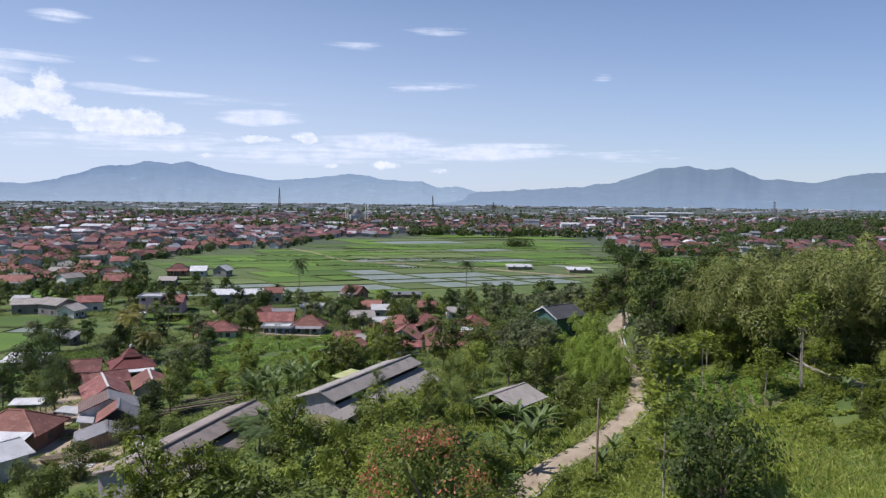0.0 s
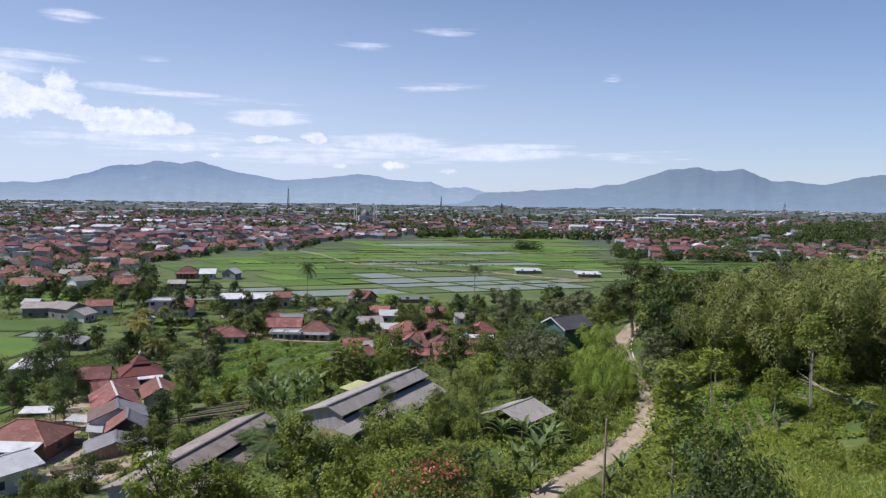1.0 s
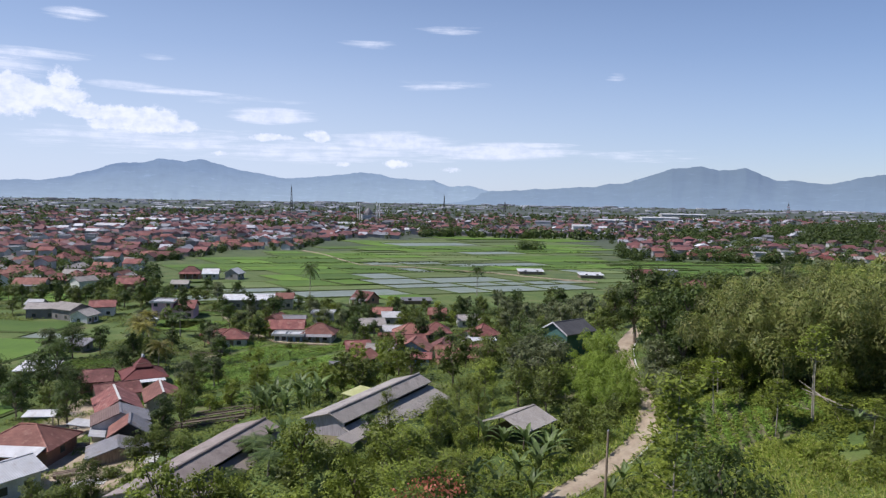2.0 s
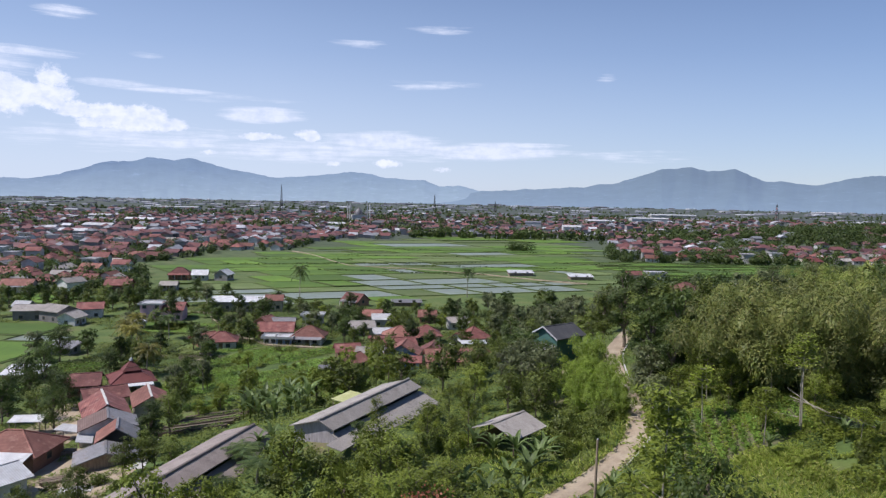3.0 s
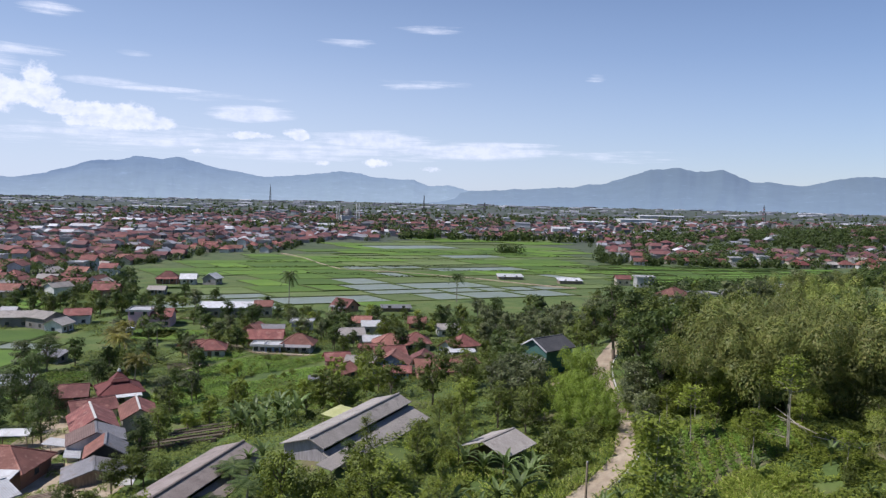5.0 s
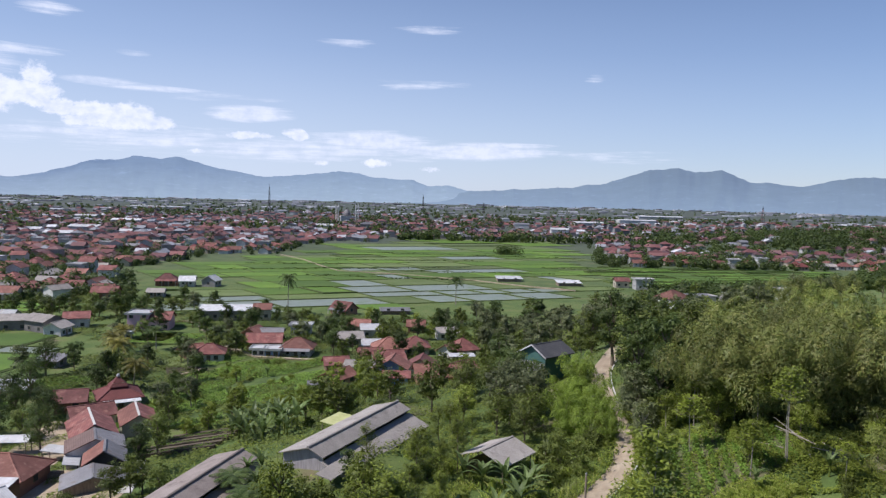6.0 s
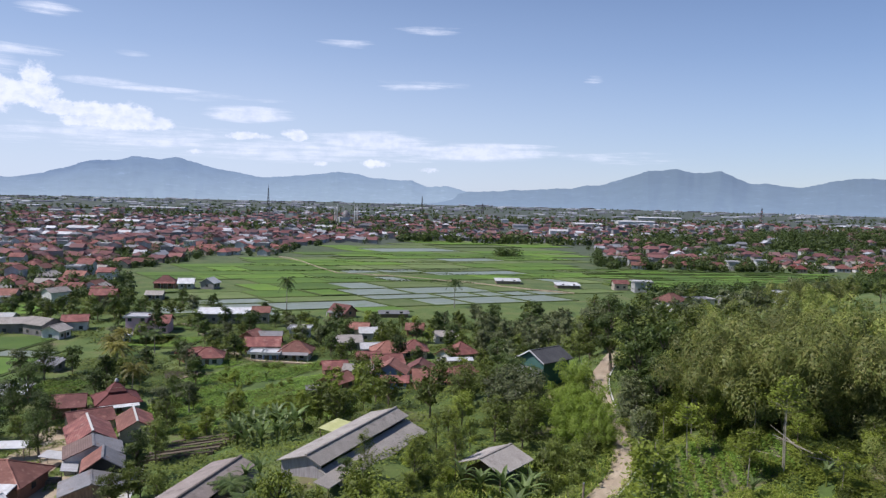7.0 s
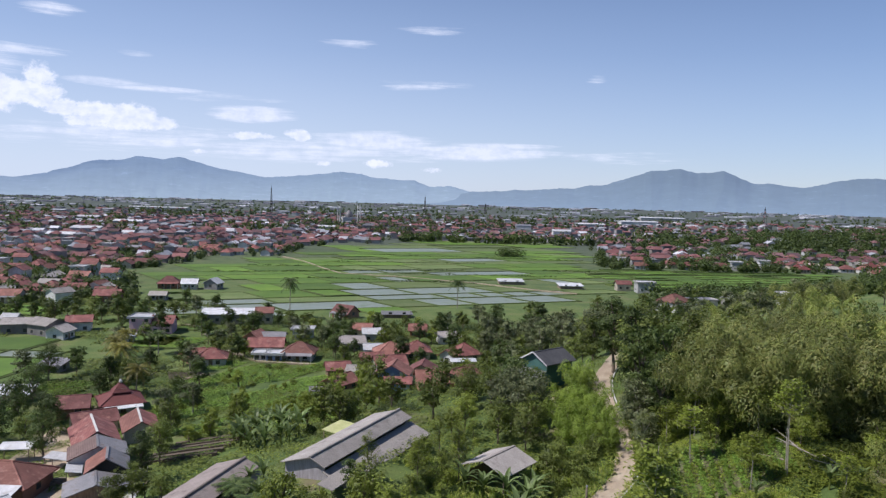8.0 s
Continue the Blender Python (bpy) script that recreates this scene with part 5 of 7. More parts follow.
def flowering(seed):
    pieces = list(broadleaf(seed, 8.0, 3.4, 5200, 0.22, M_LEAF_MID, crown_from=0.3, lobes=13))
    rng = np.random.default_rng(seed + 50)
    c = []
    for i in range(32):
        d = turned(rng, 1)[0]
        d[2] = abs(d[2]) * 0.9 + 0.15
        centre = np.array([0, 0, 5.0]) + d * (3.3, 3.3, 3.2)
        p = centre + rng.normal(size=(26, 3)) * 0.28
        c.append(leaves(rng, p, 0.17, 0.11))
    pieces.append(("blossom", quad_mesh("blossom", np.concatenate(c), M_FLOWER), "orange-red blossom"))
    return tuple(pieces)


KINDS = {}


def kind(key, name, label, category, pieces):
    KINDS.setdefault(key, []).append((name, label, category, pieces))


for s in range(3):
    kind("dark", "tree", "broad dark green tree with a dense crown", "tree", broadleaf(11 + s, 8.0, 3.0, 2900, 0.36, M_LEAF_DARK))
    kind("mid", "tree", "leafy green tree with a rounded uneven crown", "tree", broadleaf(21 + s, 7.0, 2.7, 2700, 0.34, M_LEAF_MID))
    kind("grey", "tree", "grey-green tree with a broken crown", "tree", broadleaf(31 + s, 8.0, 2.8, 2500, 0.42, M_LEAF_GREY, M_PALE_BARK))
    kind("lime", "tree", "light green young leafy tree", "tree", broadleaf(41 + s, 6.0, 2.4, 2500, 0.31, M_LEAF_LIGHT))
    kind("bamboo", "bamboo_clump", "tall yellow-green bamboo clump with arching plumes", "bamboo", bamboo_clump(51 + s, 12.0, 9, 12000, 0.35, (M_BAMBOO, M_BAMBOO_LIGHT, M_BAMBOO)[s], 0.28))
    kind("shrub", "shrub", "thick green shrub on the slope", "shrub", shrub(61 + s, 3.0, 2.4, 1000, 0.34, M_LEAF_MID))
    kind("pale_shrub", "shrub", "light green leafy low shrub", "shrub", shrub(71 + s, 3.0, 2.2, 1000, 0.34, M_LEAF_LIGHT))
    kind("sapling", "sapling", "slender light green sapling with upright shoots", "tree", sapling(81 + s, 7.0, 2400, 0.27, M_LEAF_LIGHT))
    kind("tall", "tree", "tall slender dark tree with a bare trunk", "tree", broadleaf(91 + s, 13.0, 3.0, 4500, 0.42, M_LEAF_DARK, M_BARK, 0.34, 17))
    kind("dark2", "tree", "dark green village tree with a dense crown", "tree", broadleaf(231 + s, 8.0, 3.0, 1500, 0.56, M_LEAF_DARK))
    kind("mid2", "tree", "green village tree with an uneven crown", "tree", broadleaf(241 + s, 7.0, 2.8, 1400, 0.54, M_LEAF_MID))
    kind("grey2", "grove_tree", "grey-green tree in a dense grove", "tree", broadleaf(251 + s, 8.0, 2.9, 1500, 0.56, M_LEAF_GREY, M_PALE_BARK))
    kind("lime2", "garden_tree", "light green garden tree with loose foliage", "tree", broadleaf(261 + s, 6.0, 2.4, 1250, 0.47, M_LEAF_LIGHT))
    kind("bamboo2", "bamboo_clump", "yellow-green bamboo clump in the back of the wood", "bamboo", bamboo_clump(271 + s, 12.0, 8, 5000, 0.5, (M_BAMBOO, M_BAMBOO_LIGHT, M_BAMBOO)[s], 0.3))
for s in range(2):
    kind("banana", "banana_plant", "banana plant with long arching leaves", "banana plant", banana(101 + s, 3.8))
    kind("palm", "coconut_palm", "tall coconut palm with feathery fronds", "palm", coconut(111 + s, 9.5))
    kind("yellow_palm", "coconut_palm", "coconut palm with yellowing fronds", "palm", coconut(121 + s, 6.5, M_PALM_DRY))
kind("lime_bamboo", "bamboo_clump", "bright green feathery bamboo thicket", "bamboo", bamboo_clump(151, 6.5, 11, 6500, 0.30, M_LIME, 0.26))
kind("twin", "tree", "young tree with two pale bare trunks and a flat crown", "tree", tiered_tree(161, 9.0, 2, M_LEAF_LIGHT, 1500, 0.34, 0.66, 1.5))
kind("thin", "tree", "thin young tree with a small flat crown", "tree", tiered_tree(171, 5.5, 1, M_LEAF_LIGHT, 700, 0.36, 0.6, 1.4))
kind("pine", "tree", "layered green tree on a thin trunk", "tree", tiered_tree(181, 8.5, 1, M_LEAF_LIGHT, 2600, 0.34, 0.42, 1.9))
kind("column", "tree", "narrow dark evergreen garden tree", "tree", broadleaf(191, 6.5, 1.5, 2400, 0.26, M_LEAF_DARK, crown_from=0.15, lobes=10))
kind("round", "tree", "dense dark green rounded tree", "tree", broadleaf(201, 8.0, 2.9, 5200, 0.26, M_LEAF_DARK, crown_from=0.3, lobes=14))
kind("flower", "tree", "green tree with orange-red blossom", "tree", flowering(211))

first_made = {}
chance = random.Random(77)


def plant(key, x, y, size=1.0, tall=1.0, pick=None, label="", sink=0.0, group=""):
    """Sets one plant of the kind on the ground with its own turn and size."""
    choices = KINDS[key]
    i = chance.randrange(len(choices)) if pick is None else pick % len(choices)
    name, words, category, pieces = choices[i]
    m = pose(x, y, float(ground_z(x, y)) - sink, 0, 0, chance.uniform(0, 360))
    if (key, i) not in first_made:
        ob = first_made[key, i] = make_plant(name, words, category, pieces)
        ob.matrix_basis = m
    else:
        ob = copy_thing(first_made[key, i], m)
    ob.scale = (size, size, size * tall)
    return tagged(ob, label, "", group)


def free(x, y, r=0.6):
    return all(math.hypot(x - a, y - b) > c + r for a, b, c in taken)


for (ax, ay), (bx, by) in zip(ROAD, ROAD[1:]):
    k = max(1, int(math.hypot(bx - ax, by - ay) / 1.5))
    for i in range(k):
        taken.append((ax + (bx - ax) * i / k, ay + (by - ay) * i / k, 1.5))


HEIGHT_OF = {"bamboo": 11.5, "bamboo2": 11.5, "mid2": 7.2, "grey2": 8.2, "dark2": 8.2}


def canopy_in_view(x, y):
    """Height limit for the wood's top, set by bearing to fit its outline in the camera's view."""
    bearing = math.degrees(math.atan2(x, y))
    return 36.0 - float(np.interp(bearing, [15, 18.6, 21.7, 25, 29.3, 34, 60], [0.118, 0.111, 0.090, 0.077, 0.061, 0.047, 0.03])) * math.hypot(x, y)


def scatter(n, area, keys, sizes, r=0.6, seed=1, tall=(0.9, 1.15), keep=None, under=None):
    """Plants over a box (x0, y0, x1, y1); keys with weights; keep(x, y) may refuse a place."""
    rng = random.Random(seed)
    names, weights = zip(*keys)
    done = tries = 0
    while done < n and tries < n * 12:
        tries += 1
        x, y = rng.uniform(area[0], area[2]), rng.uniform(area[1], area[3])
        if free(x, y, r) and (keep is None or keep(x, y)):
            key, size, up = rng.choices(names, weights)[0], rng.uniform(*sizes), rng.uniform(*tall)
            # plants are shrunk to stay below the outline fitted to the view
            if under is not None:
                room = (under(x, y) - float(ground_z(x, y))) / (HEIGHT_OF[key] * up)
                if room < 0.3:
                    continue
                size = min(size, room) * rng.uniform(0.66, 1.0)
            plant(key, x, y, size, up)
            done += 1


# single plants that stand out
plant("round", -55.2, 103.4, 0.8, 1.05)
plant("tall", -36.2, 90.6, 0.55, 0.95)
plant("round", -66.5, 117.5, 0.75, 1.0)
plant("dark", -69.5, 121.5, 0.9, 1.0)
plant("dark", -64.5, 106.5, 0.8, 1.0)
plant("dark", -71.0, 112.0, 0.85, 1.0)
plant("mid", -60.5, 108.5, 0.7, 1.0)
plant("grey", 22.9, 77.6, 0.6, 1.15)
plant("dark", -75.0, 119.0, 0.8, 1.0)
plant("yellow_palm", -55.8, 137.5, 0.85)
plant("dark", -61.0, 134.0, 0.7)
plant("mid", -57.6, 133.4, 0.6)
plant("dark", -45.6, 132.0, 0.6)
plant("twin", 30.9, 62.3, 0.95)
plant("thin", 25.2, 70.0, 1.0)
plant("thin", 27.6, 62.0, 0.9)
plant("thin", 33.5, 58.0, 0.6)
plant("pine", 14.9, 48.0, 1.3, 1.28)
plant("column", 16.3, 44.4, 1.25, 1.15)
plant("round", 13.1, 33.8, 0.98, 1.2)
plant("pale_shrub", 9.4, 33.0, 0.5)
plant("pale_shrub", 17.5, 40.0, 0.9)
plant("pale_shrub", 20.5, 41.5, 0.6)
plant("flower", -0.6, 34.8, 0.98, 1.17)
plant("palm", -45.5, 232.0, 1.0, 1.25)
plant("palm", 8.4, 261.0, 1.0, 1.0)
plant("yellow_palm", -65.0, 153.0, 1.0)
plant("yellow_palm", -70.5, 163.0, 0.9)
plant("yellow_palm", -72.0, 172.0, 0.9)
plant("palm", -66.0, 176.0, 0.8, 0.7)
plant("palm", -21.0, 76.5, 0.85, 0.3)
plant("palm", -22.0, 70.5, 0.8, 0.22)
plant("round", -77.4, 147.5, 0.9, 1.1)
plant("round", -71.6, 131.0, 0.85, 1.15)
plant("dark", -66.0, 110.5, 0.8)
plant("dark", -60.0, 115.0, 0.75)
plant("dark", -63.0, 119.0, 0.7)
plant("mid", -40.5, 113.0, 0.8)
plant("mid", -36.6, 98.0, 0.8, 1.1)
plant("mid", -38.6, 104.0, 0.6, 1.1)
plant("grey", -44.5, 121.5, 0.7)
plant("grey", -41.0, 125.0, 0.7)
plant("dark", -8.2, 73.6, 0.36, 1.0)
plant("lime", 4.5, 97.0, 0.8)
plant("lime", 2.6, 94.4, 0.55)
plant("sapling", -6.6, 75.0, 0.7)
for x, y, s in ((9.6, 70.2, 1.0), (8.3, 67.0, 1.1), (6.2, 65.5, 1.0), (4.2, 62.5, 1.0), (10.6, 73.4, 0.8), (2.2, 66.0, 0.9), (7.0, 61.4, 0.8), (3.4, 58.2, 0.9), (5.4, 73.2, 0.9), (7.6, 72.6, 0.95), (3.6, 74.8, 0.9),
                (-26.5, 101.0, 1.25), (-25.2, 103.8, 1.3), (-22.0, 104.6, 1.25), (-20.4, 102.0, 1.2), (-18.4, 100.4, 1.2), (-24.0, 106.4, 1.2), (-27.6, 105.6, 1.1), (-24.8, 98.6, 1.0), (-22.4, 97.6, 1.05), (-20.6, 99.4, 1.0), (-23.4, 102.4, 1.0), (-19.0, 97.0, 0.9), (-28.0, 103.0, 0.9),
                (-20.0, 80.0, 0.7), (-18.0, 78.0, 0.8), (-17.6, 74.0, 0.75), (27.0, 59.6, 0.55), (33.0, 59.4, 0.55), (36.0, 60.0, 0.5), (15.0, 62.5, 0.7), (17.0, 64.0, 0.6), (13.4, 60.0, 0.7), (19.5, 66.5, 0.5)):
    plant("banana", x, y, s)
for x, y, s in ((20.6, 103.6, 1.0), (18.2, 98.0, 0.9), (17.2, 93.0, 0.9), (19.6, 94.6, 0.8), (21.8, 108.0, 0.9), (16.6, 88.0, 0.8), (18.2, 85.0, 0.7)):
    plant("lime_bamboo", x, y, s)
for x, y, s in ((14.6, 83.0, 1.0), (16.8, 80.0, 0.9), (14.2, 78.0, 1.0), (16.0, 75.6, 0.9), (12.4, 74.0, 0.9), (18.4, 81.4, 0.8), (13.0, 80.5, 1.0)):
    plant("shrub", x, y, s, 1.2)
for x, y, s in ((12.0, 101.0, 0.95), (13.8, 97.0, 0.9), (10.4, 95.0, 0.9), (8.4, 91.0, 0.85), (12.6, 91.0, 0.85), (9.6, 101.0, 0.9), (11.4, 87.4, 0.75)):
    plant("grey" if s > 0.86 else "mid", x, y, s, 0.9)
for x, y, s in ((5.0, 108.0, 0.9), (9.0, 110.0, 0.9), (12.0, 108.0, 1.0), (6.0, 115.0, 0.9), (14.5, 105.0, 0.8)):
    plant("mid" if s == 0.9 else "dark", x, y, s, 0.9)
for x, y, s in ((26.4, 92.0, 0.85), (28.6, 88.0, 0.9), (30.0, 95.0, 1.0), (27.4, 98.0, 0.95), (32.0, 90.0, 0.9), (29.0, 104.0, 0.9), (26.6, 84.0, 0.7), (34.0, 99.0, 1.0), (31.0, 108.0, 0.95), (28.0, 113.0, 0.9)):
    plant("tall" if x < 29 else "mid", x, y, s if x < 29 else 1.5 * s)
plant("dark", 25.2, 87.0, 0.7, 1.0)
plant("grey", 23.9, 84.6, 0.85, 0.95)
plant("grey", 24.6, 88.6, 0.7, 1.0)
plant("lime_bamboo", 21.0, 90.6, 0.85)
plant("lime_bamboo", 20.2, 81.6, 0.62)
plant("lime_bamboo", 20.8, 85.4, 0.72)
plant("mid", 24.4, 81.4, 0.6, 1.0)
plant("lime", 39.6, 63.6, 0.62)
plant("lime", 28.6, 64.6, 0.45)
plant("lime", 42.6, 62.4, 0.7)
plant("mid", 41.4, 66.4, 0.6)

# small trees and weeds under the edge of the bamboo
scatter(26, (27, 68, 47, 77), [("pale_shrub", 0.45), ("lime", 0.25), ("shrub", 0.3)], (0.4, 0.75), 0.3, 24, (0.9, 1.3))
scatter(12, (24, 72, 34, 80), [("thin", 0.5), ("sapling", 0.5)], (0.7, 1.1), 0.3, 25)
# bamboo wood on the hill
for x, y, s in ((29.6, 74.2, 0.95), (30.5, 80.5, 1.05), (33.4, 74.4, 1.05), (36.6, 73.0, 1.12), (40.4, 73.6, 1.15), (43.6, 71.2, 1.12), (46.8, 69.0, 1.15), (31.6, 80.0, 1.08), (35.6, 78.6, 1.15), (39.6, 79.4, 1.2)):
    plant("bamboo", x, y, s)
scatter(22, (28, 81, 60, 100), [("bamboo", 0.6), ("bamboo2", 0.4)], (0.95, 1.2), 0.2, 3, (0.95, 1.1), lambda x, y: x > 30, canopy_in_view)
scatter(26, (33, 92, 70, 125), [("bamboo2", 0.85), ("mid2", 0.15)], (0.9, 1.15), 0.2, 33, (0.9, 1.1), lambda x, y: x > 34, canopy_in_view)
scatter(26, (47, 54, 95, 110), [("bamboo2", 0.85), ("dark2", 0.15)], (0.95, 1.25), 0.2, 4, (0.9, 1.1), lambda x, y: x > 46 + 0.15 * (y - 60), canopy_in_view)
plant("bamboo", 35.8, 52.4, 0.66)
plant("bamboo", 38.6, 56.6, 0.72)
scatter(40, (45, 118, 130, 225), [("bamboo2", 0.4), ("mid2", 0.35), ("grey2", 0.25)], (0.75, 1.1), 0.5, 5, (0.85, 1.1), lambda x, y: x > 0.33 * y, canopy_in_view)
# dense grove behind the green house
scatter(105, (8, 122, 62, 215), [("grey2", 0.6), ("dark2", 0.08), ("mid2", 0.32)], (0.8, 1.15), 0.5, 6, (0.85, 1.1), lambda x, y: x > 8 + 0.04 * (y - 122) and x < 34 + 0.25 * (y - 100), canopy_in_view)
# scrub and saplings at the foot of the camera's hill
scatter(70, (-27, 43, 3, 69), [("pale_shrub", 0.65), ("shrub", 0.25), ("lime", 0.1)], (0.8, 1.15), 0.3, 7, (0.9, 1.3))
scatter(14, (-5, 44, 4, 56), [("sapling", 1.0)], (1.0, 1.3), 0.3, 8)
scatter(26, (-2.5, 64, 5.5, 92), [("pale_shrub", 0.5), ("sapling", 0.3), ("shrub", 0.2)], (0.55, 0.85), 0.3, 8)
scatter(22, (-44, 58, -29, 86), [("mid", 0.3), ("shrub", 0.5), ("pale_shrub", 0.2)], (0.45, 0.75), 0.5, 9)
for x, y, s in ((-31.0, 59.5, 1.0), (-28.6, 57.6, 1.1), (-26.2, 59.0, 1.15), (-24.0, 57.0, 1.1), (-21.6, 58.6, 1.1), (-33.4, 61.0, 0.9), (-29.6, 55.0, 1.1), (-19.4, 60.4, 1.1), (-22.8, 61.6, 1.0), (-18.0, 63.0, 1.1)):
    plant("shrub" if y < 59 else "pale_shrub", x, y, s * 1.25, 1.25)
for x, y, s in ((-19.6, 41.0, 1.12), (-17.2, 39.4, 1.05), (-15.0, 41.6, 1.15), (-12.4, 39.8, 1.1), (-22.0, 43.4, 1.0), (-10.0, 41.4, 1.1), (-7.6, 39.6, 1.0)):
    plant("lime" if s > 1.1 else "mid", x, y, s)
plant("palm", -17.8, 70.6, 0.8, 0.3)
plant("banana", -15.6, 71.6, 1.0)
plant("banana", -14.4, 69.4, 1.0)
# garden of low light-green trees
scatter(46, (-38, 106, -13, 128), [("lime2", 0.45), ("pale_shrub", 0.55)], (0.4, 0.65), 0.5, 10, (0.8, 1.0))
scatter(24, (-18, 98, 3, 132), [("mid2", 0.4), ("shrub", 0.3), ("lime2", 0.3)], (0.6, 0.9), 0.8, 11)
scatter(48, (-46, 118, -13, 166), [("pale_shrub", 0.6), ("lime2", 0.15), ("shrub", 0.15), ("banana", 0.1)], (0.35, 0.6), 0.5, 19, (0.9, 1.2))
# trees among the village houses
scatter(60, (-62, 136, 10, 222), [("mid2", 0.35), ("dark2", 0.4), ("grey2", 0.15), ("lime2", 0.1)], (0.5, 0.8), 1.2, 12, keep=lambda x, y: not (-50 < x < -20 and y < 168))
for x, y, s in ((-14.5, 73.4, 0.4), (-12.6, 72.4, 0.45), (-10.6, 71.4, 0.5), (-16.4, 75.0, 0.4), (-7.0, 71.0, 0.55)):
    plant("pale_shrub", x, y, s)
scatter(74, (-150, 128, -46, 250), [("mid2", 0.35), ("dark2", 0.4), ("banana", 0.1), ("grey2", 0.15)], (0.5, 0.85), 1.5, 13, keep=lambda x, y: not (x < -66 and y < 145) and not (-150 < x < -84 and 120 < y < 200))
scatter(30, (5, 205, 110, 300), [("mid2", 0.4), ("dark2", 0.3), ("grey2", 0.3)], (0.6, 0.95), 1.0, 14, keep=lambda x, y: not in_plain(x, y) and y < 225 + 0.8 * (x - 5))
scatter(20, (-160, 205, -95, 262), [("dark2", 0.5), ("mid2", 0.5)], (0.5, 0.8), 1.0, 23)
# undergrowth on the slope right of the lane
scatter(30, (20, 77, 34, 88), [("pale_shrub", 0.7), ("shrub", 0.3)], (0.35, 0.75), 0.4, 15)
scatter(12, (20, 52, 46, 63), [("pale_shrub", 0.85), ("shrub", 0.15)], (0.25, 0.55), 0.4, 16)
scatter(20, (32, 53, 47, 61), [("shrub", 0.5), ("pale_shrub", 0.35), ("banana", 0.15)], (0.25, 0.5), 0.4, 26)
scatter(18, (8, 56, 20, 80), [("shrub", 0.4), ("pale_shrub", 0.6)], (0.3, 0.6), 0.4, 17)



# ---- the town on the plain ----
PLAIN_X, PLAIN_Y = np.arange(-1600, 1610, 10.0), np.arange(230, 1620, 10.0)
PLAIN_Z = bare_ground(*np.meshgrid(PLAIN_X, PLAIN_Y))


def plain_z(x, y):
    """Height of the plain, read from a coarse table."""
    u, v = (x + 1600) / 10, (y - 230) / 10
    i, j = int(u), int(v)
    if not (0 <= i < len(PLAIN_X) - 1 and 0 <= j < len(PLAIN_Y) - 1):
        return 0.0
    u, v = u - i, v - j
    return float((PLAIN_Z[j, i] * (1 - u) + PLAIN_Z[j, i + 1] * u) * (1 - v) + (PLAIN_Z[j + 1, i] * (1 - u) + PLAIN_Z[j + 1, i + 1] * u) * v)


def in_town(x, y):
    """Where houses stand, by a share from 0 to 1."""
    if in_plain(x, y) or in_plain(x - 8, y) or in_plain(x + 8, y) or in_plain(x, y - 8) or in_plain(x, y + 10):
        return 0.0
    if x < -95 - 0.25 * (y - 235) and y < 1100:
        return 0.92 if y > 246 else 0.0
    if x < 60 and y > 455:
        return 0.9 if y < 760 else 0.6 if y < 1200 else 0.25
    if x >= 60 and y > 400 and x > 0.18 * y + 20:
        return 0.6 if y < 540 else (0.16 if x > 0.3 * y else 0.5) if y < 900 else 0.4 if y < 1300 else 0.2
    return 0.0 if y < 600 else 0.6 if y < 900 else 0.35


def town_masters():
    out = []
    for i, (w, d, h, k, r, roof, wall, words) in enumerate((
            (7.5, 6.2, 2.5, "hip", 1.9, M_TILE, M_WHITE_WALL, "white town house with a red hipped roof"),
            (7, 5.8, 2.5, "gable", 1.7, M_TILE, M_CREAM_WALL, "cream town house with a red gable roof"),
            (8, 6, 2.5, "gable", 1.7, M_TILE_ORANGE, M_WHITE_WALL, "white town house with an orange tiled roof"),
            (6.4, 6, 2.5, "hip", 1.8, M_TILE_RED, M_CREAM_WALL, "cream town house with a dark red roof"),
            (7.4, 5, 2.5, "gable", 1.3, M_ASBESTOS, M_GREY_WALL, "grey town house with a sheet roof"),
            (6.4, 6, 5.4, "gable", 1.5, M_TILE, M_WHITE_WALL, "tall white town house with red tiles"),
            (6.4, 6, 5.2, "flat", 0.3, M_WHITE_SHEET, M_WHITE_WALL, "white flat-roofed town house"),
            (8, 6, 2.5, "gable", 1.2, M_ZINC, M_CREAM_WALL, "cream town house with a zinc roof"))):
        out.append((words, lambda x, y, t, a=(w, d, h, k, r, roof, wall, words): house(x, y, t, *a, windows=((0, -0.28), (0, 0.28)), door=0.0, group="town houses beyond the paddies", name="town_house", register=False)))
    return out


def town():
    rng = random.Random(31)
    makers, made, far_spots = town_masters(), {}, []
    y = 248.0
    while y < 1500:
        step = 9.6 if y < 760 else 12 if y < 1100 else 18
        x = -0.72 * y - 40
        while x < 0.72 * y + 40:
            px, py = x + rng.uniform(-2.6, 2.6), y + rng.uniform(-2.6, 2.6)
            share = in_town(px, py) * (0.75 + 0.5 * noise.noise((px * 0.012, py * 0.012, 8)))
            if rng.random() < share and free(px, py, 3.4):
                near = py < 385 and px < -60 or py < 470 and px > 60 or 455 < py < 520 and px <= 60
                turn = 14 * noise.noise((px * 0.006, py * 0.006, 1)) + rng.choice((0, 90)) + rng.uniform(-7, 7)
                if near and len(taken) < 1150:
                    i = rng.choices(range(8), (5, 5, 4, 3, 3, 2, 1.2, 1.5))[0]
                    if i in made:
                        copy_thing(made[i], pose(px, py, plain_z(px, py), 0, 0, turn))
                    else:
                        made[i] = makers[i][1](px, py, turn)
                else:
                    far_spots.append((px, py, turn))
                taken.append((px, py, 3.6))
            x += step
        y += step
    return far_spots


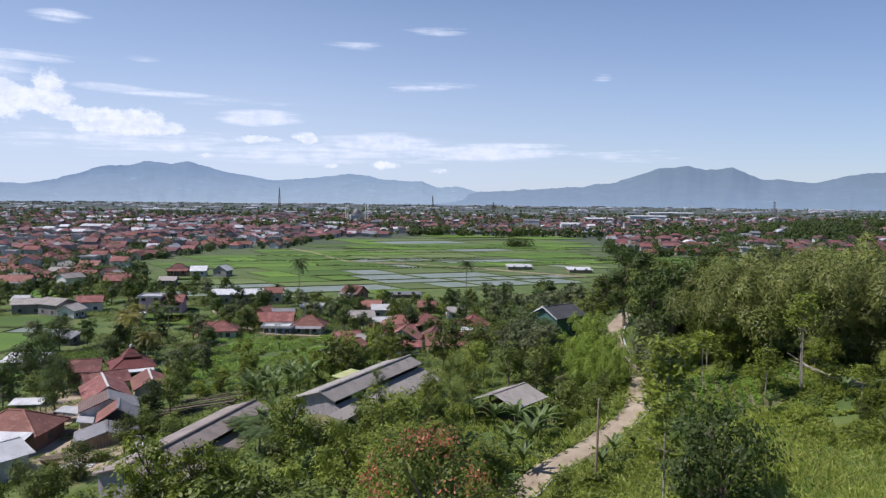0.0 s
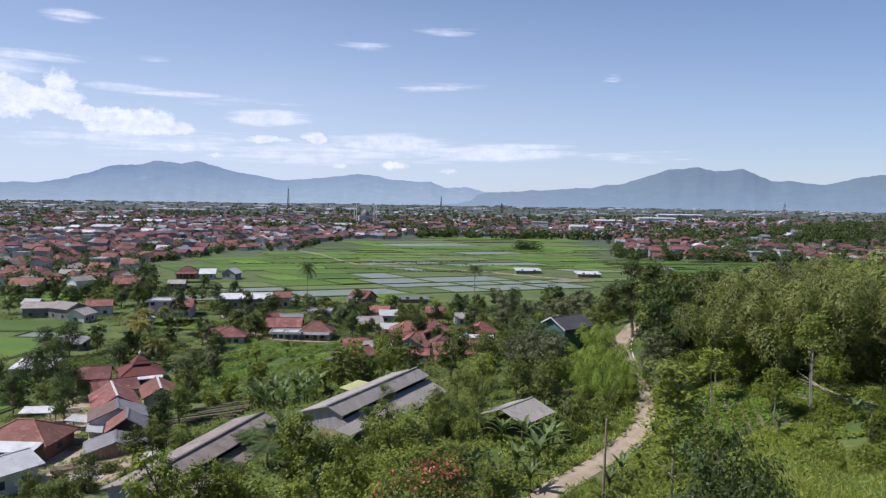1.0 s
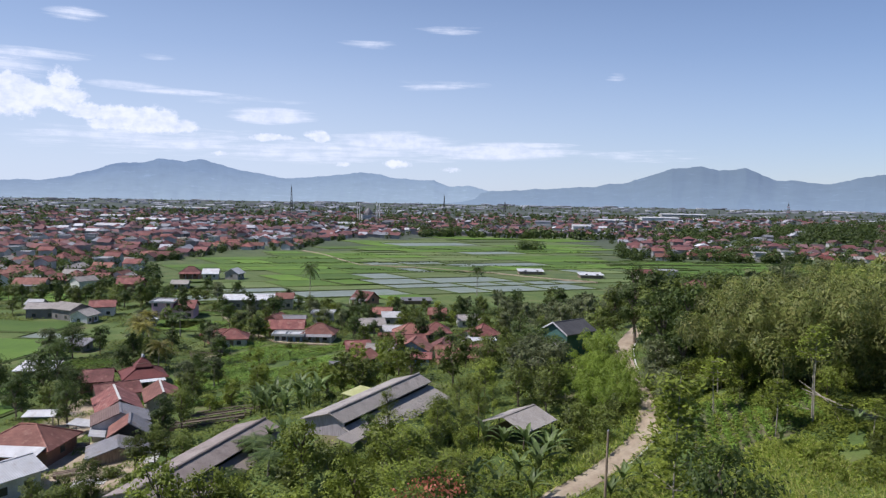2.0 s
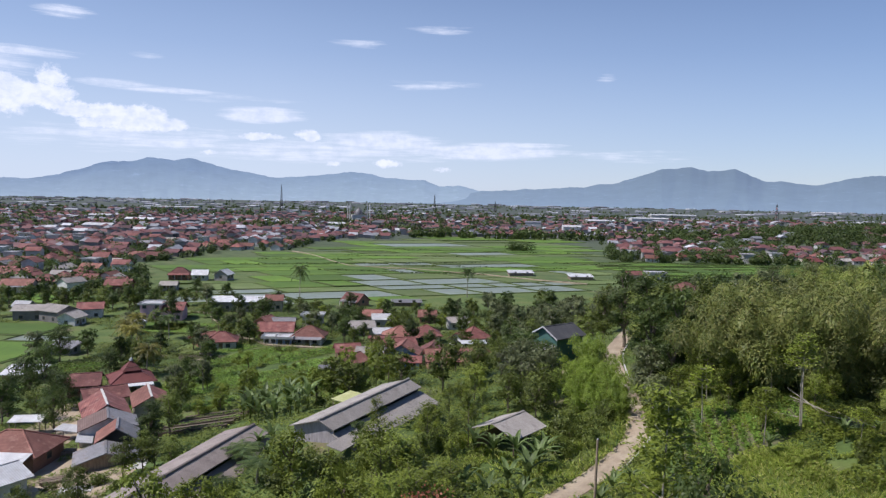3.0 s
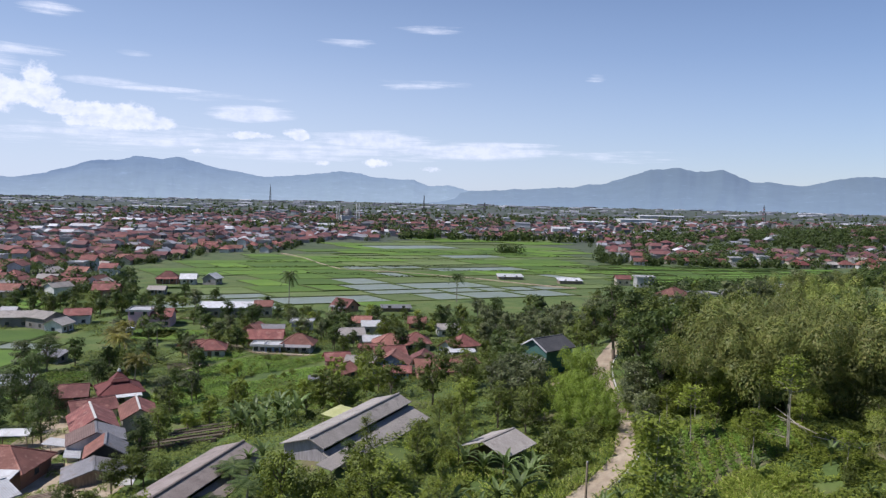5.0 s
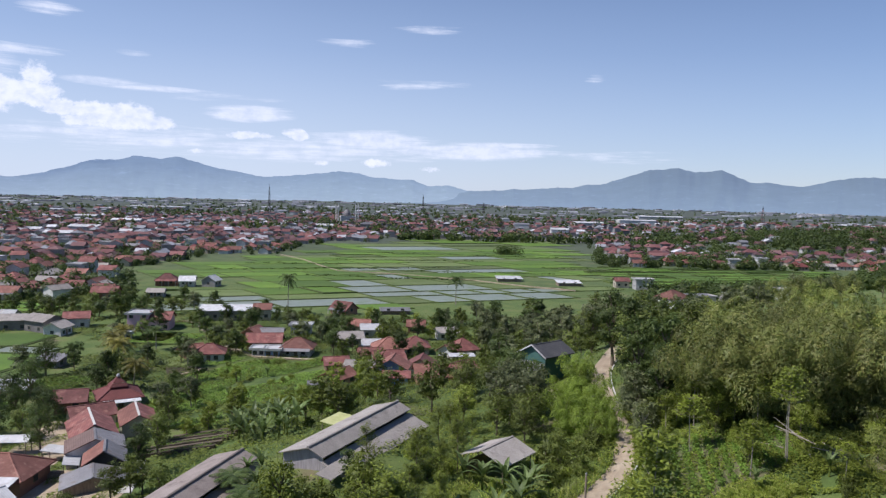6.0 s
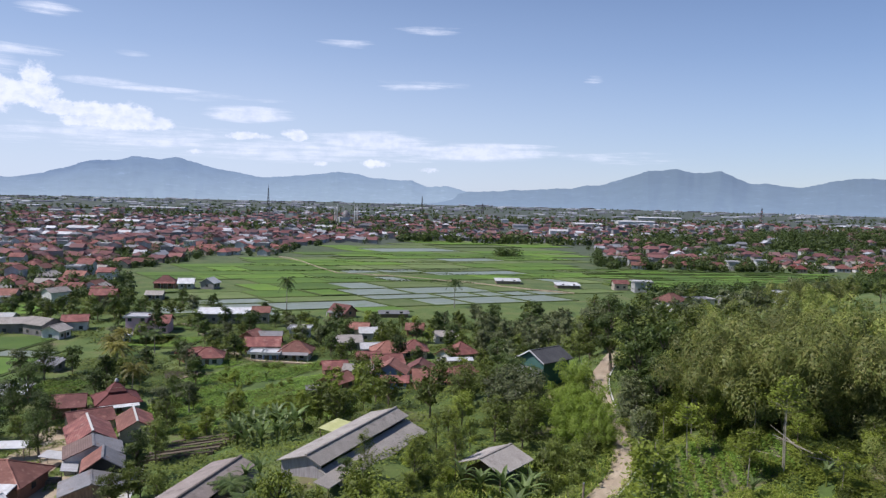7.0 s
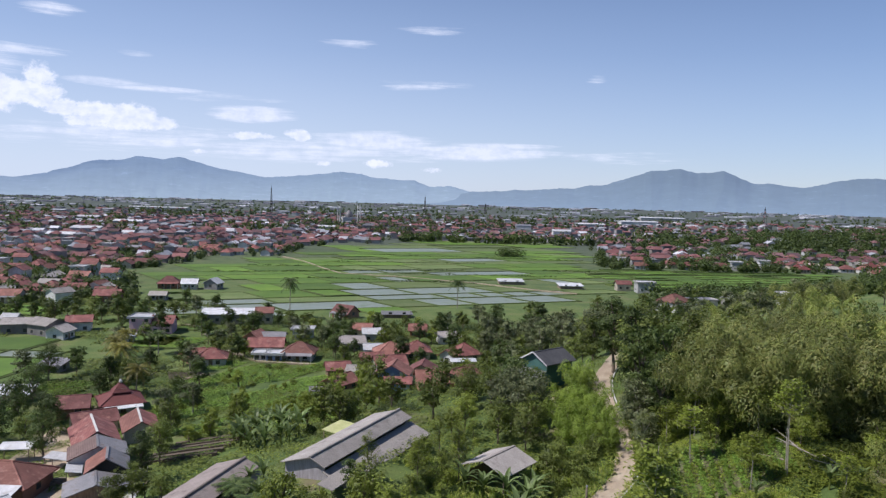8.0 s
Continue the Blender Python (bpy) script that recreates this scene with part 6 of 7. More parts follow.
def town_stuff(spots):
    """The rest of the roofs, too many to count."""
    rng = np.random.default_rng(8)
    mats = [M_TILE_FAR, M_ROOF_PALE_FAR, M_WALL_FAR]
    v, f, mi = [], [], []
    for x, y, turn in spots:
        c, s = math.cos(radians(turn)), math.sin(radians(turn))
        w, d = rng.uniform(3.0, 4.4), rng.uniform(2.5, 3.4)
        h, r = rng.choice((2.8, 3.0, 3.2, 5.6), p=(0.35, 0.3, 0.2, 0.15)), rng.uniform(1.2, 2.2)
        hip = rng.random() < 0.5
        roof = 0 if rng.random() < 0.80 else 1
        if rng.random() < 0.03 and y > 600:
            w, d, roof = w * 2.4, d * 1.8, 1
        o, n, g = 0.5, len(v), plain_z(x, y)
        k = max(w - d, 0.2) if hip else w + o
        for px, py, pz in ((-w, -d, 0), (w, -d, 0), (w, d, 0), (-w, d, 0), (-w, -d, h), (w, -d, h), (w, d, h), (-w, d, h),
                           (-w - o, -d - o, h - 0.2), (w + o, -d - o, h - 0.2), (w + o, d + o, h - 0.2), (-w - o, d + o, h - 0.2), (-k, 0, h + r), (k, 0, h + r)):
            v.append((x + c * px - s * py, y + s * px + c * py, g + pz))
        for q in ((0, 1, 5, 4), (1, 2, 6, 5), (2, 3, 7, 6), (3, 0, 4, 7)):
            f.append(tuple(n + a for a in q))
            mi.append(2)
        for q in ((8, 9, 13, 12), (10, 11, 12, 13), (9, 10, 13), (11, 8, 12)):
            f.append(tuple(n + a for a in q))
            mi.append(roof)
    me = bpy.data.meshes.new("town_roofs")
    me.from_pydata(v, [], f)
    for m in mats:
        me.materials.append(m)
    me.polygons.foreach_set("material_index", mi)
    tagged(new("town_roofs", me), "crowded red-tiled and pale roofs of a wide town", "town", kind="stuff")


def island_surface(name, colours, rough=0.85):
    m, nt, b = nodes_of(name)
    geo = nt.nodes.new("ShaderNodeNewGeometry")
    col = ramp(nt, geo.outputs["Random Per Island"], colours, (0.05, 0.95))
    nt.links.new(scaled(nt, col, noise_of(nt, 0.5, 4), 0.7, 1.3), b.inputs["Base Color"])
    b.inputs["Roughness"].default_value = rough
    return m


M_TILE_FAR = island_surface("town_tiles", [(0.075, 0.038, 0.041), (0.155, 0.06, 0.057), (0.10, 0.06, 0.064), (0.23, 0.10, 0.09), (0.13, 0.05, 0.05), (0.19, 0.108, 0.105)])
M_ROOF_PALE_FAR = island_surface("town_sheet_roofs", [(0.09, 0.09, 0.10), (0.30, 0.31, 0.33), (0.16, 0.16, 0.18), (0.55, 0.55, 0.57)])
M_WALL_FAR = island_surface("town_walls", [(0.14, 0.13, 0.125), (0.34, 0.32, 0.31), (0.22, 0.19, 0.17), (0.46, 0.45, 0.44)])

spots = town()
town_stuff(spots)


def tree_stuff(name, n, area, size, quads, leaf, material, seed, keep, label):
    """Distant trees by the hundred, each a clump of leaf tufts on a stem."""
    rng = np.random.default_rng(seed)
    c, done, tries = [], 0, 0
    while done < n and tries < n * 10:
        tries += 1
        y = area[1] + (area[3] - area[1]) * rng.random() ** 1.5
        x = rng.uniform(-1, 1) * (0.68 * y + 40) if area[0] is None else rng.uniform(area[0], area[2])
        if not keep(x, y):
            continue
        r = size * rng.uniform(0.55, 1.25)
        h = r * rng.uniform(0.7, 1.15)
        g = plain_z(x, y)
        p, d = blob(rng, quads, np.array([x, y, g + h * 0.9]), np.array([r, r, h]), 0.3)
        p[:, 2] = np.maximum(p[:, 2], g + 0.3)
        c.append(leaves(rng, p, leaf, leaf * 0.7, d + (0, 0, 0.6)))
        stem = np.array([[[x - 0.15, y, g - 0.3], [x + 0.15, y, g - 0.3], [x + 0.15, y, g + h], [x - 0.15, y, g + h]]])
        c.append(stem)
        done += 1
    tagged(new(name, quad_mesh(name, np.concatenate(c), material)), label, "trees", kind="stuff")


grid_taken = {}
for a_, b_, r_ in taken:
    grid_taken.setdefault((int(a_ // 20), int(b_ // 20)), []).append((a_, b_, r_))


def clear_of_houses(x, y, r):
    i, j = int(x // 20), int(y // 20)
    return all(math.hypot(x - a, y - b) > c * 0.72 + r for p in (-1, 0, 1) for q in (-1, 0, 1) for a, b, c in grid_taken.get((i + p, j + q), ()))


tree_stuff("town_trees", 1450, (None, 262, None, 700), 2.9, 70, 1.3, M_LEAF_DARK, 41, lambda x, y: not in_plain(x, y) and clear_of_houses(x, y, 1.4) and (x < -60 or y > 455 or x > 0.2 * y + 25), "dark green trees between the town roofs")
tree_stuff("near_town_trees", 330, (-290, 250, -98, 430), 2.6, 90, 1.0, M_LEAF_DARK, 46, lambda x, y: not in_plain(x, y) and clear_of_houses(x, y, 0.9), "dark garden trees between the nearest town houses")
tree_stuff("far_town_trees", 1450, (None, 640, None, 1500), 5.0, 30, 3.2, M_LEAF_DARK, 42, lambda x, y: clear_of_houses(x, y, 0.5) and noise.noise((x * 0.006, y * 0.004, 2)) > -0.15, "dark green trees of the far town")
tree_stuff("right_groves", 800, (105, 385, 660, 900), 4.2, 70, 1.5, M_LEAF_DARK, 43, lambda x, y: x > 0.27 * y and not in_plain(x, y) and clear_of_houses(x, y, 0.8) and noise.noise((x * 0.012, y * 0.012, 5)) > -0.1, "leafy groves around the outlying houses")
tree_stuff("hill_wood", 620, (250, 470, 620, 760), 4.6, 70, 1.7, M_LEAF_DARK, 47, lambda x, y: math.hypot((x - 390) / 130, (y - 620) / 120) < 1 and clear_of_houses(x, y, 0.4), "dark green wood over a low hill on the plain")
tree_stuff("plain_tree_belts", 1500, (None, 1500, None, 4200), 4.0, 12, 4.0, M_LEAF_DARK, 44, lambda x, y: noise.noise((x * 0.0016, y * 0.006, 7)) > 0.05, "far dark belts of trees across the plain")
tree_stuff("field_grove", 46, (99, 427, 205, 462), 3.6, 130, 1.4, M_LEAF_DARK, 45, lambda x, y: True, "dark grove at the edge of the paddies")


def field_island():
    rng = np.random.default_rng(12)
    c = []
    for i in range(9):
        x, y = 51 + rng.uniform(-7.5, 7.5), 500 + rng.uniform(-3, 3)
        p, d = blob(rng, 170, np.array([x, y, 3.0]), np.array([4.2, 3.2, 3.6]))
        p[:, 2] = np.maximum(p[:, 2], 0.2)
        c.append(leaves(rng, p, 1.0, 0.7, d + (0, 0, 0.5)))
    tagged(new("thicket", quad_mesh("thicket", np.concatenate(c), M_LEAF_DARK)), "dark thicket standing alone in the paddies", "thicket", kind="stuff")


field_island()


# ---- landmarks ----
def lattice_tower(x, y, height, base, label, red=False):
    top = new("radio_tower")
    top.matrix_basis = pose(x, y, 0, 0, 0, 20)
    n = 9
    lv = [(base * (1 - 0.78 * i / n) / 2, height * i / n) for i in range(n + 1)]
    sg = ((-1, -1), (1, -1), (1, 1), (-1, 1))
    for a, b2 in sg:
        b = Build()
        b.tube([(a * r, b2 * r, z) for r, z in lv], [0.22] * (n + 1), 4)
        part("leg", b.mesh("leg", M_DARK), top)
    for i in range(n):
        b = Build()
        (r0, z0), (r1, z1) = lv[i], lv[i + 1]
        for k in range(4):
            (a, c), (d, e) = sg[k], sg[(k + 1) % 4]
            b.tube([(a * r0, c * r0, z0), (d * r1, e * r1, z1)], [0.15, 0.15], 4)
            b.tube([(d * r0, e * r0, z0), (a * r1, c * r1, z1)], [0.15, 0.15], 4)
        part("bracing", b.mesh("bracing", M_RED_STEEL if red and i % 2 else M_DARK), top)
    b = Build()
    b.tube([(0, 0, height), (0, 0, height * 1.1)], [0.3, 0.15], 5)
    part("mast", b.mesh("mast", M_DARK), top)
    tagged(top, label, "radio tower")


lattice_tower(-310, 1395, 50, 5.0, "tall dark lattice radio tower above the town")
lattice_tower(-28, 1900, 40, 5, "lattice radio tower in the far town")
lattice_tower(128, 1900, 26, 6, "short lattice radio tower in the far town")
lattice_tower(560, 1250, 34, 6, "red and grey lattice tower beyond the groves", True)


def mosque():
    top = new("mosque")
    top.matrix_basis = pose(-122, 1040, 0, 0, 0, 15)
    b = Build()
    b.box(-10, -8, 0, 10, 8, 9)
    part("hall", b.mesh("hall", M_WHITE_WALL), top)
    b = Build()
    prof = [(5.0, 9), (5.4, 11), (4.9, 13.5), (3.4, 16), (1.2, 18), (0.2, 20)]
    b.tube([(0, 0, z) for _, z in prof], [r for r, _ in prof], 14)
    part("dome", b.mesh("dome", M_ZINC), top)
    for sx in (-1, 1):
        for sy in (-1, 1):
            b = Build()
            b.tube([(sx * 14, sy * 11, z) for z in (0, 20, 20.5, 22, 22.5, 27)], [0.8, 0.65, 1.1, 1.1, 0.65, 0.1], 8)
            part("minaret", b.mesh("minaret", M_WHITE_WALL), top)
    tagged(top, "white mosque with a pale dome and four minarets", "mosque")


mosque()


def warehouse(x, y, turn, w, d, h, label="long white-roofed warehouse in the town"):
    house(x, y, turn, w, d, h, "gable", 1.6, M_WHITE_SHEET, M_WHITE_WALL, label, windows=((0, -0.3), (0, 0.0), (0, 0.3)), door=None, name="warehouse", register=False)


for x, y, turn, w, d, h in ((-282, 560, 3, 20, 12, 5), (-300, 640, 3, 24, 14, 6), (-330, 800, 2, 30, 14, 6), (-120, 800, 5, 22, 12, 5), (130, 760, -3, 18, 14, 8), (-40, 700, 3, 14, 9, 4),
                            (220, 1050, 0, 40, 18, 7), (330, 1200, 2, 60, 20, 8), (460, 1500, 0, 90, 24, 9), (-560, 1500, 0, 120, 24, 6), (-260, 620, 4, 16, 9, 4), (-420, 900, 0, 26, 14, 6)):
    warehouse(x, y, turn, w, d, h)


def greenhouse_strips():
    """White plastic greenhouses and factory roofs far over the plain."""
    rng, b = random.Random(9), Build()
    for i in range(420):
        y = 1450 + 2600 * rng.random() ** 1.3
        x = rng.uniform(-0.66, 0.62) * y
        w, d, h = rng.uniform(4, 24) * y / 2600, rng.uniform(6, 16), rng.uniform(2, 4.5) * y / 2600
        b.slab([(x - w, y - d, h), (x + w, y - d, h), (x + w, y + d, h + 1), (x - w, y + d, h + 1)], h)
    tagged(new("greenhouses", b.mesh("greenhouses", M_ROOF_PALE_FAR)), "white greenhouse and factory roofs across the far plain", "greenhouses", kind="stuff")


greenhouse_strips()



# ---- low growth ----
taken_xy = np.array([(a, b) for a, b, _ in taken])
taken_r = np.array([r for *_, r in taken])


def open_ground(x, y, shrink=0.8):
    """Which of the points lie outside houses and lane."""
    ok = np.ones(len(x), bool)
    near = (taken_xy[:, 1] < y.max() + 12) & (taken_xy[:, 0] > x.min() - 12) & (taken_xy[:, 0] < x.max() + 12)
    for (a, b), r in zip(taken_xy[near], taken_r[near]):
        ok &= (x - a) ** 2 + (y - b) ** 2 > (r * shrink) ** 2
    return ok


def patchy(x, y, scale, seed):
    return np.sin(x * scale + seed) * np.sin(y * scale * 1.3 + 2 * seed) + 0.6 * np.sin(x * scale * 2.7 - y * scale * 1.9 + seed)


def low_growth(name, n, area, height, leaf, slim, material, label, category, seed, threshold=-0.6, scale=0.35, keep=None):
    rng = np.random.default_rng(seed)
    x, y = rng.uniform(area[0], area[2], n), rng.uniform(area[1], area[3], n)
    p = patchy(x, y, scale, seed)
    ok = (p > threshold) & open_ground(x, y, 0.7)
    if keep is not None:
        ok &= keep(x, y)
    x, y, p = x[ok], y[ok], p[ok]
    tall = height * np.clip(0.45 + 0.4 * (p - threshold), 0.3, 1.5)
    z = ground_z(x, y) + tall * rng.uniform(0.05, 1.0, len(x))
    q = leaves(rng, np.stack([x, y, z], 1), leaf, leaf * slim, np.tile((0, 0, 0.9), (len(x), 1)))
    tagged(new(name, quad_mesh(name, q, material)), label, category, kind="stuff")


def grass_blades(name, n, area, height, material, label, seed, threshold=-0.8, keep=None):
    rng = np.random.default_rng(seed)
    x, y = rng.uniform(area[0], area[2], n), rng.uniform(area[1], area[3], n)
    ok = (patchy(x, y, 0.5, seed) > threshold) & open_ground(x, y)
    if keep is not None:
        ok &= keep(x, y)
    x, y = x[ok], y[ok]
    z = ground_z(x, y) - 0.03
    a, h = rng.uniform(0, math.tau, len(x)), height * rng.uniform(0.5, 1.4, len(x))
    w, lean = 0.035 + 0.03 * rng.random(len(x)), rng.normal(size=(len(x), 2)) * 0.75 * h[:, None]
    dx, dy = w * np.cos(a), w * np.sin(a)
    base = np.stack([x, y, z], 1)
    side = np.stack([dx, dy, 0 * dx], 1)
    tip = base + np.stack([lean[:, 0], lean[:, 1], h], 1)
    q = np.stack([base - side, base + side, tip + side * 0.25, tip - side * 0.25], 1)
    tagged(new(name, quad_mesh(name, q, material)), label, "grass", kind="stuff")


low_growth("undergrowth", 60000, (-32, 38, 24, 135), 1.1, 0.42, 0.5, M_LEAF_MID, "tangled green undergrowth on the hillside", "undergrowth", 3)
low_growth("undergrowth", 30000, (-32, 38, 24, 135), 0.8, 0.36, 0.5, M_LEAF_LIGHT, "light green weeds between the shrubs", "undergrowth", 4, -0.2)
low_growth("undergrowth", 30000, (18, 75, 70, 120), 0.9, 0.4, 0.5, M_LEAF_MID, "shaded undergrowth beneath the bamboo", "undergrowth", 5, -0.3, keep=lambda x, y: (x > 32) | (y > 76))
low_growth("weeds", 26000, (16, 50, 50, 76), 0.5, 0.34, 0.45, M_GRASS, "bright weeds on the upper slope", "weeds", 6, -0.1, keep=lambda x, y: (y > 50 + 0.15 * (x - 16)) & ((x < 32) | (y < 55)) & ((x < 21) | (y < 61)))
low_growth("undergrowth", 46000, (-66, 62, -30, 135), 0.8, 0.42, 0.5, M_LEAF_MID, "green growth round the lower houses", "undergrowth", 7, 0.1)
low_growth("undergrowth", 70000, (-75, 134, 60, 232), 1.4, 0.5, 0.6, M_LEAF_MID, "green growth among the village gardens", "undergrowth", 8, -0.4, 0.2, keep=lambda x, y: ~((x > -50) & (x < -18) & (y < 168)) & ~((x < -58) & (y > 178) & (y < 208)))
low_growth("undergrowth", 64000, (-160, 128, -72, 262), 0.9, 0.6, 0.6, M_LEAF_MID, "green growth along the field edges", "undergrowth", 9, -0.15, 0.16, keep=lambda x, y: ~((x > -132) & (x < -87) & (y > 144) & (y < 191)))
grass_blades("meadow_grass", 100000, (8, 34, 56, 62), 0.36, M_GRASS, "yellow-green meadow grass on the slope", 10, -3.0, keep=lambda x, y: ((x < 30) | (y < 53.5 + np.sin(x))) & ((x < 21) | (y < 60.5)))
grass_blades("verge_grass", 26000, (0, 50, 26, 84), 0.5, M_GRASS, "grass along the lane", 11, -0.3, keep=lambda x, y: (x < 20.5) | (y < 61) | (y > 74))


low_growth("weeds", 30000, (19, 57, 37, 82), 0.45, 0.3, 0.45, M_LEAF_LIGHT, "light green weeds round the vegetable plot", "weeds", 27, -0.35, 0.7)
low_growth("undergrowth", 24000, (30, 52, 52, 74), 0.7, 0.34, 0.45, M_LEAF_LIGHT, "rough green growth on the upper slope", "undergrowth", 28, -0.6, 0.45)
# dark leaf colour stands in for the shade under the bamboo
low_growth("undergrowth", 12000, (35, 66, 52, 74), 1.0, 0.32, 0.5, M_LEAF_DARK, "weeds with bamboo shade put into dark leaves", "undergrowth", 13, -0.5)
low_growth("garden_growth", 52000, (-50, 112, -12, 168), 0.7, 0.42, 0.5, M_CROP, "light green garden growth below the village", "garden growth", 15, -0.5, 0.2)
low_growth("garden_growth", 36000, (-75, 134, 40, 215), 1.3, 0.6, 0.5, M_LEAF_LIGHT, "light green plants among the village gardens", "garden growth", 16, 0.0, 0.17)
low_growth("tall_weeds", 36000, (21, 76, 37, 88), 1.5, 0.34, 0.4, M_LEAF_LIGHT, "bright tall weeds on the slope above the lane", "weeds", 14, -0.6)


def patch(name, pts, material, label, category, lift=0.05):
    b = Build()
    n = 8
    for i in range(n):
        for j in range(n):
            quad = []
            for u, v in ((i, j), (i + 1, j), (i + 1, j + 1), (i, j + 1)):
                u, v = u / n, v / n
                px = (pts[0][0] * (1 - u) + pts[1][0] * u) * (1 - v) + (pts[3][0] * (1 - u) + pts[2][0] * u) * v
                py = (pts[0][1] * (1 - u) + pts[1][1] * u) * (1 - v) + (pts[3][1] * (1 - u) + pts[2][1] * u) * v
                quad.append((px, py, float(ground_z(px, py)) + lift))
            b.face(*quad)
    tagged(new(name, b.mesh(name, material)), label, category, kind="structure")


def crop_row(x0, y0, x1, y1, height, material, seed, parent, leaf=0.3):
    rng = np.random.default_rng(seed)
    n = int(math.hypot(x1 - x0, y1 - y0) * 80)
    t = rng.random(n)
    x, y = x0 + (x1 - x0) * t + rng.normal(size=n) * 0.2, y0 + (y1 - y0) * t + rng.normal(size=n) * 0.14
    z = ground_z(x, y) + height * rng.uniform(0.1, 1.0, n)
    q = leaves(rng, np.stack([x, y, z], 1), leaf, leaf * 0.45, np.tile((0, 0, 1.0), (n, 1)))
    tagged(part("crop", quad_mesh("crop", q, material), parent), kind="stuff")


patch("tilled_plot", [(21.2, 61.0), (32.6, 62.0), (35.0, 74.0), (23.8, 73.2)], M_WEEDY_SOIL, "weedy tilled soil between the vegetable rows", "plot", 0.07)
plot = tagged(new("vegetable_plot"), "rows of bright green vegetables on the slope", "vegetable plot")
for i in range(10):
    crop_row(21.9 + i * 1.1, 61.5 + 0.1 * i, 24.4 + i * 1.1, 73.0 + 0.1 * i, 0.5, M_CROP, 300 + i, plot)
plot = tagged(new("vegetable_plot"), "pale green kitchen garden rows beside the trees", "vegetable plot")
for i in range(9):
    crop_row(-77 + i * 1.1, 136, -76 + i * 1.1, 148, 0.5, M_CROP, 330 + i, plot, 0.4)
plot = tagged(new("vegetable_plot"), "light green rows of vegetables below the prayer house", "vegetable plot")
for i in range(8):
    crop_row(-48 + i * 1.0, 129, -46 + i * 1.0, 140, 0.6, M_CROP, 350 + i, plot, 0.4)

# raised beds on the terrace above the sheds
for i in range(6):
    b = Build()
    x0, y0 = -40.0 + 0.5 * i, 98.6 + 1.55 * i
    pts = [(x0, y0), (x0 + 10.5, y0 + 1.2), (x0 + 10.4, y0 + 2.0), (x0 - 0.1, y0 + 0.8)]
    zz = [float(ground_z(*p)) + 0.5 for p in pts]
    b.slab([(p[0], p[1], z) for p, z in zip(pts, zz)], 0.9)
    bed = new("garden_bed", b.mesh("garden_bed", M_SOIL))
    tagged(bed, "long raised garden bed of bare dark soil", "garden bed", "garden beds on the terrace")
    if i % 2 == 0:
        crop_row(x0 + 0.3, y0 + 0.4, x0 + 10.2, y0 + 1.6, 0.8, M_CROP, 370 + i, bed)

# dirt yards round the lower houses, and ploughed plots
patch("yard", [(-49, 79), (-37, 77), (-35.5, 92), (-49, 96)], M_ROAD, "trodden earth yard between the houses", "yard")
patch("yard", [(-59, 95), (-50, 93), (-52, 118), (-61, 118)], M_ROAD, "dusty alley between the houses", "yard", 0.06)
patch("yard", [(-37.4, 86), (-35.2, 86), (-38, 98), (-40, 98)], M_CONCRETE, "pale concrete strip beside the workshop", "yard", 0.08)
def footpath(line, wide, label):
    """A trodden strip that follows the ground."""
    b = Build()
    for (ax, ay), (bx, by) in zip(line, line[1:]):
        k = wide / 2 / math.hypot(bx - ax, by - ay)
        nx, ny = -(by - ay) * k, (bx - ax) * k
        steps = max(1, int(math.hypot(bx - ax, by - ay) / 2))
        for i in range(steps):
            quad = []
            for t, g in ((i, -1), (i + 1, -1), (i + 1, 1), (i, 1)):
                px, py = ax + (bx - ax) * t / steps + g * nx, ay + (by - ay) * t / steps + g * ny
                quad.append((px, py, float(ground_z(px, py)) + 0.35))
            b.slab(quad, 0.5)
    tagged(new("garden_path", b.mesh("garden_path", M_ROAD)), label, "path", kind="structure")


footpath([(-79, 213), (-70.5, 215), (-66, 209), (-59, 196)], 1.6, "pale trodden path between the hall and the pink house")
footpath([(-58, 178), (-50.5, 180.5), (-40, 169.5), (-27, 167)], 1.3, "pale garden path below the village houses")
footpath([(-52, 150), (-48, 156)], 1.2, "short pale path beside the ploughed plot")
patch("bare_plot", [(-63, 176), (-48, 177), (-47, 183), (-62, 184)], M_SOIL, "ploughed brown garden plot", "plot")
patch("bare_plot", [(-54, 150), (-47.8, 152.5), (-51.5, 163), (-58.5, 161)], M_SOIL, "bare dark garden soil", "plot")
patch("bare_plot", [(33.5, 60.5), (48, 60), (48, 72), (34.5, 71)], M_WEEDY_SOIL, "weedy bare earth under the bamboo", "plot")
patch("bare_plot", [(214, 492), (250, 500), (256, 540), (220, 534)], M_RED_EARTH, "bare red earth among the outlying houses", "plot", 0.2)
patch("bare_plot", [(14, 105), (18, 103), (20, 110), (15, 109)], M_ROAD, "sandy yard in front of the green house", "yard")


def pole(x, y, height, label):
    top = new("utility_pole")
    top.matrix_basis = pose(x, y, float(ground_z(x, y)), 0, 1.0, 0)
    b = Build()
    b.tube([(0, 0, -0.8), (0, 0, height * 0.5), (0, 0, height)], [0.13, 0.11, 0.085], 8)
    part("shaft", b.mesh("shaft", M_WOOD), top)
    b = Build()
    b.tube([(0, 0, height), (0, 0, height + 0.12)], [0.1, 0.06], 8)
    part("cap", b.mesh("cap", M_STEEL), top)
    tagged(top, label, "utility pole")


pole(12.7, 59.0, 6.6, "plain weathered pole beside the lane")


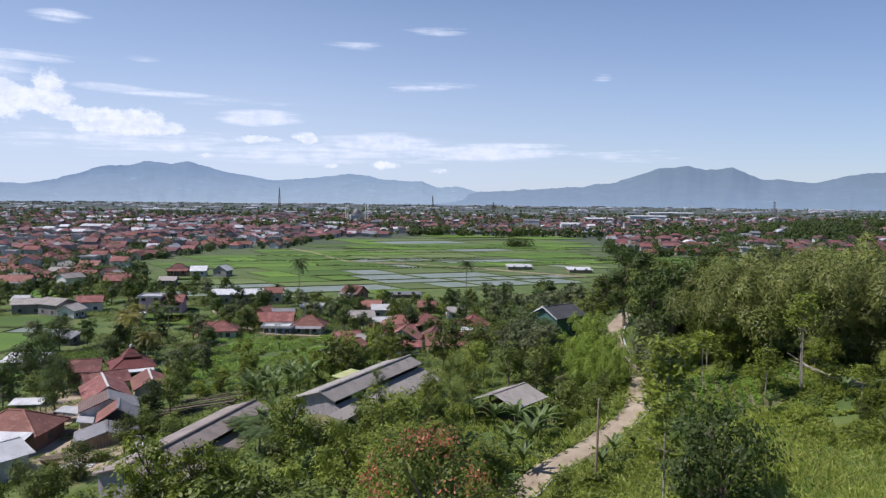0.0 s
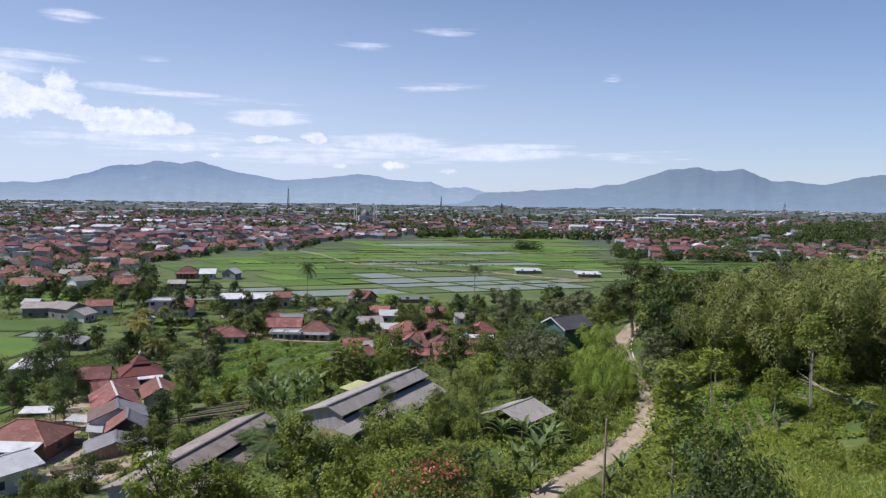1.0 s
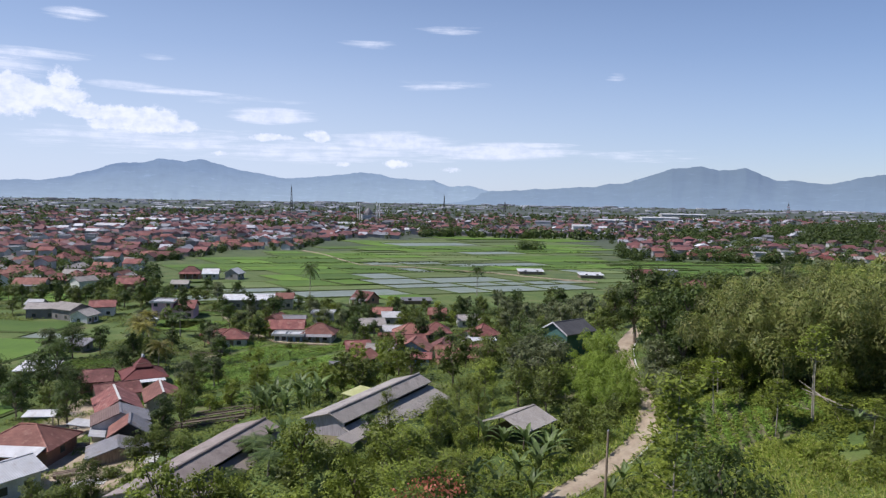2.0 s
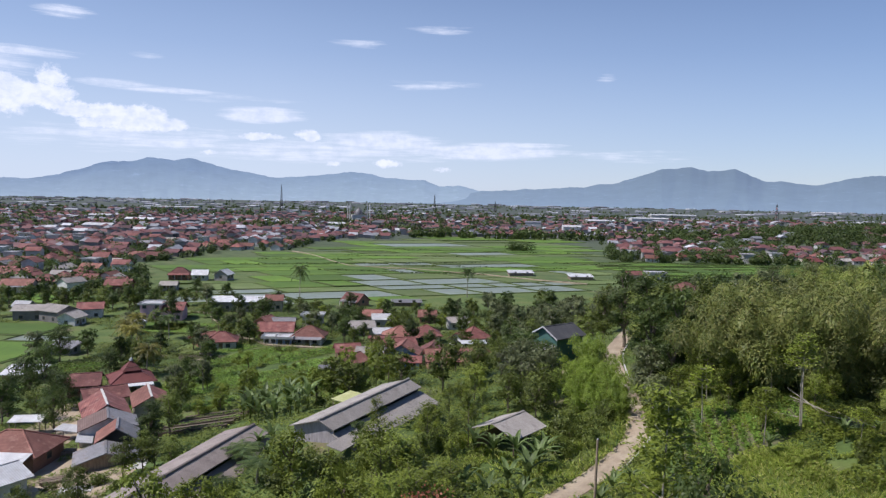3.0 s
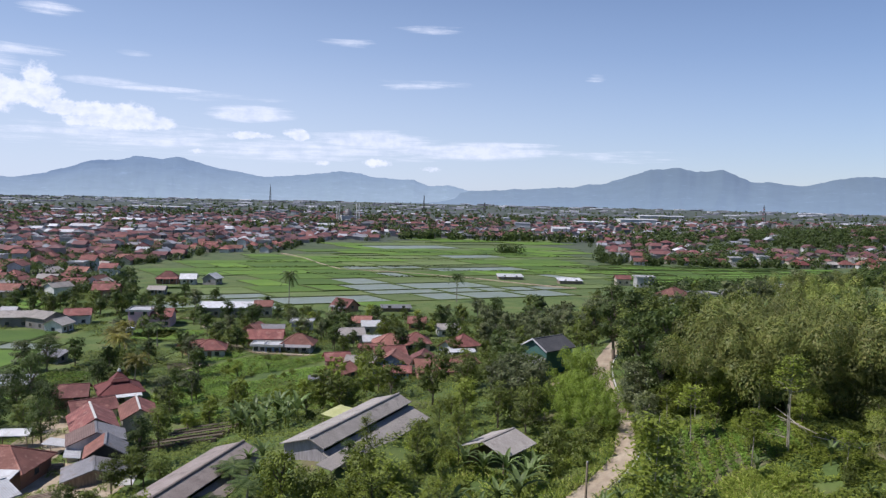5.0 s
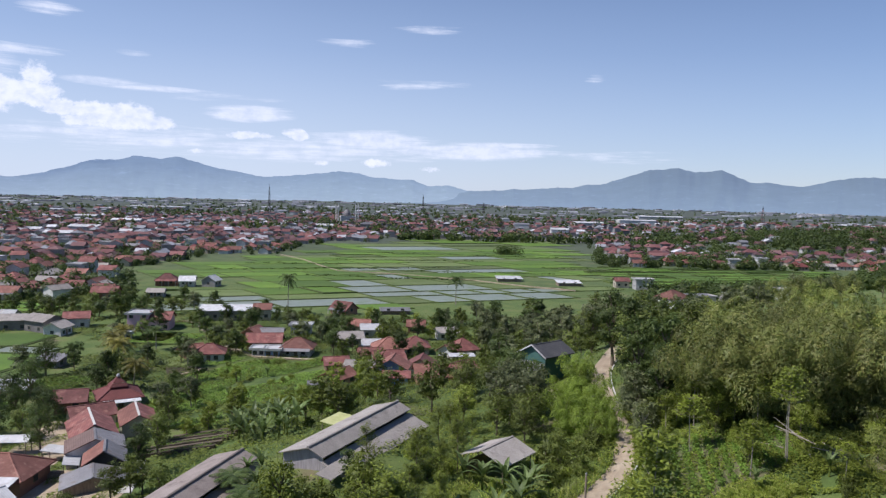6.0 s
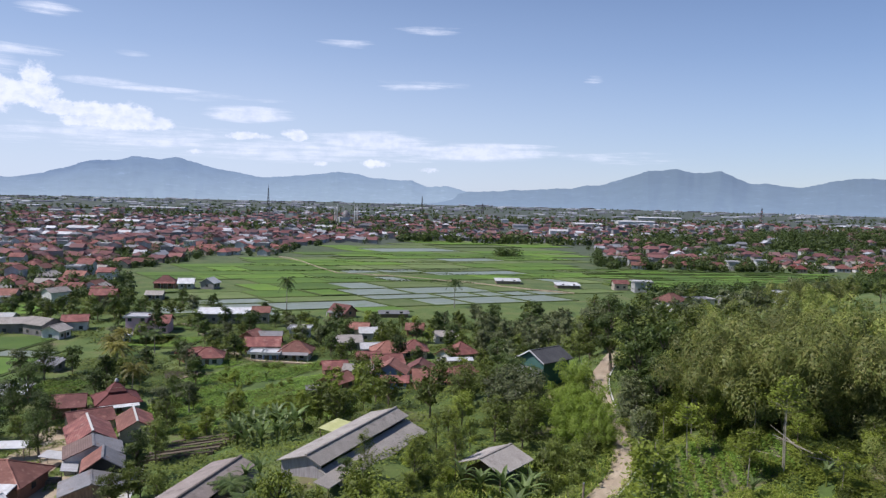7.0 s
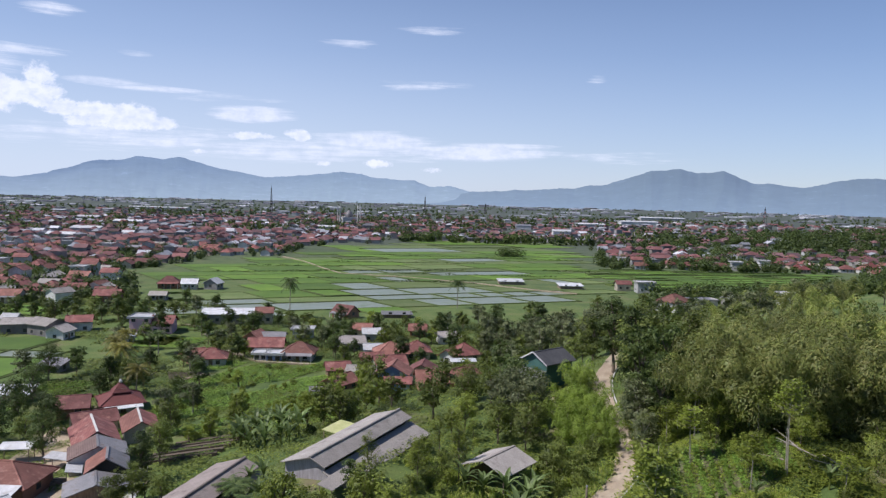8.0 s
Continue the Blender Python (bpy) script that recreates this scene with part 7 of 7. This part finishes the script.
def fallen_culms():
    rng = random.Random(4)
    for i in range(9):
        x, y, a = rng.uniform(31, 41), rng.uniform(62.5, 69), rng.uniform(0, 180)
        ln = rng.uniform(2.5, 5)
        b = Build()
        dx, dy = math.cos(radians(a)) * ln / 2, math.sin(radians(a)) * ln / 2
        za, zb = float(ground_z(x - dx, y - dy)) + 0.12, float(ground_z(x + dx, y + dy)) + rng.uniform(0.1, 1.6)
        b.tube([(x - dx, y - dy, za), (x, y, (za + zb) / 2 + 0.05), (x + dx, y + dy, zb)], [0.07, 0.06, 0.03], 6)
        tagged(new("fallen_culm", b.mesh("fallen_culm", M_PALE_BARK)), "dry fallen bamboo pole on the slope", "bamboo pole", "fallen bamboo poles")


fallen_culms()

# loose things in the yards
def tank(x, y, lift=0.0):
    top = new("water_tank")
    top.matrix_basis = pose(x, y, float(ground_z(x, y)) + lift)
    b = Build()
    b.tube([(0, 0, -0.05), (0, 0, 0.1), (0, 0, 1.1), (0, 0, 1.3)], [0.5, 0.55, 0.55, 0.3], 14)
    part("body", b.mesh("body", M_TANK), top)
    b = Build()
    b.tube([(0, 0, 1.29), (0, 0, 1.4)], [0.24, 0.22], 12)
    part("lid", b.mesh("lid", M_TANK), top)
    tagged(top, "blue plastic tank standing in for a blue tarpaulin", "water tank")


# stands in for something blue by the workshop, taken for a tarpaulin
tank(-36.2, 90.2)


def stack(x, y, turn, w, d, h, material, label, category):
    """A pile of boards: several loose layers."""
    rng = random.Random(int(x * 10))
    top = new(category.replace(" ", "_"))
    top.matrix_basis = pose(x, y, float(ground_z(x, y)), 0, 0, turn)
    for i in range(6):
        b = Build()
        s = rng.uniform(-0.15, 0.15)
        b.box(-w / 2 + s, -d / 2 + d * i / 6, 0, w / 2 + s, -d / 2 + d * (i + 0.9) / 6, h * rng.uniform(0.6, 1.0))
        part("board", b.mesh("board", material), top)
    tagged(top, label, category)


stack(-48.2, 93.4, 10, 2.2, 1.4, 0.7, M_WOOD, "stack of old boards beside the house", "board stack")
stack(-44.6, 83.6, 30, 3.0, 1.5, 0.5, M_WOOD, "heap of timber in the dusty yard", "board stack")
stack(-40.4, 80.2, 20, 3.4, 1.8, 0.45, M_PALE_CONCRETE, "pile of pale broken sheets on the grass", "sheet pile")
